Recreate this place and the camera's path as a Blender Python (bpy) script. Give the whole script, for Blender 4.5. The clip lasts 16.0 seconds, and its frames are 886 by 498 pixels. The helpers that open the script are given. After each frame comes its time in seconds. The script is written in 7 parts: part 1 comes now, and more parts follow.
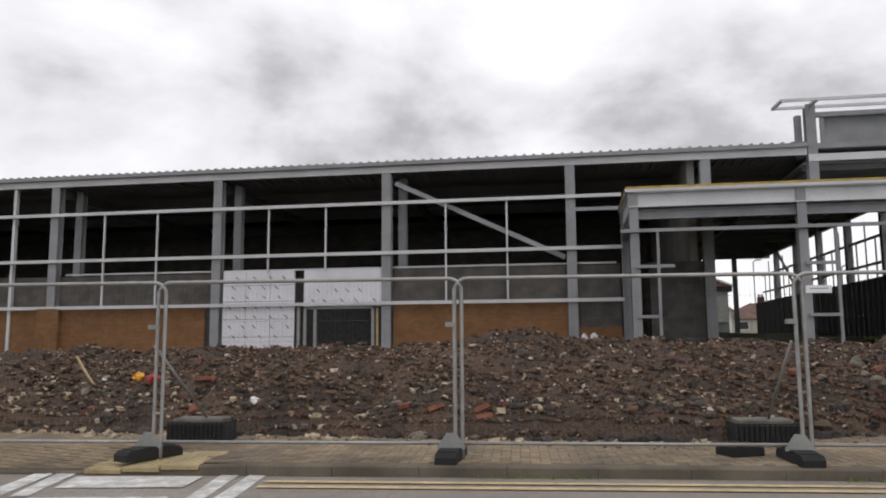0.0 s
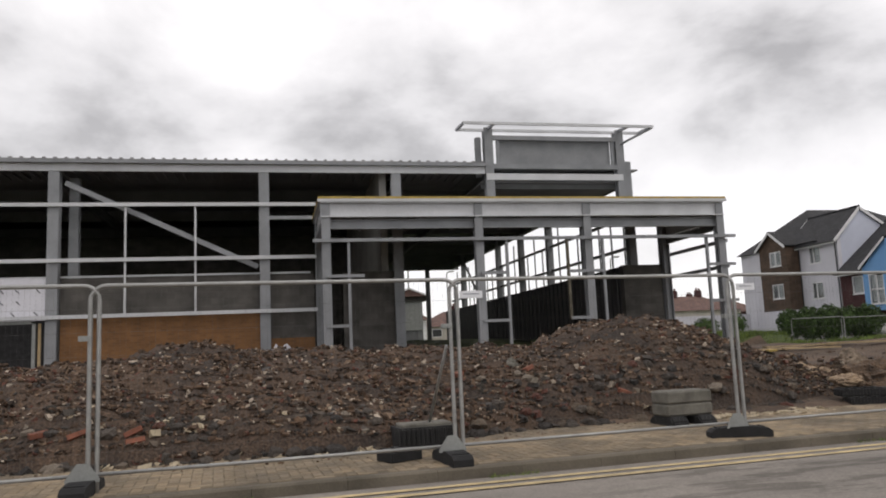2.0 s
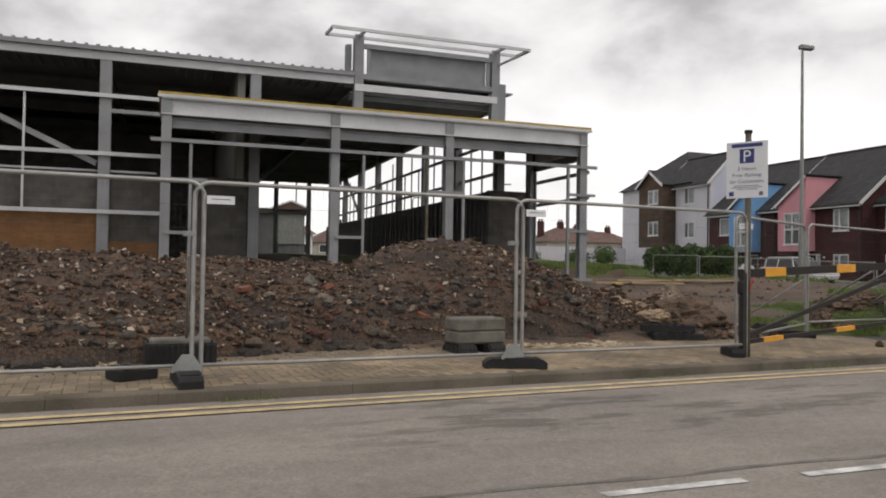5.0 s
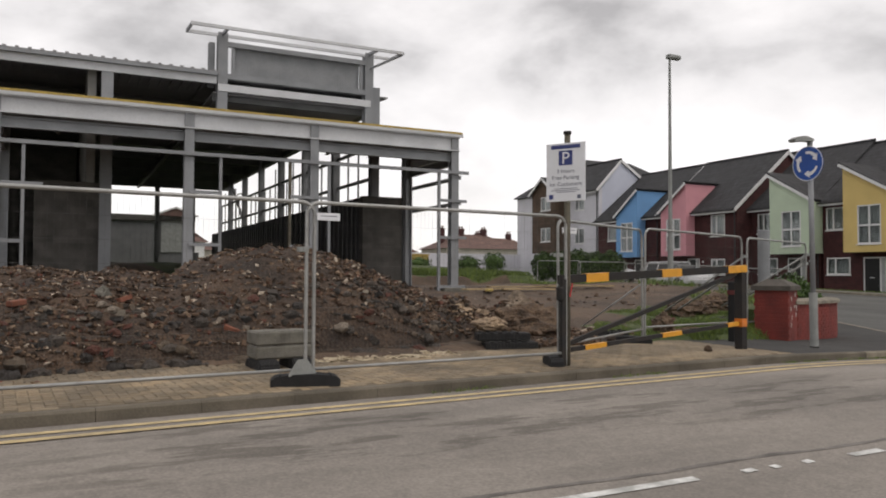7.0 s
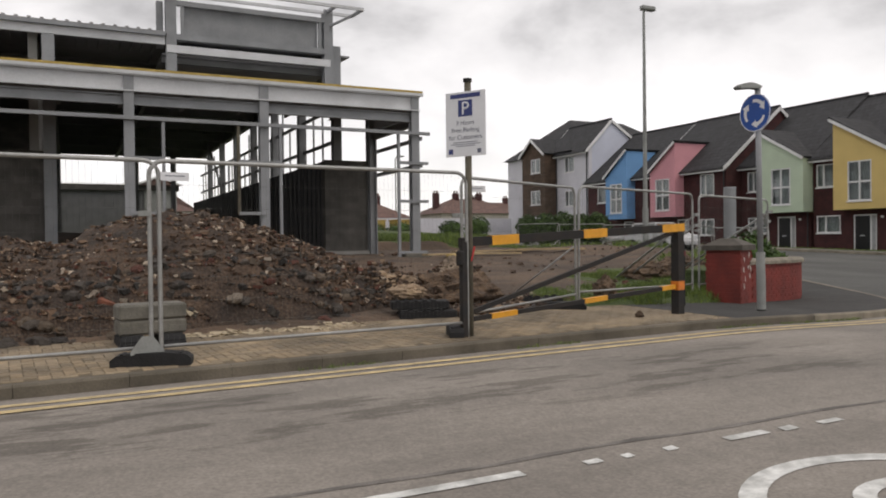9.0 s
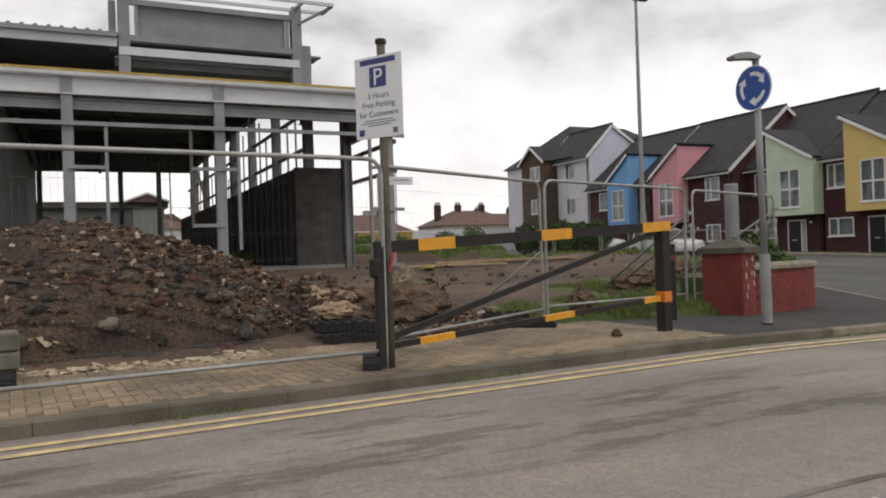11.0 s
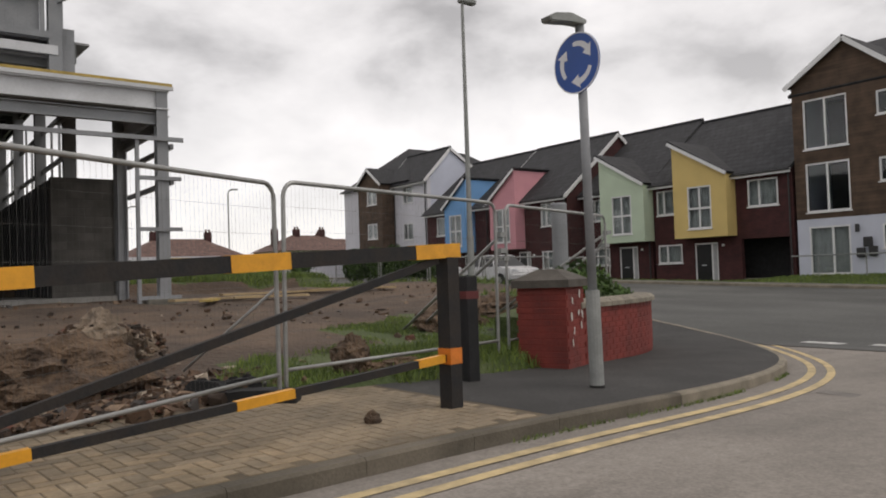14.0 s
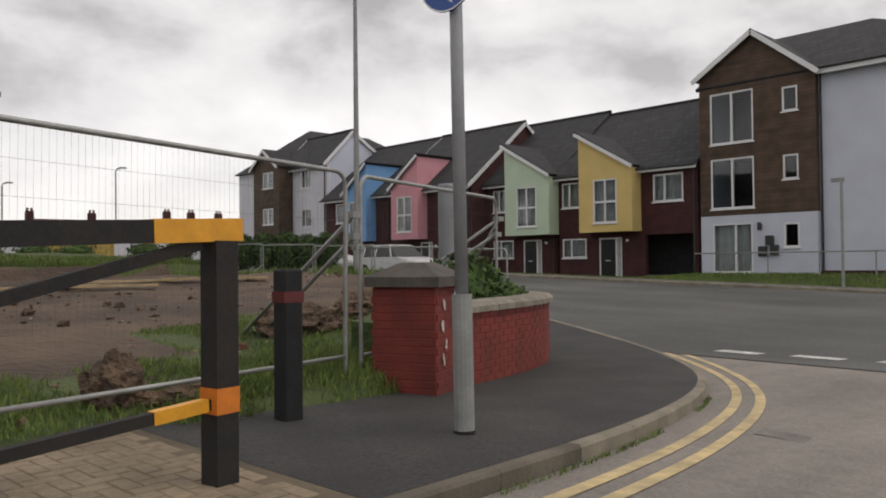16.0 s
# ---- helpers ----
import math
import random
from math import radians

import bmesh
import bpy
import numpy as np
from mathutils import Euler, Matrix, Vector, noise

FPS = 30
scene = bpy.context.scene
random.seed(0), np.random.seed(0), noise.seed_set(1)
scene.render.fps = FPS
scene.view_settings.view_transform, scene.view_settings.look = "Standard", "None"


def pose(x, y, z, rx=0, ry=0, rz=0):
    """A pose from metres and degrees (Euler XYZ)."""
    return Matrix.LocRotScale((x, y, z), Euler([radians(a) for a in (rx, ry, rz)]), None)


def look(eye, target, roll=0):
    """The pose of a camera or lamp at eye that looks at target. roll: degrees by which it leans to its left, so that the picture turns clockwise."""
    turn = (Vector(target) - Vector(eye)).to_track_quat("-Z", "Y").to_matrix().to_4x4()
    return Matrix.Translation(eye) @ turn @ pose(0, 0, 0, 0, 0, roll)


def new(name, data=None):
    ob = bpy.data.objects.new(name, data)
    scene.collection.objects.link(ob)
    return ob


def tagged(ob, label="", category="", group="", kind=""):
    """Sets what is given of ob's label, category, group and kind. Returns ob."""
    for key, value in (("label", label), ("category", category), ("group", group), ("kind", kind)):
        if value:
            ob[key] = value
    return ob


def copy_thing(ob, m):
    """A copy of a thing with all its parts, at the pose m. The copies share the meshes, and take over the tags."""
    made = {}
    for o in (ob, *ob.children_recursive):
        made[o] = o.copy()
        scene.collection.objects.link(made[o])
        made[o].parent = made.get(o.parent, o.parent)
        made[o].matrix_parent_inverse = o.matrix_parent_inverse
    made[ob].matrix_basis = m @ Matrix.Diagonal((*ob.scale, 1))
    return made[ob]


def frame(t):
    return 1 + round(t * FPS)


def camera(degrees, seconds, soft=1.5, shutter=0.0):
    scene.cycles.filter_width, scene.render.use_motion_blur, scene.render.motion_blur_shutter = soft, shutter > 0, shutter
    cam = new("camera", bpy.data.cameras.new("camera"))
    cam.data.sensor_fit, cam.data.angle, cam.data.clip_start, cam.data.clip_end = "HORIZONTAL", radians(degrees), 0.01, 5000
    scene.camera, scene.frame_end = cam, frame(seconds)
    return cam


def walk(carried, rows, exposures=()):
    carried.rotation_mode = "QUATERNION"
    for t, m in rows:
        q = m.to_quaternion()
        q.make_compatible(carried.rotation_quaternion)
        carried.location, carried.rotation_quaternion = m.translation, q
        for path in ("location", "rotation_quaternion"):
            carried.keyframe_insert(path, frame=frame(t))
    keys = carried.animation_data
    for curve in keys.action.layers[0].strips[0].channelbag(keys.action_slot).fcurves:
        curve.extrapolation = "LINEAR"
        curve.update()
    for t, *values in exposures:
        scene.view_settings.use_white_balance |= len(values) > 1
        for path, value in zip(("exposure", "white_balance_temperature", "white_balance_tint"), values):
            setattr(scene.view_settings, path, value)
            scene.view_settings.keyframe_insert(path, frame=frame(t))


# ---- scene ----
cam = camera(60.3, 16.0, soft=1.9)
PATH = [
    (0, (0.512, 0.129, 1.415), (0.191, 2.088, 1.661), -0.4),
    (0.5, (0.605, 0.157, 1.399), (0.504, 2.141, 1.634), -1.2),
    (1, (0.686, 0.28, 1.408), (0.811, 2.265, 1.621), -0.6),
    (1.5, (0.8, 0.449, 1.408), (1.099, 2.409, 1.671), -2.2),
    (2, (1.005, 0.543, 1.388), (1.436, 2.48, 1.645), -2.5),
    (2.5, (1.206, 0.563, 1.379), (1.701, 2.488, 1.601), -1.5),
    (3, (1.407, 0.621, 1.371), (1.986, 2.527, 1.554), -1.4),
    (5.5, (2.971, 0.975, 1.348), (3.666, 2.85, 1.374), 0.6),
    (6, (3.326, 1.048, 1.358), (4.063, 2.908, 1.369), -1.8),
    (6.5, (3.65, 1.146, 1.373), (4.448, 2.979, 1.442), -4.1),
    (7, (4.059, 1.03, 1.37), (4.954, 2.818, 1.435), 0.3),
    (7.5, (4.465, 0.947, 1.344), (5.714, 2.509, 1.368), 0.5),
    (8, (4.926, 1.025, 1.343), (6.307, 2.471, 1.335), -0.8),
    (8.5, (5.294, 1.043, 1.345), (6.325, 2.756, 1.329), -1.0),
    (9, (5.675, 1.204, 1.342), (6.558, 2.998, 1.317), -0.7),
    (11.5, (7.826, 2.941, 1.229), (8.69, 4.745, 1.243), -2.1),
    (12, (8.281, 3.311, 1.255), (9.227, 5.073, 1.241), -3.0),
    (12.5, (8.688, 3.733, 1.263), (9.635, 5.494, 1.286), -2.5),
    (13, (9.152, 4.128, 1.268), (10.113, 5.881, 1.303), -4.2),
    (13.5, (9.557, 4.492, 1.307), (10.602, 6.197, 1.34), -1.9),
    (14, (10.035, 4.843, 1.287), (11.233, 6.443, 1.352), -1.9),
    (14.5, (10.504, 5.193, 1.307), (11.759, 6.749, 1.376), -1.0),
    (15, (10.988, 5.563, 1.314), (12.298, 7.073, 1.375), -1.7),
    (15.5, (11.48, 5.912, 1.301), (12.762, 7.444, 1.387), -1.1),
    (16, (11.974, 6.255, 1.301), (13.353, 7.703, 1.335), -0.6),
]
walk(cam, [(t, look(eye, target, roll)) for t, eye, target, roll in PATH], [(0, 0.02, 6750, 13), (4, 0.03, 7050, 13), (12.5, 0.04, 7050, 13), (14, -0.04, 7050, 13), (16, -0.07, 7050, 13)])

# ---- world, sun and exposure ----
world = bpy.data.worlds.new("overcast_sky")
scene.world = world
world.use_nodes = True
wn, wl = world.node_tree.nodes, world.node_tree.links
wn.clear()
w_out = wn.new("ShaderNodeOutputWorld")
w_bg = wn.new("ShaderNodeBackground")
w_sky = wn.new("ShaderNodeTexSky")
w_sky.sky_type, w_sky.sun_disc = "NISHITA", False
w_sky.sun_elevation, w_sky.sun_rotation = radians(50), radians(200)
w_co = wn.new("ShaderNodeTexCoord")
w_sep = wn.new("ShaderNodeSeparateXYZ")
w_zc = wn.new("ShaderNodeMath"); w_zc.operation = "MAXIMUM"; w_zc.inputs[1].default_value = 0.0
w_cb = wn.new("ShaderNodeMapping")
w_cb.inputs["Scale"].default_value = (1.0, 1.0, 1.7)
w_cb.inputs["Location"].default_value = (4.3, 1.7, 0.4)
w_n1 = wn.new("ShaderNodeTexNoise")
w_n1.inputs["Scale"].default_value, w_n1.inputs["Detail"].default_value, w_n1.inputs["Roughness"].default_value = 3.3, 8, 0.52
w_n1.inputs["Distortion"].default_value = 0.15
w_r1 = wn.new("ShaderNodeValToRGB")
w_r1.color_ramp.elements[0].position, w_r1.color_ramp.elements[0].color = 0.36, (0.40, 0.405, 0.42, 1)
w_r1.color_ramp.elements[1].position, w_r1.color_ramp.elements[1].color = 0.69, (0.97, 0.99, 1.03, 1)
w_e = w_r1.color_ramp.elements.new(0.48); w_e.color = (0.68, 0.695, 0.725, 1)
w_hz = wn.new("ShaderNodeMapRange")
w_hz.inputs["From Min"].default_value, w_hz.inputs["From Max"].default_value = 0.0, 0.33
w_hz.inputs["To Min"].default_value, w_hz.inputs["To Max"].default_value = 0.36, 0.0
w_mx = wn.new("ShaderNodeMix"); w_mx.data_type = "RGBA"
w_mx.inputs["B"].default_value = (0.93, 0.95, 0.99, 1)
w_sk = wn.new("ShaderNodeMix"); w_sk.data_type = "RGBA"; w_sk.blend_type = "ADD"
w_sk.inputs["Factor"].default_value = 0.012
wl.new(w_co.outputs["Generated"], w_sep.inputs[0])
wl.new(w_sep.outputs["Z"], w_zc.inputs[0])
wl.new(w_co.outputs["Generated"], w_cb.inputs["Vector"])
wl.new(w_cb.outputs[0], w_n1.inputs["Vector"]); wl.new(w_n1.outputs["Fac"], w_r1.inputs[0])
wl.new(w_zc.outputs[0], w_hz.inputs["Value"]); wl.new(w_hz.outputs[0], w_mx.inputs["Factor"])
wl.new(w_r1.outputs[0], w_mx.inputs["A"])
wl.new(w_mx.outputs["Result"], w_sk.inputs["A"]); wl.new(w_sky.outputs[0], w_sk.inputs["B"])
wl.new(w_sk.outputs["Result"], w_bg.inputs["Color"])
w_bg.inputs["Strength"].default_value = 1.09
wl.new(w_bg.outputs[0], w_out.inputs[0])

sun_data = bpy.data.lights.new("sun", "SUN")
sun_data.energy, sun_data.angle, sun_data.color = 0.75, radians(25), (1.0, 0.97, 0.92)
sun_ob = new("sun", sun_data)
sun_ob.matrix_world = look((0, 0, 60), (-18, 26, 15))


# ---- materials ----
def srgb(r, g, b):
    return tuple(((c / 255 + 0.055) / 1.055) ** 2.4 if c > 10 else c / 255 / 12.92 for c in (r, g, b)) + (1,)


def material(name, col, rough=0.8, metal=0.0, var=0.25, scale=6.0, fine=60.0, bump=0.3, dist=0.01, col2=None, spread=0.5, isl=None, obj=False):
    """A painted or mineral surface: two colours mixed by coarse noise, fine grain and relief."""
    m = bpy.data.materials.new(name)
    m.use_nodes = True
    n, l = m.node_tree.nodes, m.node_tree.links
    b = n["Principled BSDF"]
    b.inputs["Roughness"].default_value, b.inputs["Metallic"].default_value = rough, metal
    co = n.new("ShaderNodeTexCoord")
    pos = co.outputs["Object"] if obj else n.new("ShaderNodeNewGeometry").outputs["Position"]
    n1, n2 = n.new("ShaderNodeTexNoise"), n.new("ShaderNodeTexNoise")
    n1.inputs["Scale"].default_value, n1.inputs["Detail"].default_value = scale, 5
    n2.inputs["Scale"].default_value, n2.inputs["Detail"].default_value = fine, 3
    l.new(pos, n1.inputs["Vector"]); l.new(pos, n2.inputs["Vector"])
    c2 = col2 if col2 else tuple(c * (1 - var) for c in col[:3]) + (1,)
    ramp = n.new("ShaderNodeValToRGB")
    ramp.color_ramp.elements[0].position, ramp.color_ramp.elements[0].color = 0.5 - spread * 0.3, c2
    ramp.color_ramp.elements[1].position, ramp.color_ramp.elements[1].color = 0.5 + spread * 0.3, col
    l.new(n1.outputs["Fac"], ramp.inputs[0])
    mr = n.new("ShaderNodeMapRange")
    mr.inputs["To Min"].default_value, mr.inputs["To Max"].default_value = 1 - var * 0.8, 1 + var * 0.8
    l.new(n2.outputs["Fac"], mr.inputs["Value"])
    mul = n.new("ShaderNodeMix"); mul.data_type, mul.blend_type = "RGBA", "MULTIPLY"; mul.inputs["Factor"].default_value = 1
    l.new(ramp.outputs[0], mul.inputs["A"]); l.new(mr.outputs[0], mul.inputs["B"])
    out = mul.outputs["Result"]
    if isl:
        r2 = n.new("ShaderNodeValToRGB")
        els = r2.color_ramp.elements
        r2.color_ramp.interpolation = "CONSTANT"
        els[0].position, els[0].color = 0.0, isl[0][1]
        els[1].position, els[1].color = isl[1][0], isl[1][1]
        for p_, c_ in isl[2:]:
            els.new(p_).color = c_
        if obj:
            l.new(n.new("ShaderNodeObjectInfo").outputs["Random"], r2.inputs[0])
        else:
            l.new(n.new("ShaderNodeNewGeometry").outputs["Random Per Island"], r2.inputs[0])
        m2 = n.new("ShaderNodeMix"); m2.data_type, m2.blend_type = "RGBA", "MULTIPLY"; m2.inputs["Factor"].default_value = 1
        l.new(out, m2.inputs["A"]); l.new(r2.outputs[0], m2.inputs["B"])
        out = m2.outputs["Result"]
    l.new(out, b.inputs["Base Color"])
    if bump:
        bp = n.new("ShaderNodeBump")
        bp.inputs["Strength"].default_value, bp.inputs["Distance"].default_value = bump, dist
        ad = n.new("ShaderNodeMath"); ad.operation = "ADD"
        l.new(n1.outputs["Fac"], ad.inputs[0]); l.new(n2.outputs["Fac"], ad.inputs[1])
        l.new(ad.outputs[0], bp.inputs["Height"]); l.new(bp.outputs[0], b.inputs["Normal"])
    return m


def coursed(name, col, mortar, w, h, rough=0.85, gap=0.012, axis="XZ", var=0.35, bump=0.5, offset=0.5):
    """Courses too far off to tell apart singly: brick, block, board or tile rows of real size."""
    m = material(name, col, rough, var=var, scale=2.0, fine=30, bump=0)
    n, l = m.node_tree.nodes, m.node_tree.links
    b = n["Principled BSDF"]
    old = b.inputs["Base Color"].links[0].from_socket
    sep = n.new("ShaderNodeSeparateXYZ"); l.new(n.new("ShaderNodeNewGeometry").outputs["Position"], sep.inputs[0])
    cmb = n.new("ShaderNodeCombineXYZ")
    l.new(sep.outputs[axis[0]], cmb.inputs[0]); l.new(sep.outputs[axis[1]], cmb.inputs[1])
    bt = n.new("ShaderNodeTexBrick")
    bt.offset = offset
    bt.inputs["Scale"].default_value = 1.0
    bt.inputs["Brick Width"].default_value, bt.inputs["Row Height"].default_value = w, h
    bt.inputs["Mortar Size"].default_value, bt.inputs["Mortar Smooth"].default_value = gap, 0.2
    bt.inputs["Color1"].default_value, bt.inputs["Color2"].default_value = (1, 1, 1, 1), (0.72, 0.72, 0.72, 1)
    mo = tuple(min(1.6, a / max(c, 0.01)) for a, c in zip(mortar[:3], col[:3])) + (1,)
    bt.inputs["Mortar"].default_value = mo
    l.new(cmb.outputs[0], bt.inputs["Vector"])
    mul = n.new("ShaderNodeMix"); mul.data_type, mul.blend_type = "RGBA", "MULTIPLY"; mul.inputs["Factor"].default_value = 1
    l.new(old, mul.inputs["A"]); l.new(bt.outputs["Color"], mul.inputs["B"]); l.new(mul.outputs["Result"], b.inputs["Base Color"])
    bp = n.new("ShaderNodeBump"); bp.invert = True
    bp.inputs["Strength"].default_value, bp.inputs["Distance"].default_value = bump, 0.02
    l.new(bt.outputs["Fac"], bp.inputs["Height"]); l.new(bp.outputs[0], b.inputs["Normal"])
    return m


M_ASPHALT = material("asphalt", (0.25, 0.223, 0.196, 1), 0.9, var=0.22, scale=0.35, fine=85, bump=0.5, dist=0.006, col2=(0.19, 0.17, 0.15, 1))


def speckle(m, scale, lo, hi, stretch=(1, 1, 1), detail=2):
    """Adds a second, stretched grain to a material's colour."""
    n, l = m.node_tree.nodes, m.node_tree.links
    b = n["Principled BSDF"]
    old = b.inputs["Base Color"].links[0].from_socket
    mp = n.new("ShaderNodeMapping")
    mp.inputs["Scale"].default_value = stretch
    l.new(n.new("ShaderNodeNewGeometry").outputs["Position"], mp.inputs["Vector"])
    t = n.new("ShaderNodeTexNoise")
    t.inputs["Scale"].default_value, t.inputs["Detail"].default_value = scale, detail
    l.new(mp.outputs[0], t.inputs["Vector"])
    r = n.new("ShaderNodeMapRange")
    r.inputs["From Min"].default_value, r.inputs["From Max"].default_value = 0.32, 0.68
    r.inputs["To Min"].default_value, r.inputs["To Max"].default_value = lo, hi
    l.new(t.outputs["Fac"], r.inputs["Value"])
    x = n.new("ShaderNodeMix"); x.data_type, x.blend_type = "RGBA", "MULTIPLY"; x.inputs["Factor"].default_value = 1
    l.new(old, x.inputs["A"]); l.new(r.outputs[0], x.inputs["B"]); l.new(x.outputs["Result"], b.inputs["Base Color"])
    return m


speckle(M_ASPHALT, 38, 0.84, 1.16, (1, 1, 1), 8)
speckle(M_ASPHALT, 9, 0.92, 1.08, (1, 1, 1), 6)
speckle(M_ASPHALT, 1.1, 0.86, 1.10, (0.35, 1.6, 1), 6)


def stain(m, y0, y1, x0, x1, dark):
    """Ragged dark wear along one wheel track of the road."""
    n, l = m.node_tree.nodes, m.node_tree.links
    b = n["Principled BSDF"]
    old = b.inputs["Base Color"].links[0].from_socket
    pos = n.new("ShaderNodeNewGeometry").outputs["Position"]
    sep = n.new("ShaderNodeSeparateXYZ"); l.new(pos, sep.inputs[0])
    mp = n.new("ShaderNodeMapping"); mp.inputs["Scale"].default_value = (0.55, 2.6, 1)
    l.new(pos, mp.inputs["Vector"])
    t = n.new("ShaderNodeTexNoise")
    t.inputs["Scale"].default_value, t.inputs["Detail"].default_value, t.inputs["Roughness"].default_value = 1.5, 9, 0.66
    l.new(mp.outputs[0], t.inputs["Vector"])

    def ramp(sock, a, c):
        r = n.new("ShaderNodeMapRange"); r.interpolation_type = "SMOOTHSTEP"
        r.inputs["From Min"].default_value, r.inputs["From Max"].default_value = a, c
        l.new(sock, r.inputs["Value"])
        return r.outputs[0]

    def times(p, q):
        k = n.new("ShaderNodeMath"); k.operation = "MULTIPLY"
        l.new(p, k.inputs[0]); l.new(q, k.inputs[1])
        return k.outputs[0]
    band = times(times(ramp(sep.outputs["Y"], y0, y0 + 0.5), ramp(sep.outputs["Y"], y1, y1 - 0.5)), times(ramp(sep.outputs["X"], x0, x0 + 2), ramp(sep.outputs["X"], x1, x1 - 2)))
    mask = times(ramp(t.outputs["Fac"], 0.50, 0.58), band)
    x = n.new("ShaderNodeMix"); x.data_type, x.blend_type = "RGBA", "MULTIPLY"
    x.inputs["B"].default_value = (dark, dark * 0.99, dark * 0.97, 1)
    l.new(mask, x.inputs["Factor"]); l.new(old, x.inputs["A"]); l.new(x.outputs["Result"], b.inputs["Base Color"])
    return m


stain(M_ASPHALT, 6.0, 8.1, 3.0, 14.5, 0.62)
M_TARMAC = material("footway_tarmac", (0.043, 0.041, 0.039, 1), 0.9, var=0.3, scale=0.9, fine=60, bump=0.5, dist=0.006)
M_TYRE = material("tyre_marks", (0.185, 0.168, 0.152, 1), 0.85, var=0.5, scale=3, fine=50, bump=0.4, dist=0.005)
speckle(M_TARMAC, 40, 0.7, 1.35)
speckle(M_TARMAC, 1.6, 0.85, 1.2, (1, 1, 1), 5)
M_EARTH = material("bare_earth", (0.128, 0.085, 0.057, 1), 0.95, var=0.4, scale=0.7, fine=9, bump=1.0, dist=0.06, col2=(0.062, 0.043, 0.031, 1))
M_GRASSG = material("grass_ground", (0.085, 0.105, 0.035, 1), 0.95, var=0.4, scale=0.5, fine=14, bump=0.9, dist=0.05, col2=(0.05, 0.075, 0.022, 1))
M_KERB = material("kerb_concrete", (0.15, 0.128, 0.098, 1), 0.9, var=0.35, scale=1.6, fine=50, bump=0.5, col2=(0.08, 0.069, 0.052, 1))
M_KERBL = material("pale_kerb_stone", (0.27, 0.235, 0.18, 1), 0.9, var=0.3, scale=2.2, fine=50, bump=0.5, col2=(0.17, 0.148, 0.112, 1))
M_PAVER = material("paving_blocks", (0.315, 0.245, 0.162, 1), 0.9, var=0.3, scale=1.1, fine=40, bump=0.4, col2=(0.17, 0.137, 0.097, 1), obj=False,
                   isl=[(0, (0.8, 0.8, 0.8, 1)), (0.3, (1, 1, 1, 1)), (0.6, (0.9, 0.88, 0.84, 1)), (0.85, (1.1, 1.06, 1.0, 1))])
speckle(M_PAVER, 1.3, 0.72, 1.12, (1, 1, 1), 6)
speckle(M_PAVER, 14, 0.86, 1.10, (1, 1, 1), 4)
M_TACT = material("buff_tactile_slab", (0.42, 0.34, 0.19, 1), 0.9, var=0.3, scale=4, fine=40, bump=0.4)
M_SAND = material("jointing_sand", (0.15, 0.117, 0.078, 1), 0.95, var=0.4, scale=2, fine=60, bump=0.5)
M_YLINE = material("yellow_road_paint", (0.60, 0.46, 0.24, 1), 0.8, var=0.25, scale=3, fine=60, bump=0.2, col2=(0.42, 0.33, 0.19, 1))
M_WLINE = material("white_road_paint", (0.68, 0.68, 0.66, 1), 0.8, var=0.25, scale=5, fine=50, bump=0.2, col2=(0.38, 0.38, 0.36, 1))
speckle(M_WLINE, 11, 0.78, 1.12, (1, 1, 1), 5)
speckle(M_YLINE, 9, 0.80, 1.10, (1, 1, 1), 5)
M_GALV = material("galvanised_steel", (0.36, 0.36, 0.35, 1), 0.5, 0.55, var=0.2, scale=8, fine=60, bump=0.1)
M_GALVD = material("dull_grey_steel", (0.30, 0.31, 0.30, 1), 0.65, 0.2, var=0.2, scale=5, fine=40, bump=0.1)
M_STEEL = material("grey_primed_steel", (0.27, 0.28, 0.295, 1), 0.6, 0.1, var=0.2, scale=1.5, fine=25, bump=0.15)
M_STEELL = material("light_grey_steel", (0.58, 0.59, 0.61, 1), 0.55, 0.1, var=0.15, scale=1.0, fine=20, bump=0.1)
M_STEELD = material("dark_grey_steel", (0.17, 0.175, 0.18, 1), 0.65, 0.1, var=0.2, scale=1.5, fine=25, bump=0.1)
M_DECK = material("roof_decking", (0.30, 0.30, 0.31, 1), 0.7, 0.1, var=0.2, scale=1.0, fine=20, bump=0.1)
M_ORANGE = coursed("orange_facing_brick", (0.22, 0.104, 0.037, 1), (0.20, 0.105, 0.046, 1), 0.225, 0.075, gap=0.008, var=0.2)
M_BLOCK = coursed("grey_blockwork", (0.105, 0.098, 0.089, 1), (0.088, 0.083, 0.075, 1), 0.45, 0.225, gap=0.012)
M_BLOCKY = coursed("grey_blockwork_return", (0.105, 0.098, 0.089, 1), (0.088, 0.083, 0.075, 1), 0.45, 0.225, gap=0.012, axis="YZ")
M_MEMB = material("black_membrane", (0.042, 0.042, 0.045, 1), 0.6, var=0.3, scale=2, fine=20, bump=0.4, dist=0.02)
M_WIRE = material("dull_fence_wire", (0.13, 0.13, 0.125, 1), 0.7, 0.2, var=0.2, scale=5, fine=40, bump=0)
M_SIDERD = material("side_road_asphalt", (0.10, 0.10, 0.094, 1), 0.88, var=0.35, scale=0.5, fine=30, bump=0.4, dist=0.006, col2=(0.085, 0.085, 0.08, 1))
speckle(M_SIDERD, 0.45, 0.70, 1.18, (1, 0.4, 1), 5)
speckle(M_SIDERD, 20, 0.8, 1.2, (1, 1, 1), 3)
M_SLAB = material("dusty_floor_concrete", (0.34, 0.33, 0.31, 1), 0.92, var=0.3, scale=0.8, fine=30, bump=0.3)
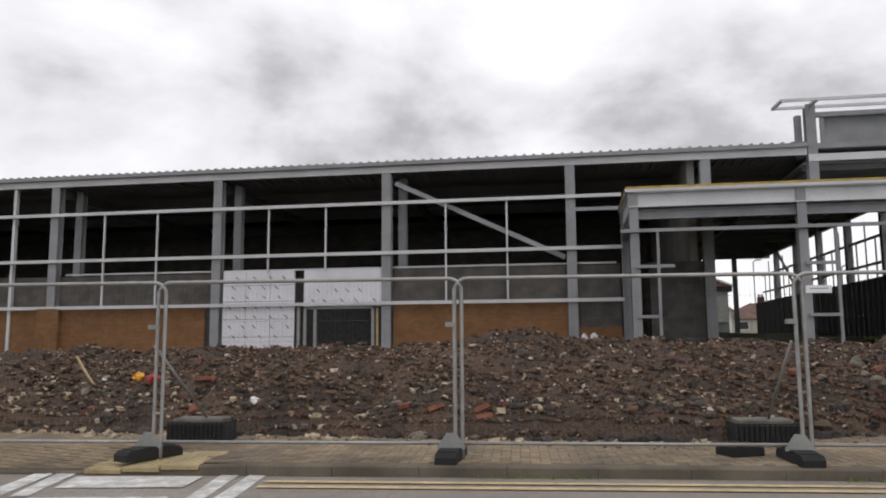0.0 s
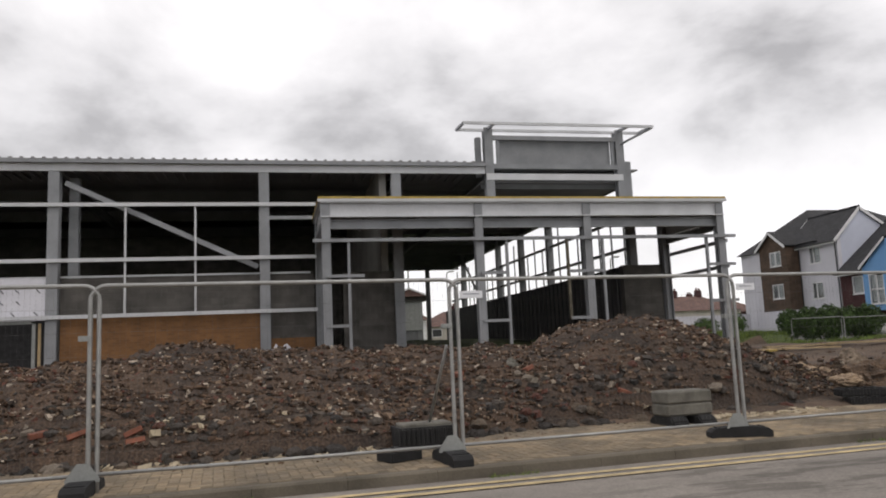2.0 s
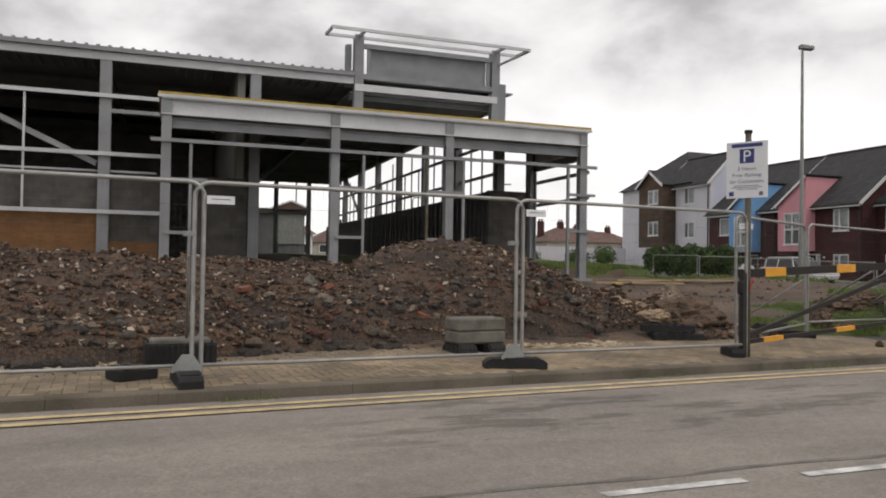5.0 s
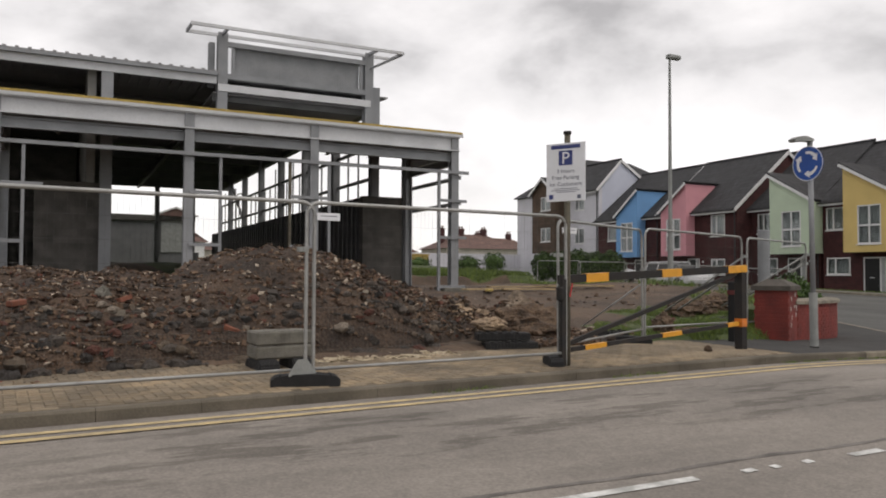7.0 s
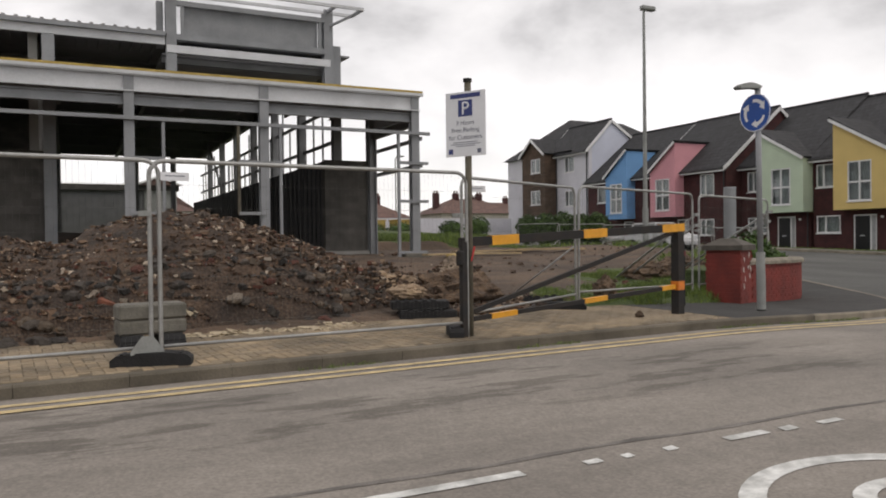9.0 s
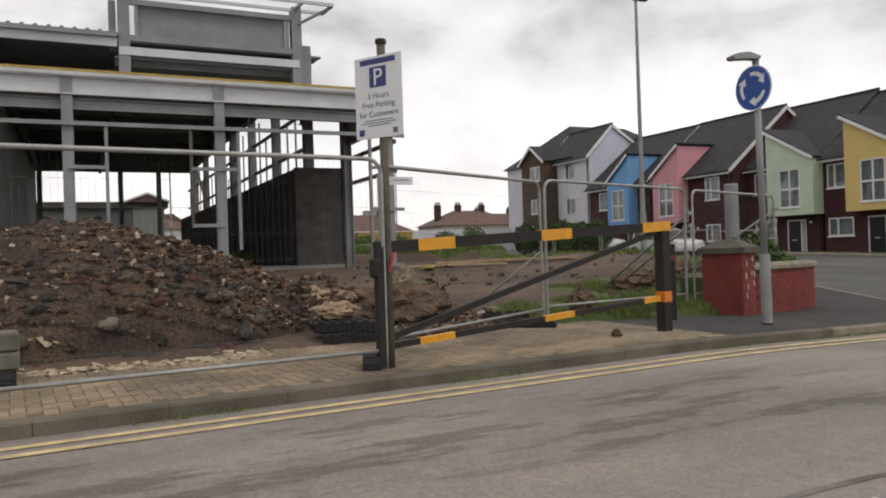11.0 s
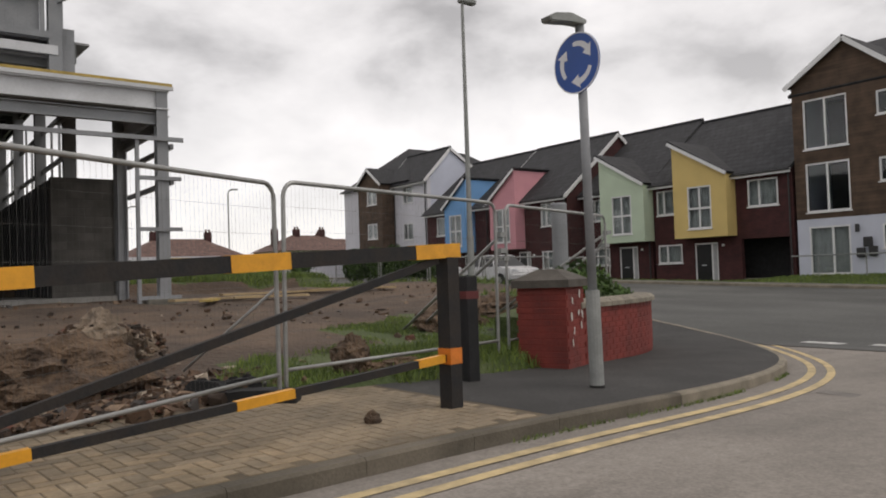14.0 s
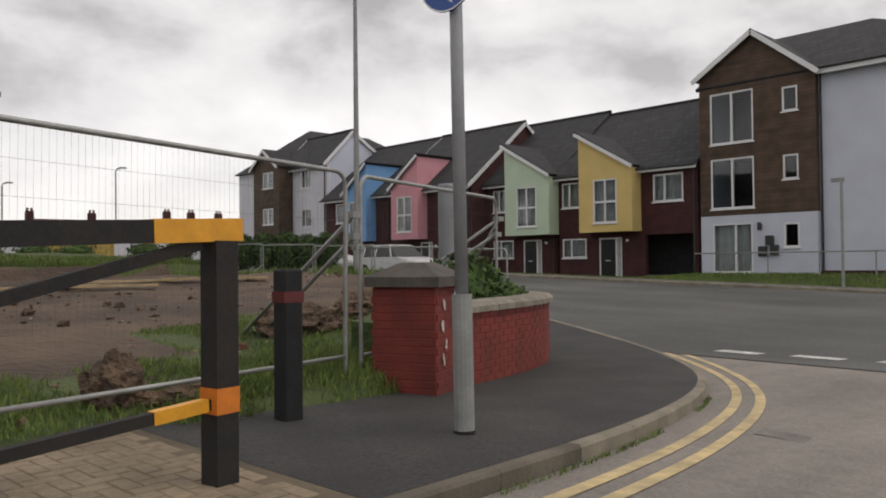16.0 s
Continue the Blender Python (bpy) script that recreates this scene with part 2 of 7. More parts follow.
M_FOIL = material("white_insulation_board", (0.66, 0.66, 0.71, 1), 0.45, var=0.1, scale=1.5, fine=10, bump=0.2)
M_PRINT = material("grey_board_print", (0.11, 0.11, 0.13, 1), 0.6, var=0.2)
M_YEDGE = material("yellow_insulation_edge", (0.50, 0.36, 0.10, 1), 0.8, var=0.3, scale=3, fine=30)
M_RUBBER = material("black_recycled_rubber", (0.015, 0.015, 0.016, 1), 0.85, var=0.4, scale=6, fine=60, bump=0.5)
M_CONC = material("weathered_concrete", (0.18, 0.17, 0.145, 1), 0.92, var=0.35, scale=4, fine=40, bump=0.5, col2=(0.10, 0.095, 0.08, 1))
M_SANDST = material("tan_sandstone", (0.36, 0.26, 0.165, 1), 0.92, var=0.35, scale=3, fine=25, bump=0.8, dist=0.03, col2=(0.22, 0.16, 0.11, 1))
M_CLAY = material("clay_lump", (0.175, 0.115, 0.073, 1), 0.95, var=0.55, scale=5, fine=26, bump=1, dist=0.06, col2=(0.07, 0.047, 0.033, 1))
M_CLAYL = material("dry_clay_lump", (0.26, 0.20, 0.145, 1), 0.95, var=0.45, scale=3, fine=20, bump=1, dist=0.04, col2=(0.13, 0.10, 0.075, 1))
M_BLACKP = material("black_gate_paint", (0.014, 0.014, 0.015, 1), 0.85, var=0.5, scale=7, fine=40, bump=0.3, col2=(0.024, 0.019, 0.016, 1))
M_AMBER = material("amber_reflective_tape", (0.72, 0.33, 0.02, 1), 0.45, var=0.15, scale=9, fine=40, bump=0.1)
M_ORTAPE = material("orange_reflective_tape", (0.66, 0.19, 0.02, 1), 0.45, var=0.2, scale=9, fine=40, bump=0.1)
M_REDP = material("red_masonry_paint", (0.225, 0.034, 0.024, 1), 0.75, var=0.3, scale=2.5, fine=30, bump=0.4, col2=(0.13, 0.024, 0.019, 1))
M_REDM = material("red_painted_mortar", (0.19, 0.03, 0.022, 1), 0.85, var=0.3, scale=3, fine=40, bump=0.4)
M_FLAKE = material("flaked_white_patch", (0.60, 0.57, 0.52, 1), 0.9, var=0.2, scale=12, fine=40)
M_COPE = material("dark_coping_stone", (0.105, 0.092, 0.078, 1), 0.9, var=0.35, scale=4, fine=40, bump=0.6)
M_COPEL = material("weathered_coping", (0.27, 0.24, 0.19, 1), 0.9, var=0.35, scale=4, fine=40, bump=0.6)
M_SIGNW = material("white_sign_face", (0.72, 0.73, 0.76, 1), 0.4, var=0.05, scale=2, fine=20, bump=0)
M_SIGNB = material("blue_sign_face", (0.012, 0.075, 0.33, 1), 0.35, var=0.1, scale=3, fine=20, bump=0)
M_SIGNN = material("navy_sign_print", (0.02, 0.035, 0.17, 1), 0.4, var=0.1, scale=3, fine=20, bump=0)
M_INK = material("grey_sign_print", (0.12, 0.13, 0.18, 1), 0.5, var=0.1, bump=0)
M_POST = material("weathered_post", (0.13, 0.115, 0.085, 1), 0.8, 0.1, var=0.4, scale=5, fine=40, bump=0.4)
M_ROOF = coursed("dark_roof_tiles", (0.046, 0.046, 0.05, 1), (0.022, 0.022, 0.024, 1), 0.33, 0.24, gap=0.02, axis="YZ", var=0.3)
M_ROOFX = coursed("dark_roof_tiles_cross", (0.046, 0.046, 0.05, 1), (0.022, 0.022, 0.024, 1), 0.33, 0.24, gap=0.02, axis="XZ", var=0.3)
M_REDBR = coursed("dark_red_brick", (0.085, 0.022, 0.022, 1), (0.05, 0.02, 0.02, 1), 0.225, 0.075, gap=0.01, axis="YZ")
M_REDBX = coursed("dark_red_brick_return", (0.085, 0.022, 0.022, 1), (0.05, 0.02, 0.02, 1), 0.225, 0.075, gap=0.01, axis="XZ")
M_BROWN = coursed("brown_cladding", (0.118, 0.075, 0.049, 1), (0.075, 0.05, 0.034, 1), 3.0, 0.15, gap=0.012, axis="YZ", bump=0.8)
M_BROWNX = coursed("brown_cladding_return", (0.118, 0.075, 0.049, 1), (0.075, 0.05, 0.034, 1), 3.0, 0.15, gap=0.012, axis="XZ", bump=0.8)
M_PALEB = material("pale_blue_render", (0.55, 0.575, 0.655, 1), 0.9, var=0.08, scale=1, fine=40, bump=0.2)
M_LILAC = material("pale_lilac_render", (0.63, 0.625, 0.67, 1), 0.9, var=0.08, scale=1, fine=40, bump=0.2)
M_LBLUE = material("light_blue_render", (0.57, 0.60, 0.70, 1), 0.9, var=0.08, scale=1, fine=40, bump=0.2)
M_SKYB = material("sky_blue_render", (0.17, 0.37, 0.66, 1), 0.9, var=0.08, scale=1, fine=40, bump=0.2)
M_PINK = material("pink_render", (0.66, 0.31, 0.35, 1), 0.9, var=0.08, scale=1, fine=40, bump=0.2)
M_MINT = material("mint_render", (0.52, 0.62, 0.47, 1), 0.9, var=0.08, scale=1, fine=40, bump=0.2)
M_YELR = material("yellow_render", (0.66, 0.49, 0.19, 1), 0.9, var=0.08, scale=1, fine=40, bump=0.2)
M_WHITE = material("white_upvc", (0.72, 0.72, 0.72, 1), 0.4, var=0.06, scale=2, fine=20, bump=0)
M_CURT = material("net_curtain", (0.42, 0.43, 0.43, 1), 0.9, var=0.25, scale=3, fine=12, bump=0.2)
# near-black colour that stands in for the shade inside rooms
M_DARKIN = material("room_shade_colour", (0.06, 0.06, 0.064, 1), 0.9, var=0.3)
M_BDOOR = material("black_door", (0.012, 0.012, 0.013, 1), 0.35, var=0.2, bump=0)
M_PIPE = material("dark_rainwater_pipe", (0.03, 0.03, 0.032, 1), 0.5, var=0.2, bump=0)
M_CAR = material("white_car_paint", (0.70, 0.70, 0.71, 1), 0.25, var=0.05, bump=0)
M_TYRE2 = material("car_tyre", (0.02, 0.02, 0.02, 1), 0.8, var=0.2)
M_REDROOF = coursed("red_brown_roof_tiles", (0.20, 0.115, 0.095, 1), (0.13, 0.085, 0.075, 1), 0.3, 0.25, gap=0.02, axis="XZ")
M_CREAM = material("cream_render", (0.50, 0.46, 0.40, 1), 0.9, var=0.15, scale=1, fine=30, bump=0.2)
M_TIMBER = material("new_timber", (0.42, 0.31, 0.17, 1), 0.85, var=0.25, scale=3, fine=30, bump=0.3)
M_LEAF = material("hedge_leaves", (0.055, 0.105, 0.024, 1), 0.75, var=0.4, scale=2, fine=20, bump=0, isl=[(0, (0.6, 0.6, 0.6, 1)), (0.3, (1, 1, 1, 1)), (0.7, (1.4, 1.35, 1.1, 1))])
M_BLADE = material("grass_blades", (0.155, 0.225, 0.055, 1), 0.8, var=0.35, scale=1.2, fine=15, bump=0, isl=[(0, (0.7, 0.7, 0.7, 1)), (0.35, (1, 1, 1, 1)), (0.75, (1.35, 1.25, 0.9, 1))])
M_RUBBLE = material("rubble_pieces", (0.66, 0.63, 0.60, 1), 0.95, var=0.35, scale=7, fine=50, bump=0.5, dist=0.01,
                    isl=[(0, (0.12, 0.077, 0.052, 1)), (0.24, (0.18, 0.115, 0.077, 1)), (0.45, (0.068, 0.049, 0.038, 1)), (0.62, (0.25, 0.165, 0.11, 1)),
                         (0.76, (0.36, 0.26, 0.185, 1)), (0.85, (0.21, 0.085, 0.06, 1)), (0.90, (0.14, 0.135, 0.135, 1)), (0.938, (0.74, 0.65, 0.54, 1))])
M_FOOTST = material("foot_stone", (0.60, 0.58, 0.56, 1), 0.95, var=0.4, scale=5, fine=40, bump=0.6, dist=0.02,
                    isl=[(0, (0.085, 0.072, 0.062, 1)), (0.35, (0.13, 0.115, 0.10, 1)), (0.6, (0.06, 0.055, 0.052, 1)), (0.78, (0.21, 0.17, 0.135, 1)), (0.9, (0.19, 0.08, 0.06, 1)), (0.95, (0.45, 0.40, 0.33, 1))])
M_COBBLE = material("foot_cobble", (0.50, 0.48, 0.46, 1), 0.95, var=0.4, scale=9, fine=45, bump=0.6, dist=0.02, obj=True,
                    isl=[(0, (0.16, 0.14, 0.125, 1)), (0.3, (0.22, 0.19, 0.165, 1)), (0.55, (0.10, 0.09, 0.085, 1)), (0.75, (0.28, 0.22, 0.165, 1)), (0.87, (0.24, 0.10, 0.075, 1)), (0.95, (0.52, 0.45, 0.37, 1))])
M_SPOIL = material("rubble_spoil", (0.085, 0.055, 0.037, 1), 0.95, var=0.5, scale=1.3, fine=16, bump=1, dist=0.05, col2=(0.034, 0.025, 0.02, 1))
speckle(M_SPOIL, 38, 0.45, 1.7, (1, 1, 1), 4)
M_STRAW = material("pale_stone_slabs", (0.48, 0.40, 0.28, 1), 0.9, var=0.3, scale=5, fine=30, bump=0.5)
M_REDC = material("red_litter", (0.45, 0.03, 0.03, 1), 0.5, var=0.2)


def glass_material():
    m = bpy.data.materials.new("window_glass")
    m.use_nodes = True
    b = m.node_tree.nodes["Principled BSDF"]
    b.inputs["Base Color"].default_value = (0.8, 0.85, 0.85, 1)
    b.inputs["Roughness"].default_value, b.inputs["Transmission Weight"].default_value, b.inputs["IOR"].default_value = 0.02, 1.0, 1.45
    return m


M_GLASS = glass_material()


# ---- mesh helpers ----
def finish(name, bm, mat, smooth=False):
    bmesh.ops.recalc_face_normals(bm, faces=bm.faces[:])
    me = bpy.data.meshes.new(name)
    bm.to_mesh(me)
    bm.free()
    for m in (mat if isinstance(mat, (list, tuple)) else (mat,)):
        me.materials.append(m)
    if smooth:
        me.polygons.foreach_set("use_smooth", [True] * len(me.polygons))
    return me


def part(name, bm, mat, parent, label="", smooth=False):
    ob = new(name, finish(name, bm, mat, smooth))
    ob.parent = parent
    if label:
        ob["label"] = label
    return ob


def thing(name, label, category, loc=(0, 0, 0), rz=0.0, group="", kind=""):
    ob = new(name)
    ob.empty_display_size = 0.2
    ob.matrix_world = pose(*loc, 0, 0, rz)
    return tagged(ob, label, category, group, kind)


def single(name, bm, mat, label, category, group="", kind="", smooth=False):
    return tagged(new(name, finish(name, bm, mat, smooth)), label, category, group, kind)


def box(bm, x0, x1, y0, y1, z0, z1, bevel=0.0, m=None):
    r = bmesh.ops.create_cube(bm, size=1, matrix=Matrix.Translation(((x0 + x1) / 2, (y0 + y1) / 2, (z0 + z1) / 2)) @ Matrix.Diagonal((abs(x1 - x0), abs(y1 - y0), abs(z1 - z0), 1)))
    vs = r["verts"]
    if bevel:
        es = {e for v in vs for e in v.link_edges}
        g = bmesh.ops.bevel(bm, geom=list(es), offset=bevel, segments=1, affect="EDGES")
        vs = list({v for f in g["faces"] for v in f.verts} | {v for v in vs if v.is_valid})
    if m is not None:
        bmesh.ops.transform(bm, matrix=m, verts=[v for v in vs if v.is_valid])
    return vs


def boxed(*dims, bevel=0.0, m=None):
    bm = bmesh.new()
    box(bm, *dims, bevel=bevel, m=m)
    return bm


def tube(bm, pts, r, n=8):
    """A round bar along a line of points."""
    pts = [Vector(p) for p in pts]
    rings = []
    for i, p in enumerate(pts):
        d = (pts[min(i + 1, len(pts) - 1)] - pts[max(i - 1, 0)]).normalized()
        a = d.cross(Vector((0, 0, 1)) if abs(d.z) < 0.9 else Vector((0, 1, 0))).normalized()
        b = d.cross(a)
        rings.append([bm.verts.new(p + r * (math.cos(2 * math.pi * k / n) * a + math.sin(2 * math.pi * k / n) * b)) for k in range(n)])
    for u, v in zip(rings, rings[1:]):
        for k in range(n):
            bm.faces.new((u[k], u[(k + 1) % n], v[(k + 1) % n], v[k]))
    bm.faces.new(rings[0]); bm.faces.new(rings[-1][::-1])
    return bm


def bar(bm, p, q, w, h):
    """A straight box-section bar from p to q, w across and h high."""
    p, q = Vector(p), Vector(q)
    d = q - p
    m = Matrix.Translation((p + q) / 2) @ d.to_track_quat("X", "Z").to_matrix().to_4x4()
    L = d.length
    box(bm, -L / 2, L / 2, -w / 2, w / 2, -h / 2, h / 2, m=m)
    return bm


def ibeam(bm, p, q, w, h, t=0.02):
    """An I-section from p to q with flanges w across and h deep."""
    p, q = Vector(p), Vector(q)
    d = q - p
    m = Matrix.Translation((p + q) / 2) @ d.to_track_quat("X", "Z").to_matrix().to_4x4()
    L = d.length
    a, b, c, e = w / 2, t / 2, h / 2, h / 2 - t
    sec = [(-a, -c), (a, -c), (a, -e), (b, -e), (b, e), (a, e), (a, c), (-a, c), (-a, e), (-b, e), (-b, -e), (-a, -e)]
    bar_bm = prism(bmesh.new(), sec, "x", -L / 2, L / 2)
    bmesh.ops.transform(bar_bm, matrix=m, verts=bar_bm.verts[:])
    me = bpy.data.meshes.new("section")
    bar_bm.to_mesh(me)
    bar_bm.free()
    bm.from_mesh(me)
    bpy.data.meshes.remove(me)
    return bm


def prism(bm, pts, axis, a, b):
    """A flat outline pushed from a to b along axis; the outline lies in the other two axes."""
    def at(p, v):
        return {"x": (v, p[0], p[1]), "y": (p[0], v, p[1]), "z": (p[0], p[1], v)}[axis]
    u = [bm.verts.new(at(p, a)) for p in pts]
    v = [bm.verts.new(at(p, b)) for p in pts]
    bm.faces.new(u); bm.faces.new(v[::-1])
    for i in range(len(pts)):
        j = (i + 1) % len(pts)
        bm.faces.new((u[i], v[i], v[j], u[j]))
    return bm


def slab(bm, quad, t):
    """A four-cornered plate of thickness t below its corners."""
    q = [Vector(p) for p in quad]
    nrm = (q[1] - q[0]).cross(q[3] - q[0]).normalized()
    if nrm.z < 0:
        nrm = -nrm
    u = [bm.verts.new(p) for p in q]
    v = [bm.verts.new(p - nrm * t) for p in q]
    bm.faces.new(u); bm.faces.new(v[::-1])
    for i in range(4):
        j = (i + 1) % 4
        bm.faces.new((u[i], v[i], v[j], u[j]))
    return bm


def rock(bm, c, sx, sy, sz, seed, sub=2, rough=0.35):
    """An uneven lump resting about its centre."""
    r = bmesh.ops.create_icosphere(bm, subdivisions=sub, radius=1)
    fine = 0.22 if sub > 2 else 0.0
    for v in r["verts"]:
        d = 1 + fine * noise.noise(v.co * 4.7 + Vector((seed, 0, seed))) + fine * 0.6 * noise.noise(v.co * 11.0 + Vector((0, seed, 0))) + rough * noise.noise(v.co * 1.3 + Vector((seed * 3.1, seed, 0))) + rough * 0.5 * noise.noise(v.co * 3.1 + Vector((0, seed * 2.3, seed)))
        k = Vector((round(v.co.x * 1.6) / 1.6, round(v.co.y * 1.6) / 1.6, round(v.co.z * 1.6) / 1.6)) * (0.35 if sub < 3 else 0.1) + v.co * (0.65 if sub < 3 else 0.9)
        v.co = Vector((k.x * sx * d, k.y * sy * d, k.z * sz * d)) + Vector(c)
    return bm


def sheet(name, xs, ys, zfun, mat):
    X, Y = np.meshgrid(xs, ys, indexing="ij")
    Z = zfun(X, Y)
    nx, ny = X.shape
    verts = np.stack([X, Y, Z], -1).reshape(-1, 3)
    idx = np.arange(nx * ny).reshape(nx, ny)
    faces = np.stack([idx[:-1, :-1], idx[1:, :-1], idx[1:, 1:], idx[:-1, 1:]], -1).reshape(-1, 4)
    me = bpy.data.meshes.new(name)
    me.from_pydata(verts.tolist(), [], faces.tolist())
    for m in (mat if isinstance(mat, (list, tuple)) else (mat,)):
        me.materials.append(m)
    me.polygons.foreach_set("use_smooth", [True] * len(me.polygons))
    return new(name, me)


# ---- the lie of the land ----
def sstep(v, a, b):
    u = np.clip((v - a) / (b - a), 0, 1)
    return u * u * (3 - 2 * u)


def road_z(x, y):
    z = 0.07 - 0.27 * sstep(x, 13, 22) - 0.15 * sstep(-y, -8.0, -4.5) * (1 - sstep(x, 14, 22))
    z = z + sstep(x, 23, 27) * np.clip(0.028 * (y - 12), -0.1, 1.1) + np.clip((x - 27) * 0.02, 0, 0.3)
    return z


KERB_KEYS = [(-60, 3.94), (-20, 6.66), (-8, 7.476), (0, 8.02), (6, 8.43), (10, 8.72), (14, 9.0), (16, 9.2), (17.5, 9.5), (19, 9.95), (20.2, 10.5), (21.2, 11.2), (22.4, 12.4),
             (24, 14.4), (25.5, 16.9), (26.8, 20), (27.6, 24), (28, 30), (28, 75)]


def resample(keys, step, rounds=2):
    p = np.array(keys, float)
    for _ in range(rounds):
        q = np.empty((2 * len(p), 2))
        q[0], q[-1] = p[0], p[-1]
        q[1:-1:2] = 0.75 * p[:-1] + 0.25 * p[1:]
        q[2:-1:2] = 0.25 * p[:-1] + 0.75 * p[1:]
        p = q
    s = np.concatenate([[0], np.cumsum(np.hypot(*np.diff(p, axis=0).T))])
    t = np.arange(0, s[-1], step)
    pts = np.stack([np.interp(t, s, p[:, 0]), np.interp(t, s, p[:, 1])], -1)
    tan = np.gradient(pts, axis=0)
    tan /= np.linalg.norm(tan, axis=1)[:, None]
    return pts, np.stack([-tan[:, 1], tan[:, 0]], -1)


KP, KN = resample(KERB_KEYS, 0.3)


def behind(x, y):
    """Metres behind the front of the kerb (towards the site)."""
    x, y = np.asarray(x, float), np.asarray(y, float)
    shp = x.shape
    P = np.stack([x.ravel(), y.ravel()], -1)
    out = np.empty(len(P))
    for i in range(0, len(P), 4000):
        d = P[i:i + 4000, None] - KP[None]
        k = (d ** 2).sum(-1).argmin(1)
        out[i:i + 4000] = (d[np.arange(len(k)), k] * KN[k]).sum(-1)
    return out.reshape(shp)


KERB_UP = 0.115


def pave_z(x, y, d):
    return road_z(x, y - d) + KERB_UP + 0.012 * d - 0.085 * sstep(-np.asarray(x, float), 3.2, 4.6) * np.clip(1 - d / 1.2, 0, 1)


def site_z(x, y):
    flat = 0.2 + 0.047 * np.clip(y - 10, 0, 14) + 0.22 * sstep(x, 18, 24) * sstep(y, 13, 22) * (1 - sstep(y, 23, 30))
    # a cut bank up to the grass at the back of the site
    edge = 33.2 + 0.25 * np.sin(x * 0.9) + 0.15 * np.sin(x * 2.3)
    return flat + 0.46 * sstep(y - edge, 0, 0.75) + 0.0485 * np.clip(y - 34, 0, 12)


def fnoise(x, y, f, seed=0.0):
    return np.array([noise.noise(Vector((a * f + seed, b * f - seed, seed * 0.7))) for a, b in zip(x.ravel(), y.ravel())]).reshape(x.shape)


def house_base(y):
    return 0.35 + 0.3 * sstep(-y, -26, -22.5)


def ground_z(X, Y):
    d = behind(X, Y)
    site = site_z(X, Y)
    near = (np.abs(X - 12) < 34) & (np.abs(Y - 22) < 30)
    bump = np.zeros_like(X)
    bump[near] = 0.10 * fnoise(X[near], Y[near], 0.45, 2.0) + 0.05 * fnoise(X[near], Y[near], 1.7, 5.0)
    site = site + bump * sstep(d, 2.6, 4.5)
    low = road_z(X, Y) - 0.25
    z = low + (site - low) * sstep(d, 1.7, 2.5)
    east = road_z(np.full_like(X, 39.0), Y) + 0.10
    hb = house_base(Y)
    ez = east + (hb - east) * sstep(X, 40.5, 43.5)
    z = np.where(X > 39.3, ez, np.where((X > 26) & (d < 0), low, z))
    return z


gx = np.concatenate([[-2500, -900, -300, -130, -80, -60], np.arange(-45, 52, 0.5), [60, 80, 130, 300, 900, 2500]])
gy = np.concatenate([[-2500, -900, -300, -100, -40, -15], np.arange(-8, 32, 0.5), np.arange(32, 35, 0.2), np.arange(35, 74, 0.5), [85, 110, 160, 300, 900, 2500]])
ground = sheet("ground", gx, gy, ground_z, [M_EARTH, M_GRASSG])
tagged(ground, "bare churned brown earth with grass at its edges", "ground", kind="structure")


def grassy(x, y):
    if x > 39 or y > 46 or x < -42 or y < -6:
        return True
    k = noise.noise(Vector((x * 0.5, y * 0.5, 3)))
    if x > 12.6 and y < float(np.interp(x, [12.6, 13.84, 15.6, 17.5, 20.7, 24], [11.0, 12.6, 15.0, 16.2, 17.6, 19.0])) + 1.6 * k:
        return True
    return (y > 33.9 + 0.5 * k and x > 8) or (x + 3 * k > 24.0 and y > 16)


for poly in ground.data.polygons:
    c = poly.center
    poly.material_index = 1 if grassy(c.x, c.y) else 0

road = sheet("road", np.arange(-60, 40.01, 1.0), np.arange(-7, 76.01, 1.0), road_z, M_ASPHALT)
tagged(road, "worn grey asphalt road with dark patches", "road", kind="structure")


side = sheet("road_side", np.arange(23.0, 39.21, 0.6), np.arange(-7, 76.01, 1.0), lambda X, Y: road_z(X + 0.25 * np.sin(Y * 1.3) * (X < 23.5), Y) + 0.012, M_SIDERD)
tagged(side, "darker older asphalt of the side road", "road", kind="structure")


# ---- kerbs, pavement and road paint ----
def strip(name, i0, i1, d0, d1, lift, mat, label, category, zf=None, sub=1):
    bm = bmesh.new()
    rows = []
    ds = [d0 + (d1 - d0) * k / sub for k in range(sub + 1)]
    for i in range(i0, i1 + 1):
        row = []
        for d in ds:
            p = KP[i] + KN[i] * d
            z = float(zf(p[0], p[1], d) if zf else road_z(p[0], p[1])) + lift
            row.append(bm.verts.new((p[0], p[1], z)))
        rows.append(row)
    for u, v in zip(rows, rows[1:]):
        for k in range(sub):
            bm.faces.new((u[k], v[k], v[k + 1], u[k + 1]))
    return single(name, bm, mat, label, category, kind="structure")


def kerb_index(x):
    return int(np.abs(KP[:, 0] - x).argmin()) if x < 27 else len(KP) - 1


I_L, I_T, I_E = kerb_index(-40), kerb_index(14.35), len(KP) - 2
strip("pavement_bed", I_L, I_T + 1, 0.1, 2.4, -0.002, M_SAND, "sandy bed of the block paved footway", "pavement", pave_z, 4)
strip("pavement_tarmac", I_T, I_E, 0.1, 2.5, 0.0, M_TARMAC, "dark tarmac footway round the corner", "pavement", pave_z, 4)

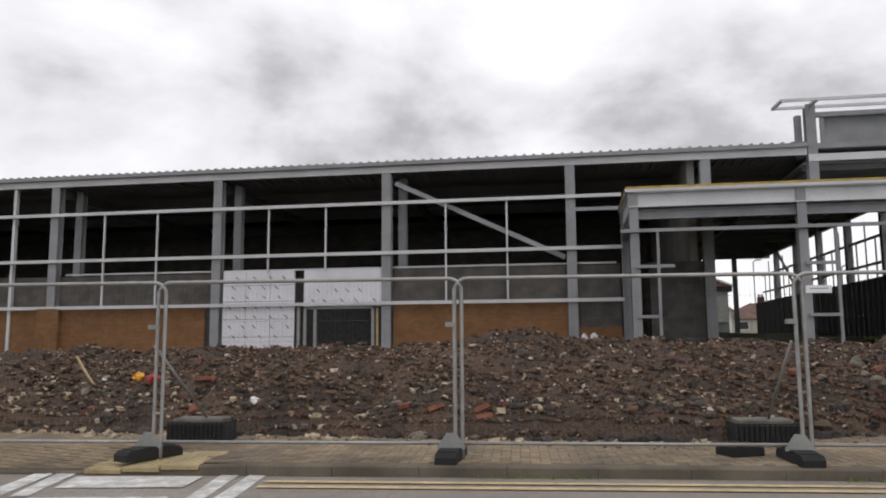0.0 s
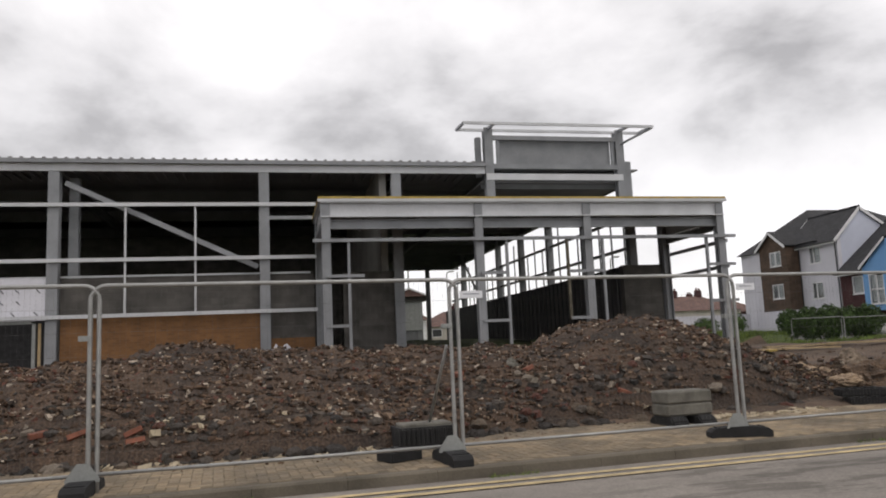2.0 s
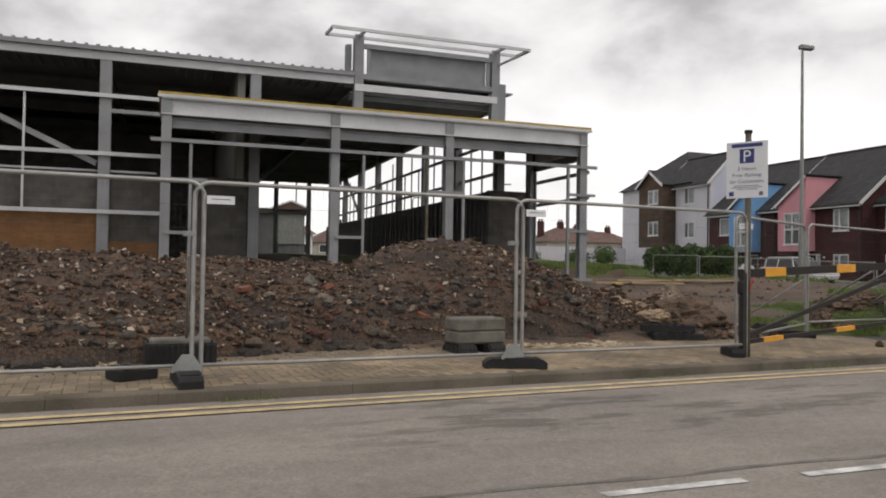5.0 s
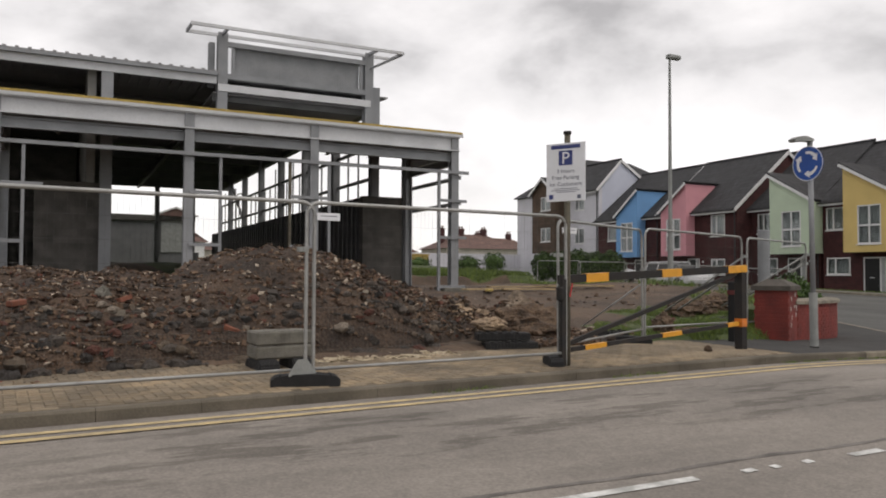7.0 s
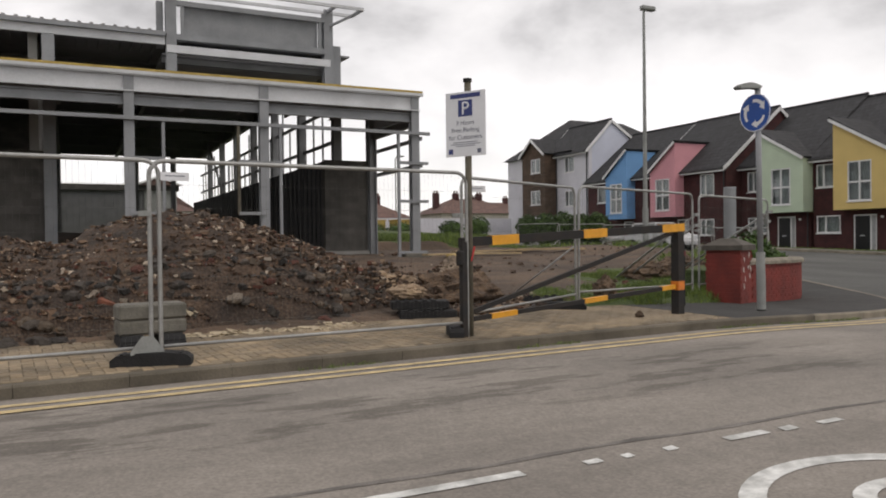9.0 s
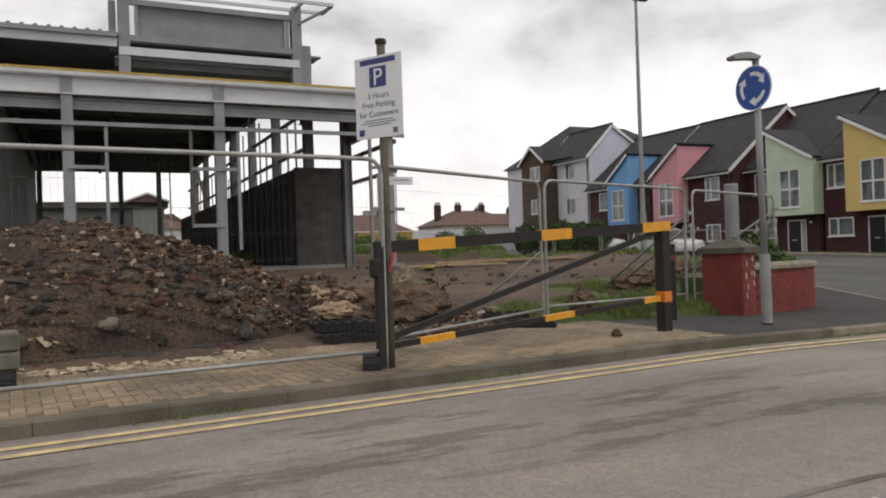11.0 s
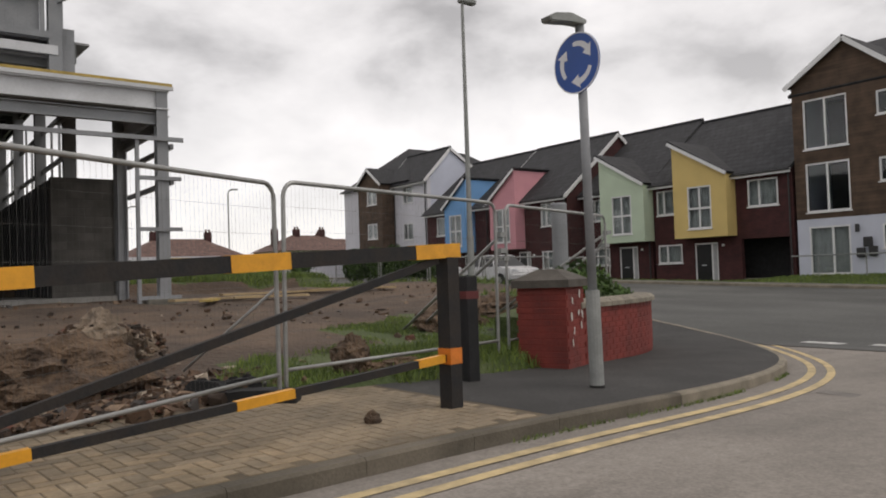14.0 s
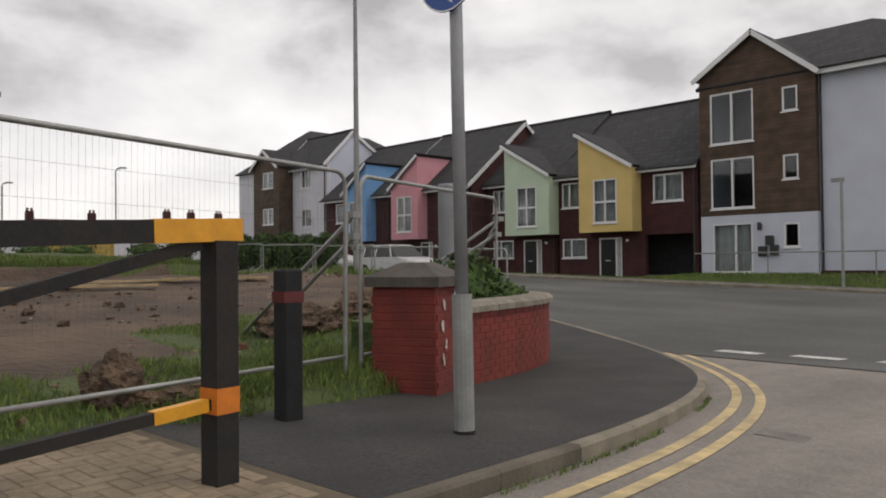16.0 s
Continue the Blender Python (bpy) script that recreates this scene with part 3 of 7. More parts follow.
for nm, d in (("inner", -0.30), ("outer", -0.53)):
    strip("yellow_line", kerb_index(-2.5), len(KP) - 2, d - 0.05, d + 0.05, 0.006, M_YLINE, "worn yellow no-waiting line along the kerb", "road marking")


def paint(name, pts, label, mat=None):
    bm = bmesh.new()
    bm.faces.new([bm.verts.new((x, y, float(road_z(x, y)) + (0.007 if x < 22.5 else 0.02))) for x, y in pts])
    return single(name, bm, mat or M_WLINE, label, "road marking", kind="structure")


for x0, x1, w in ((5.2, 6.3, 0.05), (6.8, 8.1, 0.05), (8.55, 8.68, 0.04), (8.85, 8.93, 0.04), (9.2, 9.3, 0.04), (9.75, 10.15, 0.05), (10.3, 10.45, 0.05), (10.7, 10.95, 0.04),
                  (11.75, 12.6, 0.05), (12.7, 13.1, 0.05), (14.2, 14.5, 0.04)):
    paint("centre_dash", [(x0, 5.08 - w), (x1, 5.08 - w * 0.8), (x1, 5.08 + w), (x0, 5.08 + w * 0.7)], "broken white centre line dash, worn")
for k in range(4):
    a = 23.6 + 0.15 * k
    y0 = 12.2 - 1.15 * k
    paint("give_way_dash", [(a, y0), (a + 0.3, y0 - 0.05), (a + 0.3, y0 - 0.75), (a, y0 - 0.7)], "white give-way dash across the side road mouth")
paint("road_triangle", [(15.6, 5.2), (18.2, 4.5), (17.8, 3.6), (16.2, 4.4)], "white painted triangle on the roundabout approach")
for bar_pts in ([(-5.04, 7.03), (-4.79, 6.73), (-4.93, 7.68), (-5.14, 7.65)],
                [(-4.68, 6.71), (-4.51, 6.74), (-4.69, 7.71), (-4.9, 7.68)],
                [(-4.47, 7.05), (-3.21, 7.2), (-3.25, 7.71), (-4.58, 7.55)],
                [(-2.96, 6.71), (-2.79, 6.74), (-2.92, 7.93), (-3.12, 7.9)],
                [(-2.71, 6.75), (-2.52, 6.77), (-2.63, 7.92), (-2.81, 7.9)],
                [(-4.4, 6.5), (-4.46, 6.68), (-3.16, 6.85), (-3.11, 6.67)]):
    paint("hatch_bar", bar_pts, "white slanted bar of a road crossing marking")


def ring_paint(name, cx, cy, ax, ay, w, label, n=40):
    bm = bmesh.new()
    o, i = [], []
    for k in range(n):
        c, s = math.cos(2 * math.pi * k / n), math.sin(2 * math.pi * k / n)
        for lst, sh in ((o, 0), (i, w)):
            x, y = cx + (ax - sh * 1.25) * c, cy + (ay - sh) * s
            lst.append(bm.verts.new((x, y, float(road_z(x, y)) + 0.008)))
    for k in range(n):
        j = (k + 1) % n
        bm.faces.new((o[k], o[j], i[j], i[k]))
    return single(name, bm, M_WLINE, label, "road marking", kind="structure")


ring_paint("speed_roundel", 9.75, 3.52, 1.14, 1.0, 0.13, "white oval speed limit roundel painted on asphalt")
ring_paint("roundel_nought", 9.83, 3.72, 0.47, 0.32, 0.11, "white painted nought of the speed limit", 28)
paint("roundel_one", [(9.2, 3.13), (10.34, 3.0), (10.34, 3.12), (9.5, 3.24), (9.6, 3.34), (9.45, 3.37), (9.2, 3.26)], "white painted one of the speed limit")

# tar joints on the road
tar = [(x, 5.28 + 0.02 * math.sin(x * 3)) for x in np.arange(2.0, 15.0, 0.4)]
paint("tar_joint", tar + [(x, y + 0.05 + 0.02 * math.sin(x * 7)) for x, y in tar[::-1]], "thin black tar joint along the road", M_TYRE)
paint("tar_joint", [(17.9, 8.95), (18.2, 9.0), (17.75, 4.2), (17.4, 4.2)], "thin black tar joint across the road", M_TYRE)

# kerb stones
kerb = thing("kerb", "grey concrete kerb stones along the road edge", "kerb", kind="structure")


def kerb_run(parent, P, N, i0, i1, step, zf, up, mat=M_KERB):
    for i in range(i0, i1 - step + 1, step):
        bm = bmesh.new()
        j = i + step
        prof = [(0.0, -0.1), (0.0, up - 0.02), (0.02, up), (0.125, up), (0.125, -0.1)]
        ends = []
        for k, sh in ((i, 0.002), (j, -0.002)):
            t = (P[j] - P[i]) / np.linalg.norm(P[j] - P[i])
            ends.append([bm.verts.new((*(P[k] + N[k] * a + t * sh), float(zf(*P[k])) + b)) for a, b in prof])
        for k in range(5):
            bm.faces.new((ends[0][k], ends[0][(k + 1) % 5], ends[1][(k + 1) % 5], ends[1][k]))
        bm.faces.new(ends[0]); bm.faces.new(ends[1][::-1])
        part("kerb_stone", bm, mat, parent)


def kerb_front_z(x, y):
    # the dropped kerb by the crossing
    return float(road_z(x, y)) - 0.085 * float(sstep(-x, 3.2, 4.6))


K_MID = kerb_index(-20) + 3 * ((kerb_index(16.5) - kerb_index(-20)) // 3)
K_FAR = K_MID + 3 * ((kerb_index(22.4) - K_MID) // 3)
kerb_run(kerb, KP, KN, kerb_index(-20), K_MID, 3, kerb_front_z, KERB_UP)
kerb_run(kerb, KP, KN, K_MID, K_FAR, 3, kerb_front_z, KERB_UP, M_KERBL)
kerb_run(kerb, KP, KN, K_FAR, len(KP) - 2, 6, kerb_front_z, KERB_UP, M_KERBL)
FP = np.stack([np.full(60, 39.2), np.arange(-6, 84, 1.5)], -1)[:54]
FN = np.tile(np.array([[1.0, 0.0]]), (len(FP), 1))
far_kerb = thing("kerb_far", "pale concrete kerb in front of the houses", "kerb", kind="structure")
kerb_run(far_kerb, FP, FN, 0, 52, 2, lambda x, y: road_z(x, y), 0.12, M_KERBL)
fp = sheet("pavement_far", np.array([39.32, 40.0, 40.7]), np.arange(-6, 72, 1.0), lambda X, Y: road_z(np.full_like(X, 39.0), Y) + 0.125, M_CONC)
tagged(fp, "pale grey footway in front of the terrace", "pavement", kind="structure")


# ---- the unfinished steel building ----
def gz(x, y):
    return float(site_z(np.array(float(x)), np.array(float(y))))


YF = 27.0
shed = thing("steel_frame_building", "unfinished grey steel-framed retail building with open sides", "building", (0, 0, 0))


def column(x, y, z0, z1, w=0.3, mat=None, along="y"):
    bm = bmesh.new()
    t = 0.03
    if along == "y":
        box(bm, x - w / 2, x + w / 2, y - w / 2, y - w / 2 + t, z0, z1)
        box(bm, x - w / 2, x + w / 2, y + w / 2 - t, y + w / 2, z0, z1)
        box(bm, x - t / 2, x + t / 2, y - w / 2 + t, y + w / 2 - t, z0, z1)
    else:
        box(bm, x - w / 2, x - w / 2 + t, y - w / 2, y + w / 2, z0, z1)
        box(bm, x + w / 2 - t, x + w / 2, y - w / 2, y + w / 2, z0, z1)
        box(bm, x - w / 2 + t, x + w / 2 - t, y - t / 2, y + t / 2, z0, z1)
    return part("column", bm, mat or M_STEEL, shed)


def member(name, p, q, w, h, mat=None):
    return part(name, bar(bmesh.new(), p, q, w, h), mat or M_STEELL, shed)


for x in (-32.5, -26, -19.3, -12.5, -5.95, 0.67, 5.25):
    column(x, YF, 0.8, 7.62, 0.34)
member("post", (-21.1, YF - 0.05, 0.9), (-21.1, YF - 0.05, 7.7), 0.16, 0.12)
for x in (-19.0, -12.2, -5.65):
    column(x + 0.1, YF + 0.9, 0.8, 7.6, 0.3)
# eaves gutter and roof sheet with ribs
member("eaves_beam", (-33, YF - 0.12, 7.78), (8.55, YF - 0.12, 7.78), 0.12, 0.30)
member("eaves_gutter", (-33, YF - 0.24, 7.93), (8.55, YF - 0.24, 7.93), 0.18, 0.10, M_STEEL)
bm = bmesh.new()
slab(bm, [(-33, YF - 0.3, 8.02), (8.6, YF - 0.3, 8.02), (8.6, 58.3, 9.6), (-33, 58.3, 9.6)], 0.06)
for k in range(125):
    x = -32.9 + k / 3
    box(bm, x - 0.05, x + 0.05, YF - 0.31, YF + 3, 8.0, 8.065)
tagged(part("roof_sheet", bm, M_DECK, shed, "dark ribbed metal roof sheet"), kind="stuff")
bm = bmesh.new()
slab(bm, [(8.5, YF + 0.4, 7.98), (14.9, YF + 0.4, 7.98), (14.9, 58.3, 9.5), (8.5, 58.3, 9.5)], 0.06)
part("roof_sheet", bm, M_DECK, shed, "dark ribbed metal roof sheet")
for y in (31.5, 36, 40.5, 45, 49.5, 54):
    part("rafter", ibeam(bmesh.new(), (-33, y, 7.75), (14.6, y, 7.75), 0.2, 0.45), M_STEELD, shed)
for x in (-26, -19.3, -12.5, -5.95, 0.67, 5.25, 8.75):
    part("purlin", ibeam(bmesh.new(), (x, YF, 7.45), (x, 58, 7.45), 0.18, 0.4), M_STEELD, shed)
# cladding rails, sheeting posts and the brace
for z, x1 in ((6.5, 2.4), (4.68, 2.4), (2.87, 2.4)):
    member("cladding_rail", (-33, YF - 0.22, z), (x1, YF - 0.22, z), 0.08, 0.12)
member("cladding_rail", (0.7, YF - 0.1, 6.05), (2.6, YF - 0.1, 6.05), 0.1, 0.12, M_STEEL)
for x, z0, z1 in ((-24.2, 2.9, 6.5), (-22.3, 2.9, 6.5), (-17.13, 2.9, 6.5), (-14.92, 2.9, 6.5), (-10.44, 4.1, 6.5), (-8.23, 4.1, 6.5), (-3.76, 2.9, 6.5), (-1.57, 2.9, 6.5)):
    member("sheeting_post", (x, YF - 0.16, z0), (x, YF - 0.16, z1), 0.08, 0.06)
member("diagonal_brace", (-5.65, YF + 0.05, 7.27), (0.44, YF + 0.05, 4.39), 0.12, 0.17, M_STEEL)
# brick and block walls between the columns
for x0, x1 in ((-33, -19.8), (-18.85, -12.95), (-5.7, 0.5), (0.85, 2.3)):
    top = 2.82 if x1 < 0.8 else 1.95
    part("brick_panel", boxed(x0, x1, YF - 0.06, YF + 0.05, 0.8, top), M_ORANGE, shed, "orange facing brick panel")
part("brick_pier", boxed(-19.8, -18.85, YF - 0.28, YF - 0.02, 0.8, 2.84), M_ORANGE, shed, "orange facing brick pier")
for x0, x1, z1 in ((-33, -19.5, 4.1), (-19.1, -12.7, 4.1), (-5.75, 0.5, 4.12), (0.85, 2.3, 4.1), (3.3, 5.1, 4.15)):
    part("block_wall", boxed(x0, x1, YF + 0.07, YF + 0.22, 0.8, z1), M_BLOCK, shed, "grey concrete blockwork wall")
part("block_wall", boxed(-33, 4.6, 39.8, 40, 0.8, 7.4), M_BLOCK, shed, "grey concrete blockwork wall")
# pale bar imitating the slit of daylight above the blockwork
part("light_gap_strip", boxed(-19, 2.2, YF + 0.25, YF + 0.29, 4.16, 4.22), M_STEELL, shed, "thin pale strip painting the bright light gap over the blockwork")
# insulation boards and the door opening
foil = part("insulation_board", boxed(-12.2, -9.42, YF - 0.12, YF - 0.02, 0.9, 4.15), M_FOIL, shed, "white printed insulation boards")
foil2 = part("insulation_board", boxed(-9.05, -6.08, YF - 0.12, YF - 0.02, 2.78, 4.12), M_FOIL, shed, "white printed insulation boards")
rng = random.Random(11)
for fo, x0, x1, z0 in ((foil, -12.2, -9.42, 1.2), (foil2, -9.05, -6.08, 2.85)):
    bm = bmesh.new()
    z = z0 + 0.15
    while z < 4.0:
        x = x0 + 0.2 + rng.random() * 0.3
        while x < x1 - 0.25:
            a = 0.06
            bar(bm, (x, YF - 0.126, z + a), (x + 0.12, YF - 0.126, z - a), 0.006, 0.035)
            x += 0.42 + rng.random() * 0.3
        z += 0.36
    tagged(part("board_print", bm, M_PRINT, fo, "grey slanted print"), kind="stuff")
bm = bmesh.new()
for x in (-11.3, -10.35):
    box(bm, x - 0.006, x + 0.006, YF - 0.125, YF - 0.12, 1.0, 4.1)
for z in (1.7, 2.35, 3.0, 3.6):
    box(bm, -12.2, -9.42, YF - 0.125, YF - 0.12, z - 0.008, z + 0.008)
part("board_joint", bm, M_STEELD, foil, "thin joints between boards")
for x in (-9.25, -8.62, -6.45, -9.0):
    member("door_jamb", (x, YF - 0.08, 0.9), (x, YF - 0.08, 2.78), 0.1, 0.1, M_GALVD)
member("door_head", (-9.0, YF - 0.08, 2.74), (-6.4, YF - 0.08, 2.74), 0.1, 0.1, M_GALVD)
part("timber_stud", boxed(-6.33, -6.25, YF - 0.1, YF - 0.02, 0.9, 2.7), M_TIMBER, shed, "bare timber stud by the door")
# dark sheet added behind the doorway, interior shade painted as its colour
part("dark_shade_sheet", boxed(-12.4, -6.1, YF + 2.2, YF + 2.3, 0.8, 4.1), M_DARKIN, shed, "dark sheet with the interior shade in its colour")
# canopy
CY = 23.25
for x in (2.5, 7.2, 10.8, 15.55):
    column(x, CY, 0.75, 5.9, 0.26)
for x in (2.5, 15.55):
    column(x, YF - 0.05, 0.8, 5.9, 0.26, along="x")
part("fascia_beam", ibeam(bmesh.new(), (2.35, CY - 0.05, 5.62), (15.7, CY - 0.05, 5.62), 0.24, 0.46, 0.035), M_STEELL, shed, "pale grey fascia beam of the entrance canopy")
part("lower_beam", ibeam(bmesh.new(), (2.45, CY + 0.05, 5.19), (15.6, CY + 0.05, 5.19), 0.16, 0.28, 0.03), M_STEEL, shed)
for x in (2.45, 15.65):
    part("fascia_beam", ibeam(bmesh.new(), (x, CY, 5.56), (x, YF, 5.56), 0.2, 0.62, 0.03), M_STEELL, shed)
    part("lower_beam", ibeam(bmesh.new(), (x, CY + 0.2, 5.08), (x, YF, 5.08), 0.16, 0.24, 0.03), M_STEEL, shed)
part("canopy_deck", boxed(2.3, 15.75, CY - 0.12, YF + 0.1, 5.87, 5.94), M_DECK, shed, "dark metal canopy deck")
part("insulation_edge", boxed(2.28, 15.78, CY - 0.2, CY + 0.2, 5.945, 6.01), M_YEDGE, shed, "yellow edge of roof insulation")
part("insulation_edge", boxed(2.28, 2.5, CY + 0.2, YF, 5.945, 6.0), M_YEDGE, shed, "yellow edge of roof insulation")
part("edge_trim", boxed(2.26, 15.8, CY - 0.21, CY - 0.165, 5.85, 5.94), M_STEELL, shed, "pale metal edge trim")
for x in (3.9, 5.5, 7.2, 9, 10.8, 12.4, 14):
    part("canopy_joist", ibeam(bmesh.new(), (x, CY, 5.7), (x, YF, 5.7), 0.12, 0.28), M_STEELD, shed)
member("front_rail", (2.1, CY - 0.2, 4.68), (16.0, CY - 0.2, 4.68), 0.08, 0.10, M_STEEL)
for x, z0, z1 in ((3.15, 0.8, 4.68), (8.05, 0.8, 4.7), (10.05, 2.1, 4.7), (11.25, 1.5, 4.65), (14.95, 0.7, 4.66)):
    member("sheeting_post", (x, CY - 0.15, z0), (x, CY - 0.15, z1), 0.09, 0.08, M_STEEL if x != 10.05 else M_POST)
for x0, x1, z in ((2.5, 3.6, 3.62), (2.5, 3.15, 2.15), (7.2, 8.05, 3.62), (7.2, 8.05, 2.15), (10.05, 11.25, 3.62), (10.05, 10.8, 2.15), (14.95, 15.95, 3.75), (14.95, 15.95, 2.55), (14.95, 15.9, 0.95)):
    member("short_rail", (x0, CY - 0.16, z), (x1, CY - 0.16, z), 0.08, 0.09, M_STEEL)
for z in (4.55, 3.7):
    member("side_rail", (15.8, CY, z), (15.8, YF + 0.2, z), 0.08, 0.12, M_STEEL)
part("base_plinth", boxed(15.1, 16.0, CY - 0.3, CY + 0.3, 0.55, 0.92, bevel=0.02), M_CONC, shed, "concrete column base")
# raised sign frame over the entrance
for x in (8.75, 13.95):
    column(x, YF, 5.9, 9.38, 0.32)
column(8.45, YF + 0.3, 7.6, 9.1, 0.2, M_STEEL)
column(14.2, YF + 0.5, 7.4, 9.1, 0.1, M_STEEL)
for z, h in ((9.0, 0.16), (7.92, 0.18)):
    member("frame_rail", (8.9, YF - 0.1, z), (13.85, YF - 0.1, z), 0.14, h, M_STEEL)
member("frame_rail", (8.6, YF - 0.12, 7.52), (14.0, YF - 0.12, 7.52), 0.14, 0.24, M_STEELL)
for x in (9.1, 13.65):
    member("frame_stile", (x, YF - 0.08, 7.95), (x, YF - 0.08, 9.0), 0.12, 0.1, M_STEEL)
bm = bmesh.new()
box(bm, 9.15, 13.6, YF + 0.02, YF + 0.06, 8.0, 8.95)
for k in range(44):
    x = 9.2 + k * 0.1
    box(bm, x, x + 0.05, YF + 0.012, YF + 0.02, 8.0, 8.95)
tagged(part("ribbed_panel", bm, M_STEEL, shed, "grey ribbed metal panel"), kind="stuff")
part("frame_floor", boxed(8.5, 14.2, YF + 0.1, YF + 3.6, 7.36, 7.42), M_DECK, shed, "dark underside of the raised frame")
for y in (YF + 0.3, YF + 3.3):
    part("frame_beam", ibeam(bmesh.new(), (8.5, y, 7.3), (14.2, y, 7.3), 0.16, 0.3), M_STEELD, shed)
for y, z in ((YF - 1.0, 9.28), (YF + 0.15, 9.36)):
    member("eave_outrigger_rail", (7.6, y, z), (14.95, y, z), 0.07, 0.1, M_STEELL)
for x in (7.63, 8.75, 13.95, 14.92):
    member("eave_outrigger", (x, YF - 1.0, 9.28), (x, YF + 0.2, 9.36), 0.07, 0.1, M_STEEL)
for x in (13.95,):
    member("outrigger_strut", (14.9, YF - 0.95, 9.24), (x, YF - 0.1, 8.8), 0.07, 0.07, M_STEEL)
# end wall with its blockwork, membrane and open upper frame
part("block_pier", boxed(13.8, 15.36, YF + 0.0, YF + 0.3, 0.8, 4.18), M_BLOCK, shed, "grey concrete blockwork pier")
lining = part("lined_wall", boxed(13.82, 13.95, YF + 0.32, 58, 0.8, 4.15), M_MEMB, shed, "black membrane lined wall with vertical battens")
batten_me = finish("batten", boxed(13.78, 13.817, 0, 0.05, 0.8, 4.15), M_MEMB)
for k in range(58):
    o = new("batten", batten_me)
    o.parent = lining
    o.location = (0, YF + 0.6 + k * 0.53, 0)
column(15.5, YF + 0.1, 0.8, 5.9, 0.2)
for k, y in enumerate(np.arange(YF + 0.2, 58.2, 4.43)):
    column(14.3, float(y), 0.8, 8.2, 0.3, M_STEELD if k % 2 else M_STEEL)
for z in (4.9, 6.1):
    member("side_cladding_rail", (14.35, YF + 0.3, z), (14.35, 58, z), 0.08, 0.12, M_STEEL)
member("side_cladding_rail", (14.35, YF + 0.3, 7.6), (14.35, 58, 7.6), 0.1, 0.4, M_STEELD)
part("side_fascia", prism(bmesh.new(), [(YF + 0.4, 7.4), (58.2, 7.4), (58.2, 9.46), (YF + 0.4, 7.93)], "x", 14.5, 14.56), M_STEELD, shed, "dark steel edge panel under the roof")
member("diagonal_brace", (14.3, 49.2, 4.3), (14.3, 53.6, 7.4), 0.12, 0.12, M_STEELD)
for k in range(26):
    y = YF + 1.0 + k * 1.18
    member("sheeting_post", (14.42, y, 4.2), (14.42, y, 6.1 + 0.9 * (k % 3 == 0)), 0.06, 0.06, M_STEEL)
# rear wall with an opening to the back; its solid part is added to block light
# rear and inner walls use the paler slab colour to brighten the dark interior
part("rear_wall", boxed(-33, 5.0, 57.8, 58.0, 0.8, 9.5), M_SLAB, shed, "grey concrete blockwork wall")
part("rear_lintel", boxed(5.0, 14.9, 57.8, 58.0, 7.35, 9.46), M_STEELD, shed, "dark steel lintel over the rear opening")
for x in (5.2, 10.0, 12.4):
    column(x, 57.7, 1.5, 7.5, 0.3, M_STEELD)
# wall added left of the opening to stop light from the back
part("inner_light_block", boxed(4.7, 4.95, YF + 0.3, 57.7, 0.8, 7.9), M_SLAB, shed, "grey concrete blockwork wall")
# unseen end wall, added to keep daylight out of the interior
part("end_light_block", boxed(-33.2, -33, YF, 58, 0.6, 9.0), M_BLOCKY, shed, "grey concrete blockwork wall")
floor_slab = single("building_floor", boxed(-33, 15.4, YF - 0.1, 58, 0.2, 0.98), M_SLAB, "dusty concrete floor slab", "floor", kind="structure")


# ---- site fence ----
def fence_panel(name, label, L=3.45, H=1.86, low=0.1):
    """Wire fence panel: local x along it, base at z 0."""
    t = thing(name, label, "fence", group="temporary site fence panels")
    r = 0.14
    pts = [(0, 0, -0.12)] + [(0, 0, 0.1), (0, 0, H - r)]
    for k in range(1, 6):
        a = math.pi / 2 * k / 5
        pts.append((r - r * math.cos(a), 0, H - r + r * math.sin(a)))
    for k in range(0, 6):
        a = math.pi / 2 * k / 5
        pts.append((L - r + r * math.sin(a), 0, H - r + r * math.cos(a)))
    pts += [(L, 0, 0.1), (L, 0, -0.12)]
    part("frame", tube(bmesh.new(), pts, 0.021, 8), M_GALV, t, smooth=True)
    part("bottom_rail", tube(bmesh.new(), [(0, 0, low), (L, 0, low)], 0.018, 8), M_GALV, t, smooth=True)
    bm = bmesh.new()
    n = int(L / 0.05)
    for k in range(1, n):
        x = L * k / n
        e = min(x, L - x)
        top = H - 0.01 - (r - math.sqrt(max(0, r * r - (r - e) ** 2)) if e < r else 0)
        tube(bm, [(x, 0, low), (x, 0, top)], 0.0007, 3)
    for k in range(1, 8):
        z = 0.07 + (H - 0.07) * k / 8
        tube(bm, [(0, 0.004, z), (L, 0.004, z)], 0.0011, 3)
    tagged(part("wire_infill", bm, M_WIRE, t, "thin steel wire mesh"), kind="stuff")
    return t


panel_a = fence_panel("mesh_fence", "galvanised steel mesh fence panel standing in rubber feet")
panel_b = fence_panel("mesh_fence", "galvanised steel mesh fence panel with its lower rail raised", low=0.18)
panel_b_used = False


def place_panel(p, q, z0, z1):
    d = Vector((q[0] - p[0], q[1] - p[1], z1 - z0))
    m = Matrix.Translation((p[0], p[1], z0)) @ Matrix(((d.x / 3.45, -d.y / d.xy.length, 0, 0), (d.y / 3.45, d.x / d.xy.length, 0, 0), (d.z / 3.45, 0, 1, 0), (0, 0, 0, 1)))
    return m


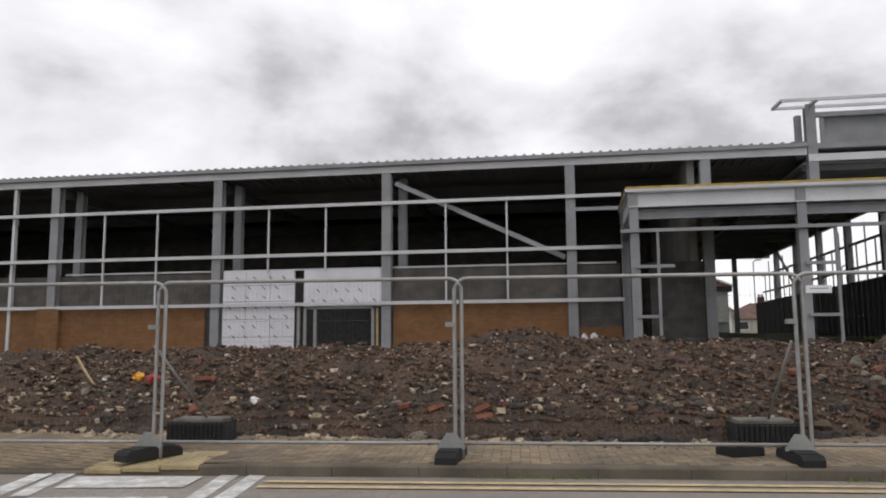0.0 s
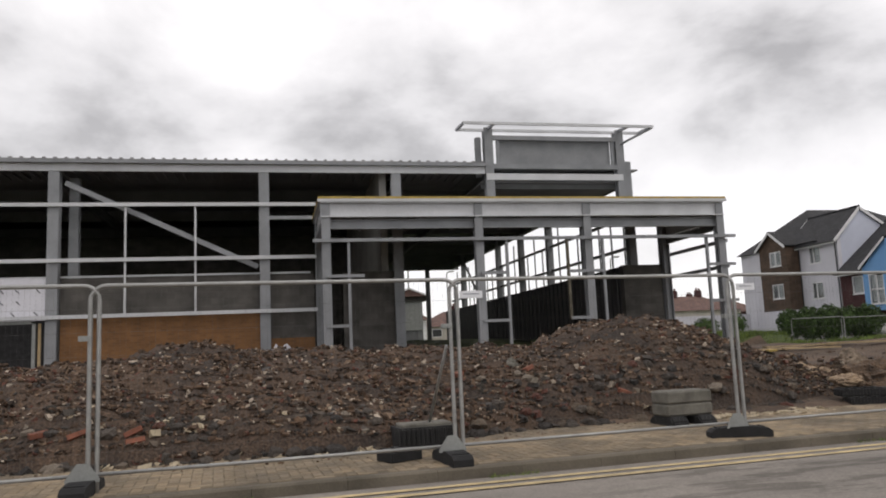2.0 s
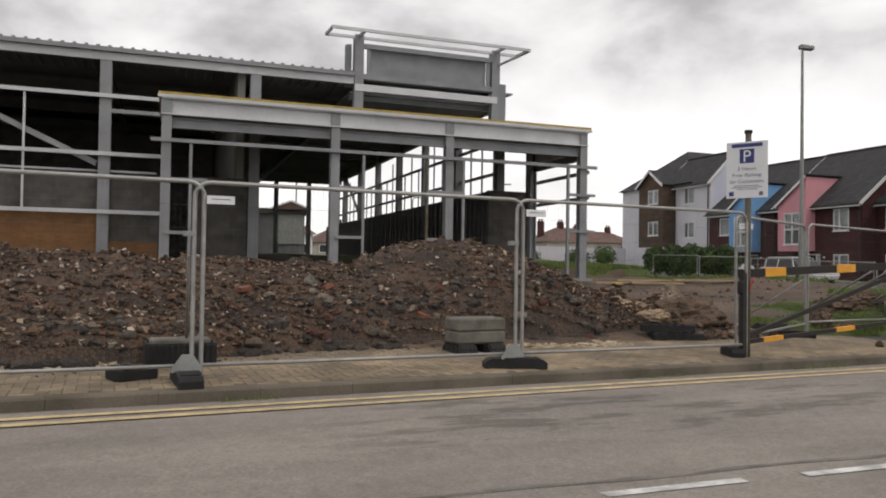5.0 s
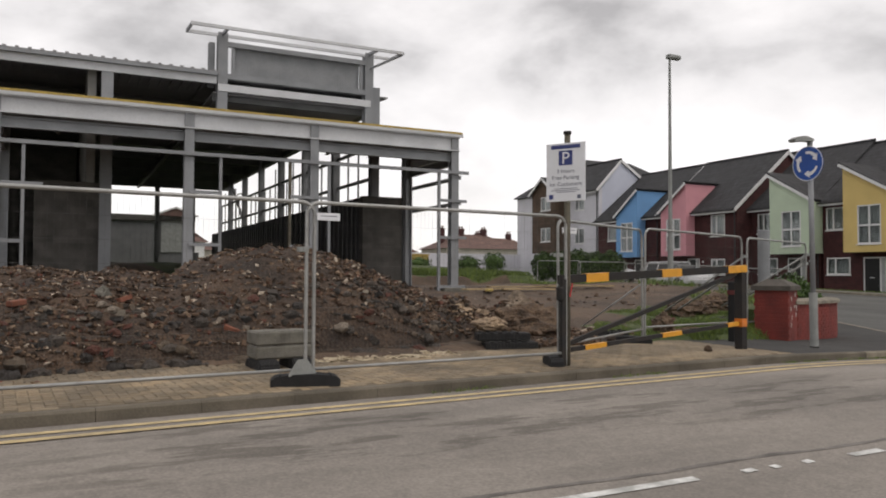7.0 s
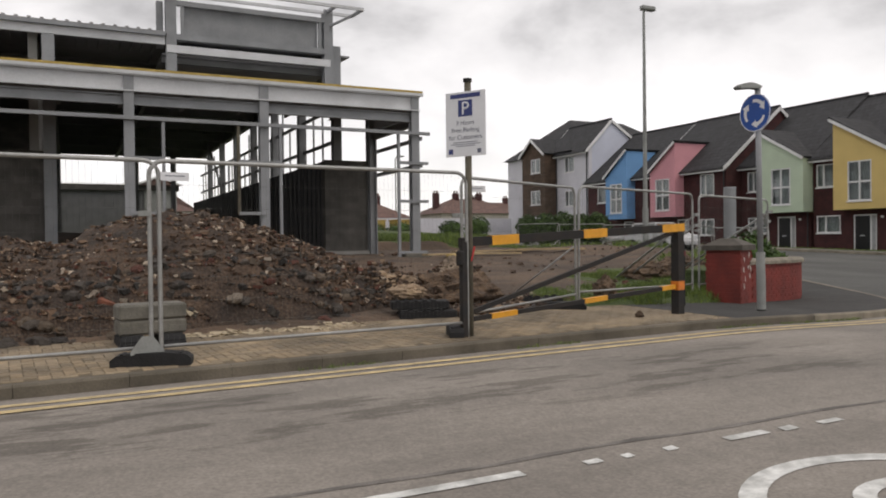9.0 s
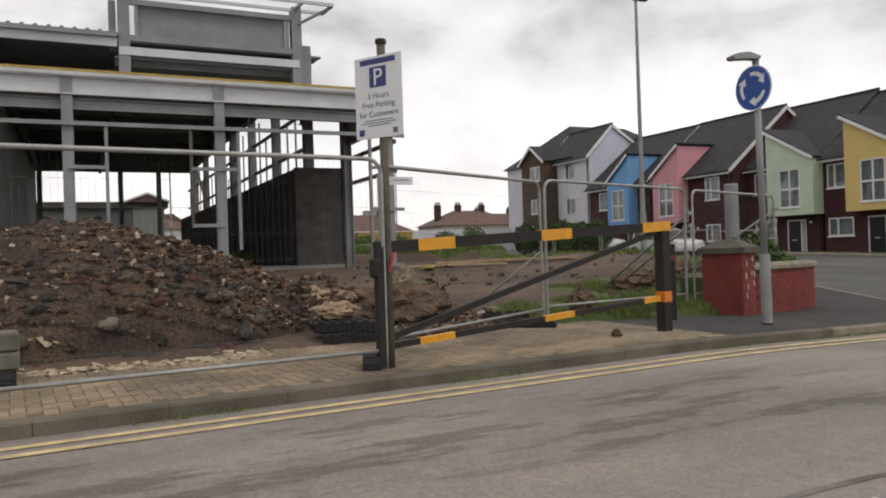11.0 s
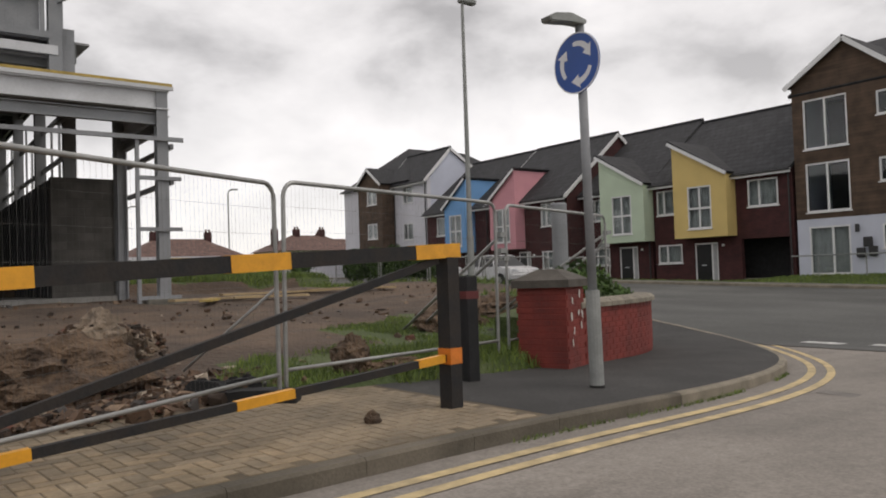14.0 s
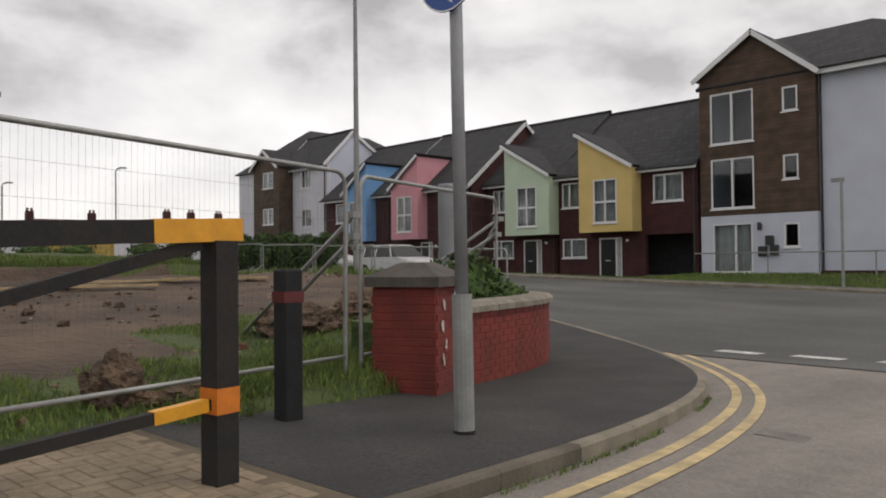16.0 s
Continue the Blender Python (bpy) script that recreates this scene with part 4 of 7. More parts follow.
FENCE1 = [(-11.35, 7.62), (-7.65, 7.87), (-4.1, 8.12), (-0.76, 8.36), (2.8, 8.6), (6.33, 8.86), (9.77, 9.13)]
FENCE2 = [(9.98, 9.45), (12.92, 11.12), (16.3, 11.95), (19.3, 12.85)]
fence_rows = [(a, b, 0.26, 0.26) for a, b in zip(FENCE1, FENCE1[1:])] + [(FENCE2[0], FENCE2[1], 0.24, 0.30), (FENCE2[1], FENCE2[2], 0.30, 0.24), (FENCE2[2], FENCE2[3], 0.26, 0.22)]


def foot_block():
    t = thing("rubber_block", "black rubber fence foot block on the paving", "fence foot", group="fence feet")
    bm = bmesh.new()
    prism(bm, [(-0.36, 0), (-0.36, 0.07), (-0.31, 0.11), (-0.12, 0.13), (0.12, 0.13), (0.31, 0.11), (0.36, 0.07), (0.36, 0)], "x", -0.11, 0.11)
    part("block", bm, M_RUBBER, t)
    for y in (-0.26, -0.18, 0.18, 0.26):
        part("grip_rib", boxed(-0.09, 0.09, y - 0.015, y + 0.015, 0.1, 0.125), M_RUBBER, t)
    return t


def coupler():
    t = thing("steel_clamp", "steel clamp joining two fence panels", "clamp", group="fence clamps")
    part("clamp_plate", boxed(-0.055, 0.055, -0.035, -0.025, -0.025, 0.025), M_GALVD, t)
    part("clamp_plate", boxed(-0.055, 0.055, 0.025, 0.035, -0.025, 0.025), M_GALVD, t)
    part("bolt", tube(bmesh.new(), [(0, -0.05, 0), (0, 0.05, 0)], 0.01, 6), M_GALVD, t)
    return t


def ballast(with_block=True, tray=True):
    t = thing("support_strut", "galvanised diagonal strut held down by a ballast tray", "strut", group="fence stays")
    part("stay_tube", tube(bmesh.new(), [(0, 0.03, 1.15), (0.12, 1.35, 0.2)], 0.017, 7), M_GALV, t, smooth=True)
    if not tray:
        return t
    bm = bmesh.new()
    box(bm, -0.32, 0.42, 1.1, 1.55, -0.06, 0.0)
    for a in (-0.32, 0.39):
        box(bm, a, a + 0.03, 1.1, 1.55, 0.0, 0.2)
    for b in (1.1, 1.52):
        box(bm, -0.29, 0.39, b, b + 0.03, 0.0, 0.2)
    for k in range(12):
        box(bm, -0.28 + k * 0.058, -0.26 + k * 0.058, 1.08, 1.1, 0.0, 0.19)
    part("tray", bm, M_RUBBER, t)
    if with_block:
        part("ballast_block", boxed(-0.27, 0.36, 1.15, 1.5, 0.01, 0.24, bevel=0.015), M_CONC, t)
    return t


def foot_bracket():
    t = thing("foot_bracket", "galvanised gusset bracket holding the panel ends in a foot", "bracket", group="fence brackets")
    part("gusset", prism(bmesh.new(), [(-0.15, 0), (0.15, 0), (0.15, 0.03), (0.05, 0.17), (-0.05, 0.17), (-0.15, 0.03)], "y", -0.034, -0.026), M_GALVD, t)
    part("socket_tube", tube(bmesh.new(), [(-0.05, 0, 0), (-0.05, 0, 0.12)], 0.027, 8), M_GALVD, t)
    part("socket_tube", tube(bmesh.new(), [(0.05, 0, 0), (0.05, 0, 0.12)], 0.027, 8), M_GALVD, t)
    return t


def socket_block():
    """A short rubber block with two round sockets in its top."""
    t = thing("rubber_block", "short black rubber block with two round sockets", "fence foot", group="socket blocks")
    bm = bmesh.new()
    prism(bm, [(-0.17, 0), (-0.17, 0.1), (-0.12, 0.16), (0.12, 0.16), (0.17, 0.1), (0.17, 0)], "x", -0.13, 0.13)
    bmesh.ops.bevel(bm, geom=bm.edges[:], offset=0.012, segments=2, affect="EDGES")
    part("block", bm, M_RUBBER, t)
    for y in (-0.06, 0.06):
        bm = bmesh.new()
        bmesh.ops.create_cone(bm, cap_ends=False, segments=14, radius1=0.045, radius2=0.04, depth=0.03, matrix=Matrix.Translation((0, y, 0.166)))
        part("socket_rim", bm, M_RUBBER, t)
    return t


foot0, coup0, stay0, brac0 = foot_block(), coupler(), ballast(), foot_bracket()
first_panel = True
for a, b, z0, z1 in fence_rows:
    m = place_panel((a[0] + (b[0] - a[0]) * 0.012, a[1] + (b[1] - a[1]) * 0.012), (b[0] - (b[0] - a[0]) * 0.012, b[1] - (b[1] - a[1]) * 0.012), z0, z1)
    if a[0] > 9.9 and not panel_b_used:
        panel_b.matrix_world = m
        panel_b_used = True
    elif a[0] > 9.9:
        copy_thing(panel_b, m)
    elif first_panel:
        panel_a.matrix_world = m
        first_panel = False
    else:
        copy_thing(panel_a, m)
fdir = math.degrees(math.atan2(0.25, 3.55))
used = [False, False, False, False]


def put(proto, k, m):
    if not used[k]:
        proto.matrix_world = m
        used[k] = True
        return proto
    return copy_thing(proto, m)


for i, (x, y) in enumerate(FENCE1):
    fx = 0.03 if i == 6 else (0.05 if i == 5 else 0.0)
    small = Matrix.Diagonal((0.75, 0.62, 1, 1)) if i == 6 else Matrix.Identity(4)
    put(foot0, 0, pose(x + fx, y + (0.0, 0.03, 0.16)[max(0, i - 4)], 0.185, 0, 0, fdir + (-32, 10, -28, -6, 2, 72, -24)[i]) @ small)
    put(coup0, 1, pose(x, y, 1.62, 0, 0, fdir))
    if i < 6:
        put(brac0, 3, pose(x, y, 0.30, 0, 0, fdir))
    if i in (0, 1, 2, 4):
        put(stay0, 2, pose(x, y, 0.21 + 0.05, 0, 0, fdir - 5 * (i % 2)))
for i, (x, y) in enumerate(FENCE2[1:3]):
    a = (24, 11, 9)[i]
    if i == 0:
        put(foot0, 0, pose(x - 0.18, y + 0.12, 0.2, 0, 0, a + 28))
    put(coup0, 1, pose(x, y, 1.45, 0, 0, a))
light_stay = ballast(False, False)
light_stay.matrix_world = pose(12.92, 11.12, 0.3, 0, 0, 36) @ Matrix.Diagonal((0.7, 0.8, 0.8, 1))
sock0 = socket_block()
sock0.matrix_world = pose(12.42, 11.62, 0.24, 4, 6, 50)
copy_thing(sock0, pose(12.72, 11.55, 0.24, -5, 4, 75))
put(stay0, 2, pose(19.3, 12.85, 0.72, 0, 0, -15))
for p, q in (((16.3, 12.0, 1.75), (16.75, 15.0, 0.38)), ((16.3, 12.0, 1.55), (16.95, 14.9, 0.36)), ((19.3, 12.9, 1.85), (18.75, 14.9, 0.6)), ((19.25, 12.9, 1.65), (18.85, 14.8, 0.6))):
    t = thing("fence_prop", "long galvanised tube propping the fence from behind", "strut", group="fence props")
    part("prop_tube", tube(bmesh.new(), [p, q], 0.022, 8), M_GALV, t, smooth=True)
    part("prop_clip", boxed(-0.05, 0.05, -0.05, 0.05, -0.03, 0.03, m=Matrix.Translation(p)), M_GALVD, t)
# small white labels wired to the mesh
for x, y, z in ((3.08, 8.6, 1.95), (6.6, 8.86, 1.97), (10.28, 9.62, 1.97)):
    t = thing("plastic_tag", "small white plastic label wired to the fence", "label", (x, y - 0.03, z), fdir, group="fence labels")
    part("plate", boxed(-0.13, 0.13, -0.004, 0.004, -0.04, 0.04), M_SIGNW, t)
    part("print_bar", boxed(-0.09, 0.09, -0.006, -0.0045, 0.002, 0.01), M_INK, t)


# ---- height barrier gate, parking sign, roundabout sign, bollard ----
gate = thing("barrier_gate", "black steel swing barrier with amber tape bands", "gate", (0, 0, 0))
GA, GB = Vector((9.88, 9.19, 0.0)), Vector((13.83, 9.86, 0.0))
gd = (GB - GA).normalized()
ga = math.degrees(math.atan2(gd.y, gd.x))


def gp(s, z):
    p = GA + gd * s
    return Vector((p.x, p.y, z))


GL = (GB - GA).length
part("hinge_post", boxed(-0.036, 0.036, -0.036, 0.036, 0.1, 1.31, m=pose(9.85, 9.15, 0, 0, 0, ga)), M_BLACKP, gate)
part("latch_post", boxed(-0.066, 0.066, -0.066, 0.066, 0.1, 1.42, m=pose(13.83, 9.86, 0, 0, 0, ga)), M_BLACKP, gate)
top_bar = part("top_bar", bar(bmesh.new(), gp(-0.05, 1.305), gp(GL + 0.11, 1.48), 0.09, 0.108), M_BLACKP, gate)
low_bar = part("lower_bar", bar(bmesh.new(), gp(0.05, 0.385), gp(GL - 0.07, 0.60), 0.05, 0.056), M_BLACKP, gate)
part("diagonal_bar", bar(bmesh.new(), gp(0.06, 0.46), gp(GL - 0.12, 1.40), 0.045, 0.058), M_BLACKP, gate)


def band(parent, s0, s1, za, zb, w, h, mat=M_AMBER):
    def zz(s):
        return za + (zb - za) * s / GL
    part("tape_band", bar(bmesh.new(), gp(s0, zz(s0)), gp(s1, zz(s1)), w + 0.008, h + 0.008), mat, parent, "amber tape band")


for s0, s1 in ((0.40, 0.83), (1.98, 2.43), (3.61, 4.12)):
    band(top_bar, s0, s1, 1.307, 1.475, 0.09, 0.108)
for s0, s1 in ((0.40, 0.81), (2.01, 2.45), (3.62, 3.92)):
    band(low_bar, s0, s1, 0.382, 0.604, 0.05, 0.056)
part("tape_band", boxed(-0.07, 0.07, -0.07, 0.07, 0.55, 0.68, m=pose(13.83, 9.86, 0, 0, 0, ga)), M_ORTAPE, gate, "orange tape band")
part("lock_box", boxed(-0.09, -0.02, -0.05, 0.05, 1.03, 1.21, bevel=0.02, m=pose(9.85, 9.135, 0, 0, 0, ga)), M_BLACKP, gate)
part("strap", boxed(-0.012, 0.012, -0.05, -0.046, -0.09, 0.09, m=pose(9.96, 9.17, 1.17, 0, 16, ga)), M_REDC, gate, "red plastic strap")


def text_mesh(body, size, align="CENTER"):
    cu = bpy.data.curves.new("lettering", "FONT")
    cu.body, cu.size, cu.align_x, cu.extrude = body, size, align, 0.001
    ob = bpy.data.objects.new("lettering", cu)
    me = bpy.data.meshes.new_from_object(ob)
    bpy.data.objects.remove(ob)
    return me


def lettering(body, size, m, mat, parent):
    me = text_mesh(body, size)
    me.materials.clear(); me.materials.append(mat)
    o = new("lettering", me)
    o.parent = parent
    o.matrix_local = m
    return o


psign = thing("parking_sign", "white parking sign board on a weathered post", "sign", (9.95, 9.18, 0.1), -58)
part("post", tube(bmesh.new(), [(0, 0, -0.1), (0, 0, 3.1)], 0.04, 12), M_POST, psign, smooth=True)
part("post_cap", tube(bmesh.new(), [(0, 0, 3.1), (0, 0, 3.14)], 0.052, 12), M_BLACKP, psign)
board = part("board", boxed(-0.27, 0.27, -0.062, -0.052, 2.22, 2.98, bevel=0.003), M_SIGNW, psign)
part("clip", boxed(-0.06, 0.06, -0.052, 0.06, 2.4, 2.44), M_GALVD, psign)
part("clip", boxed(-0.06, 0.06, -0.052, 0.06, 2.78, 2.82), M_GALVD, psign)
part("header_bar", boxed(-0.2, 0.2, -0.0655, -0.0625, 2.905, 2.955), M_SIGNN, board, "navy header bar")
part("parking_square", boxed(-0.095, 0.095, -0.0655, -0.0625, 2.69, 2.88), M_SIGNN, board, "navy parking square")
lettering("P", 0.22, pose(0, -0.067, 2.71, 90, 0, 0), M_SIGNW, board)
lettering("3 Hours", 0.075, pose(0, -0.064, 2.59, 90, 0, 0), M_INK, board)
lettering("Free Parking", 0.075, pose(0, -0.064, 2.505, 90, 0, 0), M_INK, board)
lettering("for Customers", 0.075, pose(0, -0.064, 2.42, 90, 0, 0), M_INK, board)
for z, w in ((2.385, 0.16), (2.362, 0.2), (2.34, 0.13)):
    part("print_bar", boxed(-w, w, -0.0648, -0.0625, z - 0.004, z + 0.004), M_INK, board)
part("print_square", boxed(-0.23, -0.17, -0.0648, -0.0625, 2.25, 2.31), M_SIGNN, board)
part("print_square", boxed(0.16, 0.21, -0.0648, -0.0625, 2.25, 2.3), M_INK, board)

rsign = thing("roundabout_sign", "grey post with blue mini-roundabout disc and hooded lamp", "sign", (15.66, 9.92, 0.09), -90)
rsign.matrix_world = pose(15.66, 9.93, 0.09, 0.2, -0.6, -90)
part("post", tube(bmesh.new(), [(0, 0, 0.95), (0, 0, 3.62)], 0.045, 14), M_STEEL, rsign, smooth=True)
bm = tube(bmesh.new(), [(0, 0, 0.04), (0, 0, 0.92), (0, 0, 0.99)], 0.07, 14)
part("post_sleeve", bm, M_GALVD, rsign, smooth=False)
part("base_band", tube(bmesh.new(), [(0, 0, -0.02), (0, 0, 0.07)], 0.074, 14), M_BLACKP, rsign)
bm = bmesh.new()
bmesh.ops.create_cone(bm, cap_ends=True, segments=40, radius1=0.3, radius2=0.3, depth=0.012, matrix=pose(0, -0.066, 3.22, 90, 0, 0))
disc = part("disc", bm, M_SIGNB, rsign, "round blue sign face")
bm = bmesh.new()
for k in range(40):
    a0, a1 = 2 * math.pi * k / 40, 2 * math.pi * (k + 1) / 40
    q = [bm.verts.new((r * math.cos(a), -0.0735, 3.22 + r * math.sin(a))) for r, a in ((0.288, a0), (0.3, a0), (0.3, a1), (0.288, a1))]
    bm.faces.new(q)
part("disc_border", bm, M_SIGNW, disc, "thin white rim")
for k in range(3):
    bm = bmesh.new()
    a0 = math.radians(100 - 120 * k)
    n = 9
    o, i = [], []
    for j in range(n):
        a = a0 - math.radians(62) * j / (n - 1)
        w = 0.022 + 0.01 * j / n
        o.append(bm.verts.new(((0.19 + w) * math.cos(a), -0.075, 3.22 + (0.19 + w) * math.sin(a))))
        i.append(bm.verts.new(((0.19 - w) * math.cos(a), -0.075, 3.22 + (0.19 - w) * math.sin(a))))
    for j in range(n - 1):
        bm.faces.new((o[j], o[j + 1], i[j + 1], i[j]))
    a = a0 - math.radians(60)
    b = a0 - math.radians(92)
    bm.faces.new([bm.verts.new((r * math.cos(t_), -0.0755, 3.22 + r * math.sin(t_))) for r, t_ in ((0.26, a), (0.19, b), (0.12, a))])
    part("arrow", bm, M_SIGNW, disc, "white curved arrow")
part("lamp_arm", tube(bmesh.new(), [(0, 0, 3.55), (0, 0, 3.62), (0, -0.08, 3.66), (0, -0.2, 3.67)], 0.03, 8), M_GALVD, rsign)
bm = bmesh.new()
prism(bm, [(-0.48, 3.60), (-0.45, 3.56), (-0.15, 3.60), (0.02, 3.6), (0.05, 3.65), (-0.16, 3.69), (-0.38, 3.655)], "x", -0.07, 0.07)
bmesh.ops.bevel(bm, geom=bm.edges[:], offset=0.012, segments=2, affect="EDGES")
part("lamp_hood", bm, M_GALVD, rsign, "grey lamp hood")
part("post_clip", boxed(-0.06, 0.06, -0.06, 0.06, 3.1, 3.13), M_GALVD, rsign)
part("post_clip", boxed(-0.06, 0.06, -0.06, 0.06, 3.32, 3.35), M_GALVD, rsign)

bol = thing("bollard", "black plastic bollard with a dull red band", "bollard", (14.98, 11.05, 0.2))
bm = bmesh.new()
box(bm, -0.08, 0.08, -0.08, 0.08, -0.1, 1.06, bevel=0.015)
part("body", bm, M_RUBBER, bol)
part("reflector_band", boxed(-0.083, 0.083, -0.083, 0.083, 0.82, 0.9), material("dull_red_band", (0.12, 0.02, 0.02, 1), 0.6), bol, "dull red reflector band")

# street lamp behind the site
lamp = thing("street_lamp", "tall pale grey tapered street lamp column", "street lamp", (24.6, 22.9, 0.9))
bm = bmesh.new()
bmesh.ops.create_cone(bm, cap_ends=True, segments=12, radius1=0.11, radius2=0.11, depth=1.6, matrix=Matrix.Translation((0, 0, 0.7)))
part("base_column", bm, M_GALVD, lamp)
bm = bmesh.new()
bmesh.ops.create_cone(bm, cap_ends=True, segments=12, radius1=0.085, radius2=0.045, depth=7.2, matrix=Matrix.Translation((0, 0, 5.1)))
part("shaft", bm, M_GALVD, lamp, smooth=False)
bm = bmesh.new()
box(bm, -0.12, 0.5, -0.12, 0.12, 8.68, 8.85, bevel=0.04)
part("lantern", bm, M_GALVD, lamp)


# ---- red painted pier and curved wall ----
wall = thing("garden_wall", "red painted brick pier and low curved retaining wall", "wall", (0, 0, 0))
PA = 24.0
PIER = pose(16.75, 11.62, 0.0, 0, 0, PA)
part("pier_core", boxed(-0.31, 0.31, -0.31, 0.31, -0.05, 1.08, m=PIER), M_REDM, wall)
bm = bmesh.new()
prism(bm, [(-0.37, -0.37), (0.37, -0.37), (0.37, 0.37), (-0.37, 0.37)], "z", 1.08, 1.17)
vs = [bm.verts.new((a * 0.37, b * 0.37, 1.17)) for a, b in ((-1, -1), (1, -1), (1, 1), (-1, 1))] + [bm.verts.new((a * 0.12, b * 0.12, 1.30)) for a, b in ((-1, -1), (1, -1), (1, 1), (-1, 1))]
for k in range(4):
    bm.faces.new((vs[k], vs[(k + 1) % 4], vs[4 + (k + 1) % 4], vs[4 + k]))
bm.faces.new(vs[4:])
bmesh.ops.transform(bm, matrix=PIER, verts=bm.verts[:])
part("pier_cap", bm, M_COPE, wall, "dark weathered cap stone")
WKEYS = [(17.05, 11.45), (18.0, 11.75), (19.0, 12.1), (19.9, 12.55), (20.5, 13.05), (20.9, 13.8), (21.1, 15.0)]
WP, WN = resample(WKEYS, 0.235, 2)


def wall_base(p):
    return -0.02 - 0.045 * (p[0] - 16.5)


bm = bmesh.new()
rows = []
for p, nn in zip(WP, WN):
    zb = wall_base(p)
    zt = 0.80 - 0.012 * (p[0] - 17)
    rows.append([bm.verts.new((*(p + nn * d), z)) for d, z in ((0.012, zb - 0.1), (0.012, zt), (0.24, zt), (0.24, zb - 0.1))])
for u, v in zip(rows, rows[1:]):
    for k in range(4):
        bm.faces.new((u[k], u[(k + 1) % 4], v[(k + 1) % 4], v[k]))
bm.faces.new(rows[0]); bm.faces.new(rows[-1][::-1])
part("wall_core", bm, M_REDM, wall)
for i in range(0, len(WP) - 2, 2):
    bm = bmesh.new()
    r2 = []
    for k, sh in ((i, 0.006), (i + 1, 0), (i + 2, -0.006)):
        p, nn = WP[k], WN[k]
        t_ = np.array([nn[1], -nn[0]]) * sh
        zt = 0.80 - 0.012 * (p[0] - 17)
        r2.append([bm.verts.new((*(p + t_ + nn * d), z)) for d, z in ((-0.05, zt), (-0.05, zt + 0.06), (0.0, zt + 0.1), (0.27, zt + 0.11), (0.31, zt))])
    for u, v in zip(r2, r2[1:]):
        for k in range(5):
            bm.faces.new((u[k], u[(k + 1) % 5], v[(k + 1) % 5], v[k]))
    bm.faces.new(r2[0]); bm.faces.new(r2[-1][::-1])
    part("coping_stone", bm, M_COPEL, wall)
# white flakes on the pier
rng = random.Random(3)
bm = bmesh.new()
for a, z in ((-0.14, 0.92), (0.12, 0.98), (-0.18, 0.72), (0.08, 0.76), (0.2, 0.74), (-0.1, 0.55), (-0.16, 0.42), (0.16, 0.6)):
    lean_ = rng.uniform(-0.5, 0.5)
    pts = []
    for k in range(11):
        u, v = rng.uniform(0.012, 0.036) * math.cos(k * 0.571), rng.uniform(0.03, 0.075) * math.sin(k * 0.571)
        pts.append((a + u + lean_ * v, z + v))
    bm.faces.new([bm.verts.new(PIER @ Vector((x, -0.328, zz))) for x, zz in pts])
part("paint_flake", bm, M_FLAKE, wall, "white flaked patches in the red paint")


# ---- houses ----
def wall_x(bm, x0, x1, ys, zs, holes):
    """A wall facing along x between x0 and x1, with holes (y0, y1, z0, z1) through it."""
    cy = sorted({ys[0], ys[1], *[h[0] for h in holes], *[h[1] for h in holes]})
    cz = sorted({zs[0], zs[1], *[h[2] for h in holes], *[h[3] for h in holes]})
    for a, b in zip(cy, cy[1:]):
        run = None
        for c, d in zip(cz, cz[1:]):
            free = not any(h[0] - 1e-6 <= a and b <= h[1] + 1e-6 and h[2] - 1e-6 <= c and d <= h[3] + 1e-6 for h in holes)
            if free:
                run = (run[0], d) if run else (c, d)
            elif run:
                box(bm, x0, x1, a, b, *run); run = None
        if run:
            box(bm, x0, x1, a, b, *run)
    bmesh.ops.remove_doubles(bm, verts=bm.verts[:], dist=0.0005)


def window_x(parent, x, y0, y1, z0, z1, bars=(0.5,), transom=None, curtain=True, name="window"):
    """A white framed window in a wall that faces -x, its face at x."""
    bm = bmesh.new()
    f = 0.07
    box(bm, x - 0.02, x + 0.07, y0, y1, z0, z0 + f); box(bm, x - 0.02, x + 0.07, y0, y1, z1 - f, z1)
    box(bm, x - 0.02, x + 0.07, y0, y0 + f, z0 + f, z1 - f); box(bm, x - 0.02, x + 0.07, y1 - f, y1, z0 + f, z1 - f)
    for b in bars:
        yb = y0 + (y1 - y0) * b
        box(bm, x - 0.018, x + 0.068, yb - 0.045, yb + 0.045, z0 + f, z1 - f)
    if transom:
        zb = z0 + (z1 - z0) * transom
        box(bm, x - 0.022, x + 0.072, y0 + f, y1 - f, zb - 0.05, zb + 0.05)
    w = part(name, bm, M_WHITE, parent, "white framed window")
    p = part("pane", boxed(x + 0.02, x + 0.03, y0 + 0.02, y1 - 0.02, z0 + 0.02, z1 - 0.02), M_GLASS, w, "clear glass pane")
    p.visible_shadow = False
    part("sill", boxed(x - 0.09, x + 0.0, y0 - 0.05, y1 + 0.05, z0 - 0.06, z0 - 0.005), M_WHITE, w)
    if curtain:
        bm = bmesh.new()
        n = 14
        vs = []
        for k in range(n + 1):
            yy = y0 + (y1 - y0) * k / n
            xx = x + 0.16 + 0.025 * (k % 2)
            vs.append((bm.verts.new((xx, yy, z0)), bm.verts.new((xx, yy, z1))))
        for (a, b), (c, d) in zip(vs, vs[1:]):
            bm.faces.new((a, c, d, b))
        part("curtain", bm, M_CURT, w, "pale net curtain")
    return w


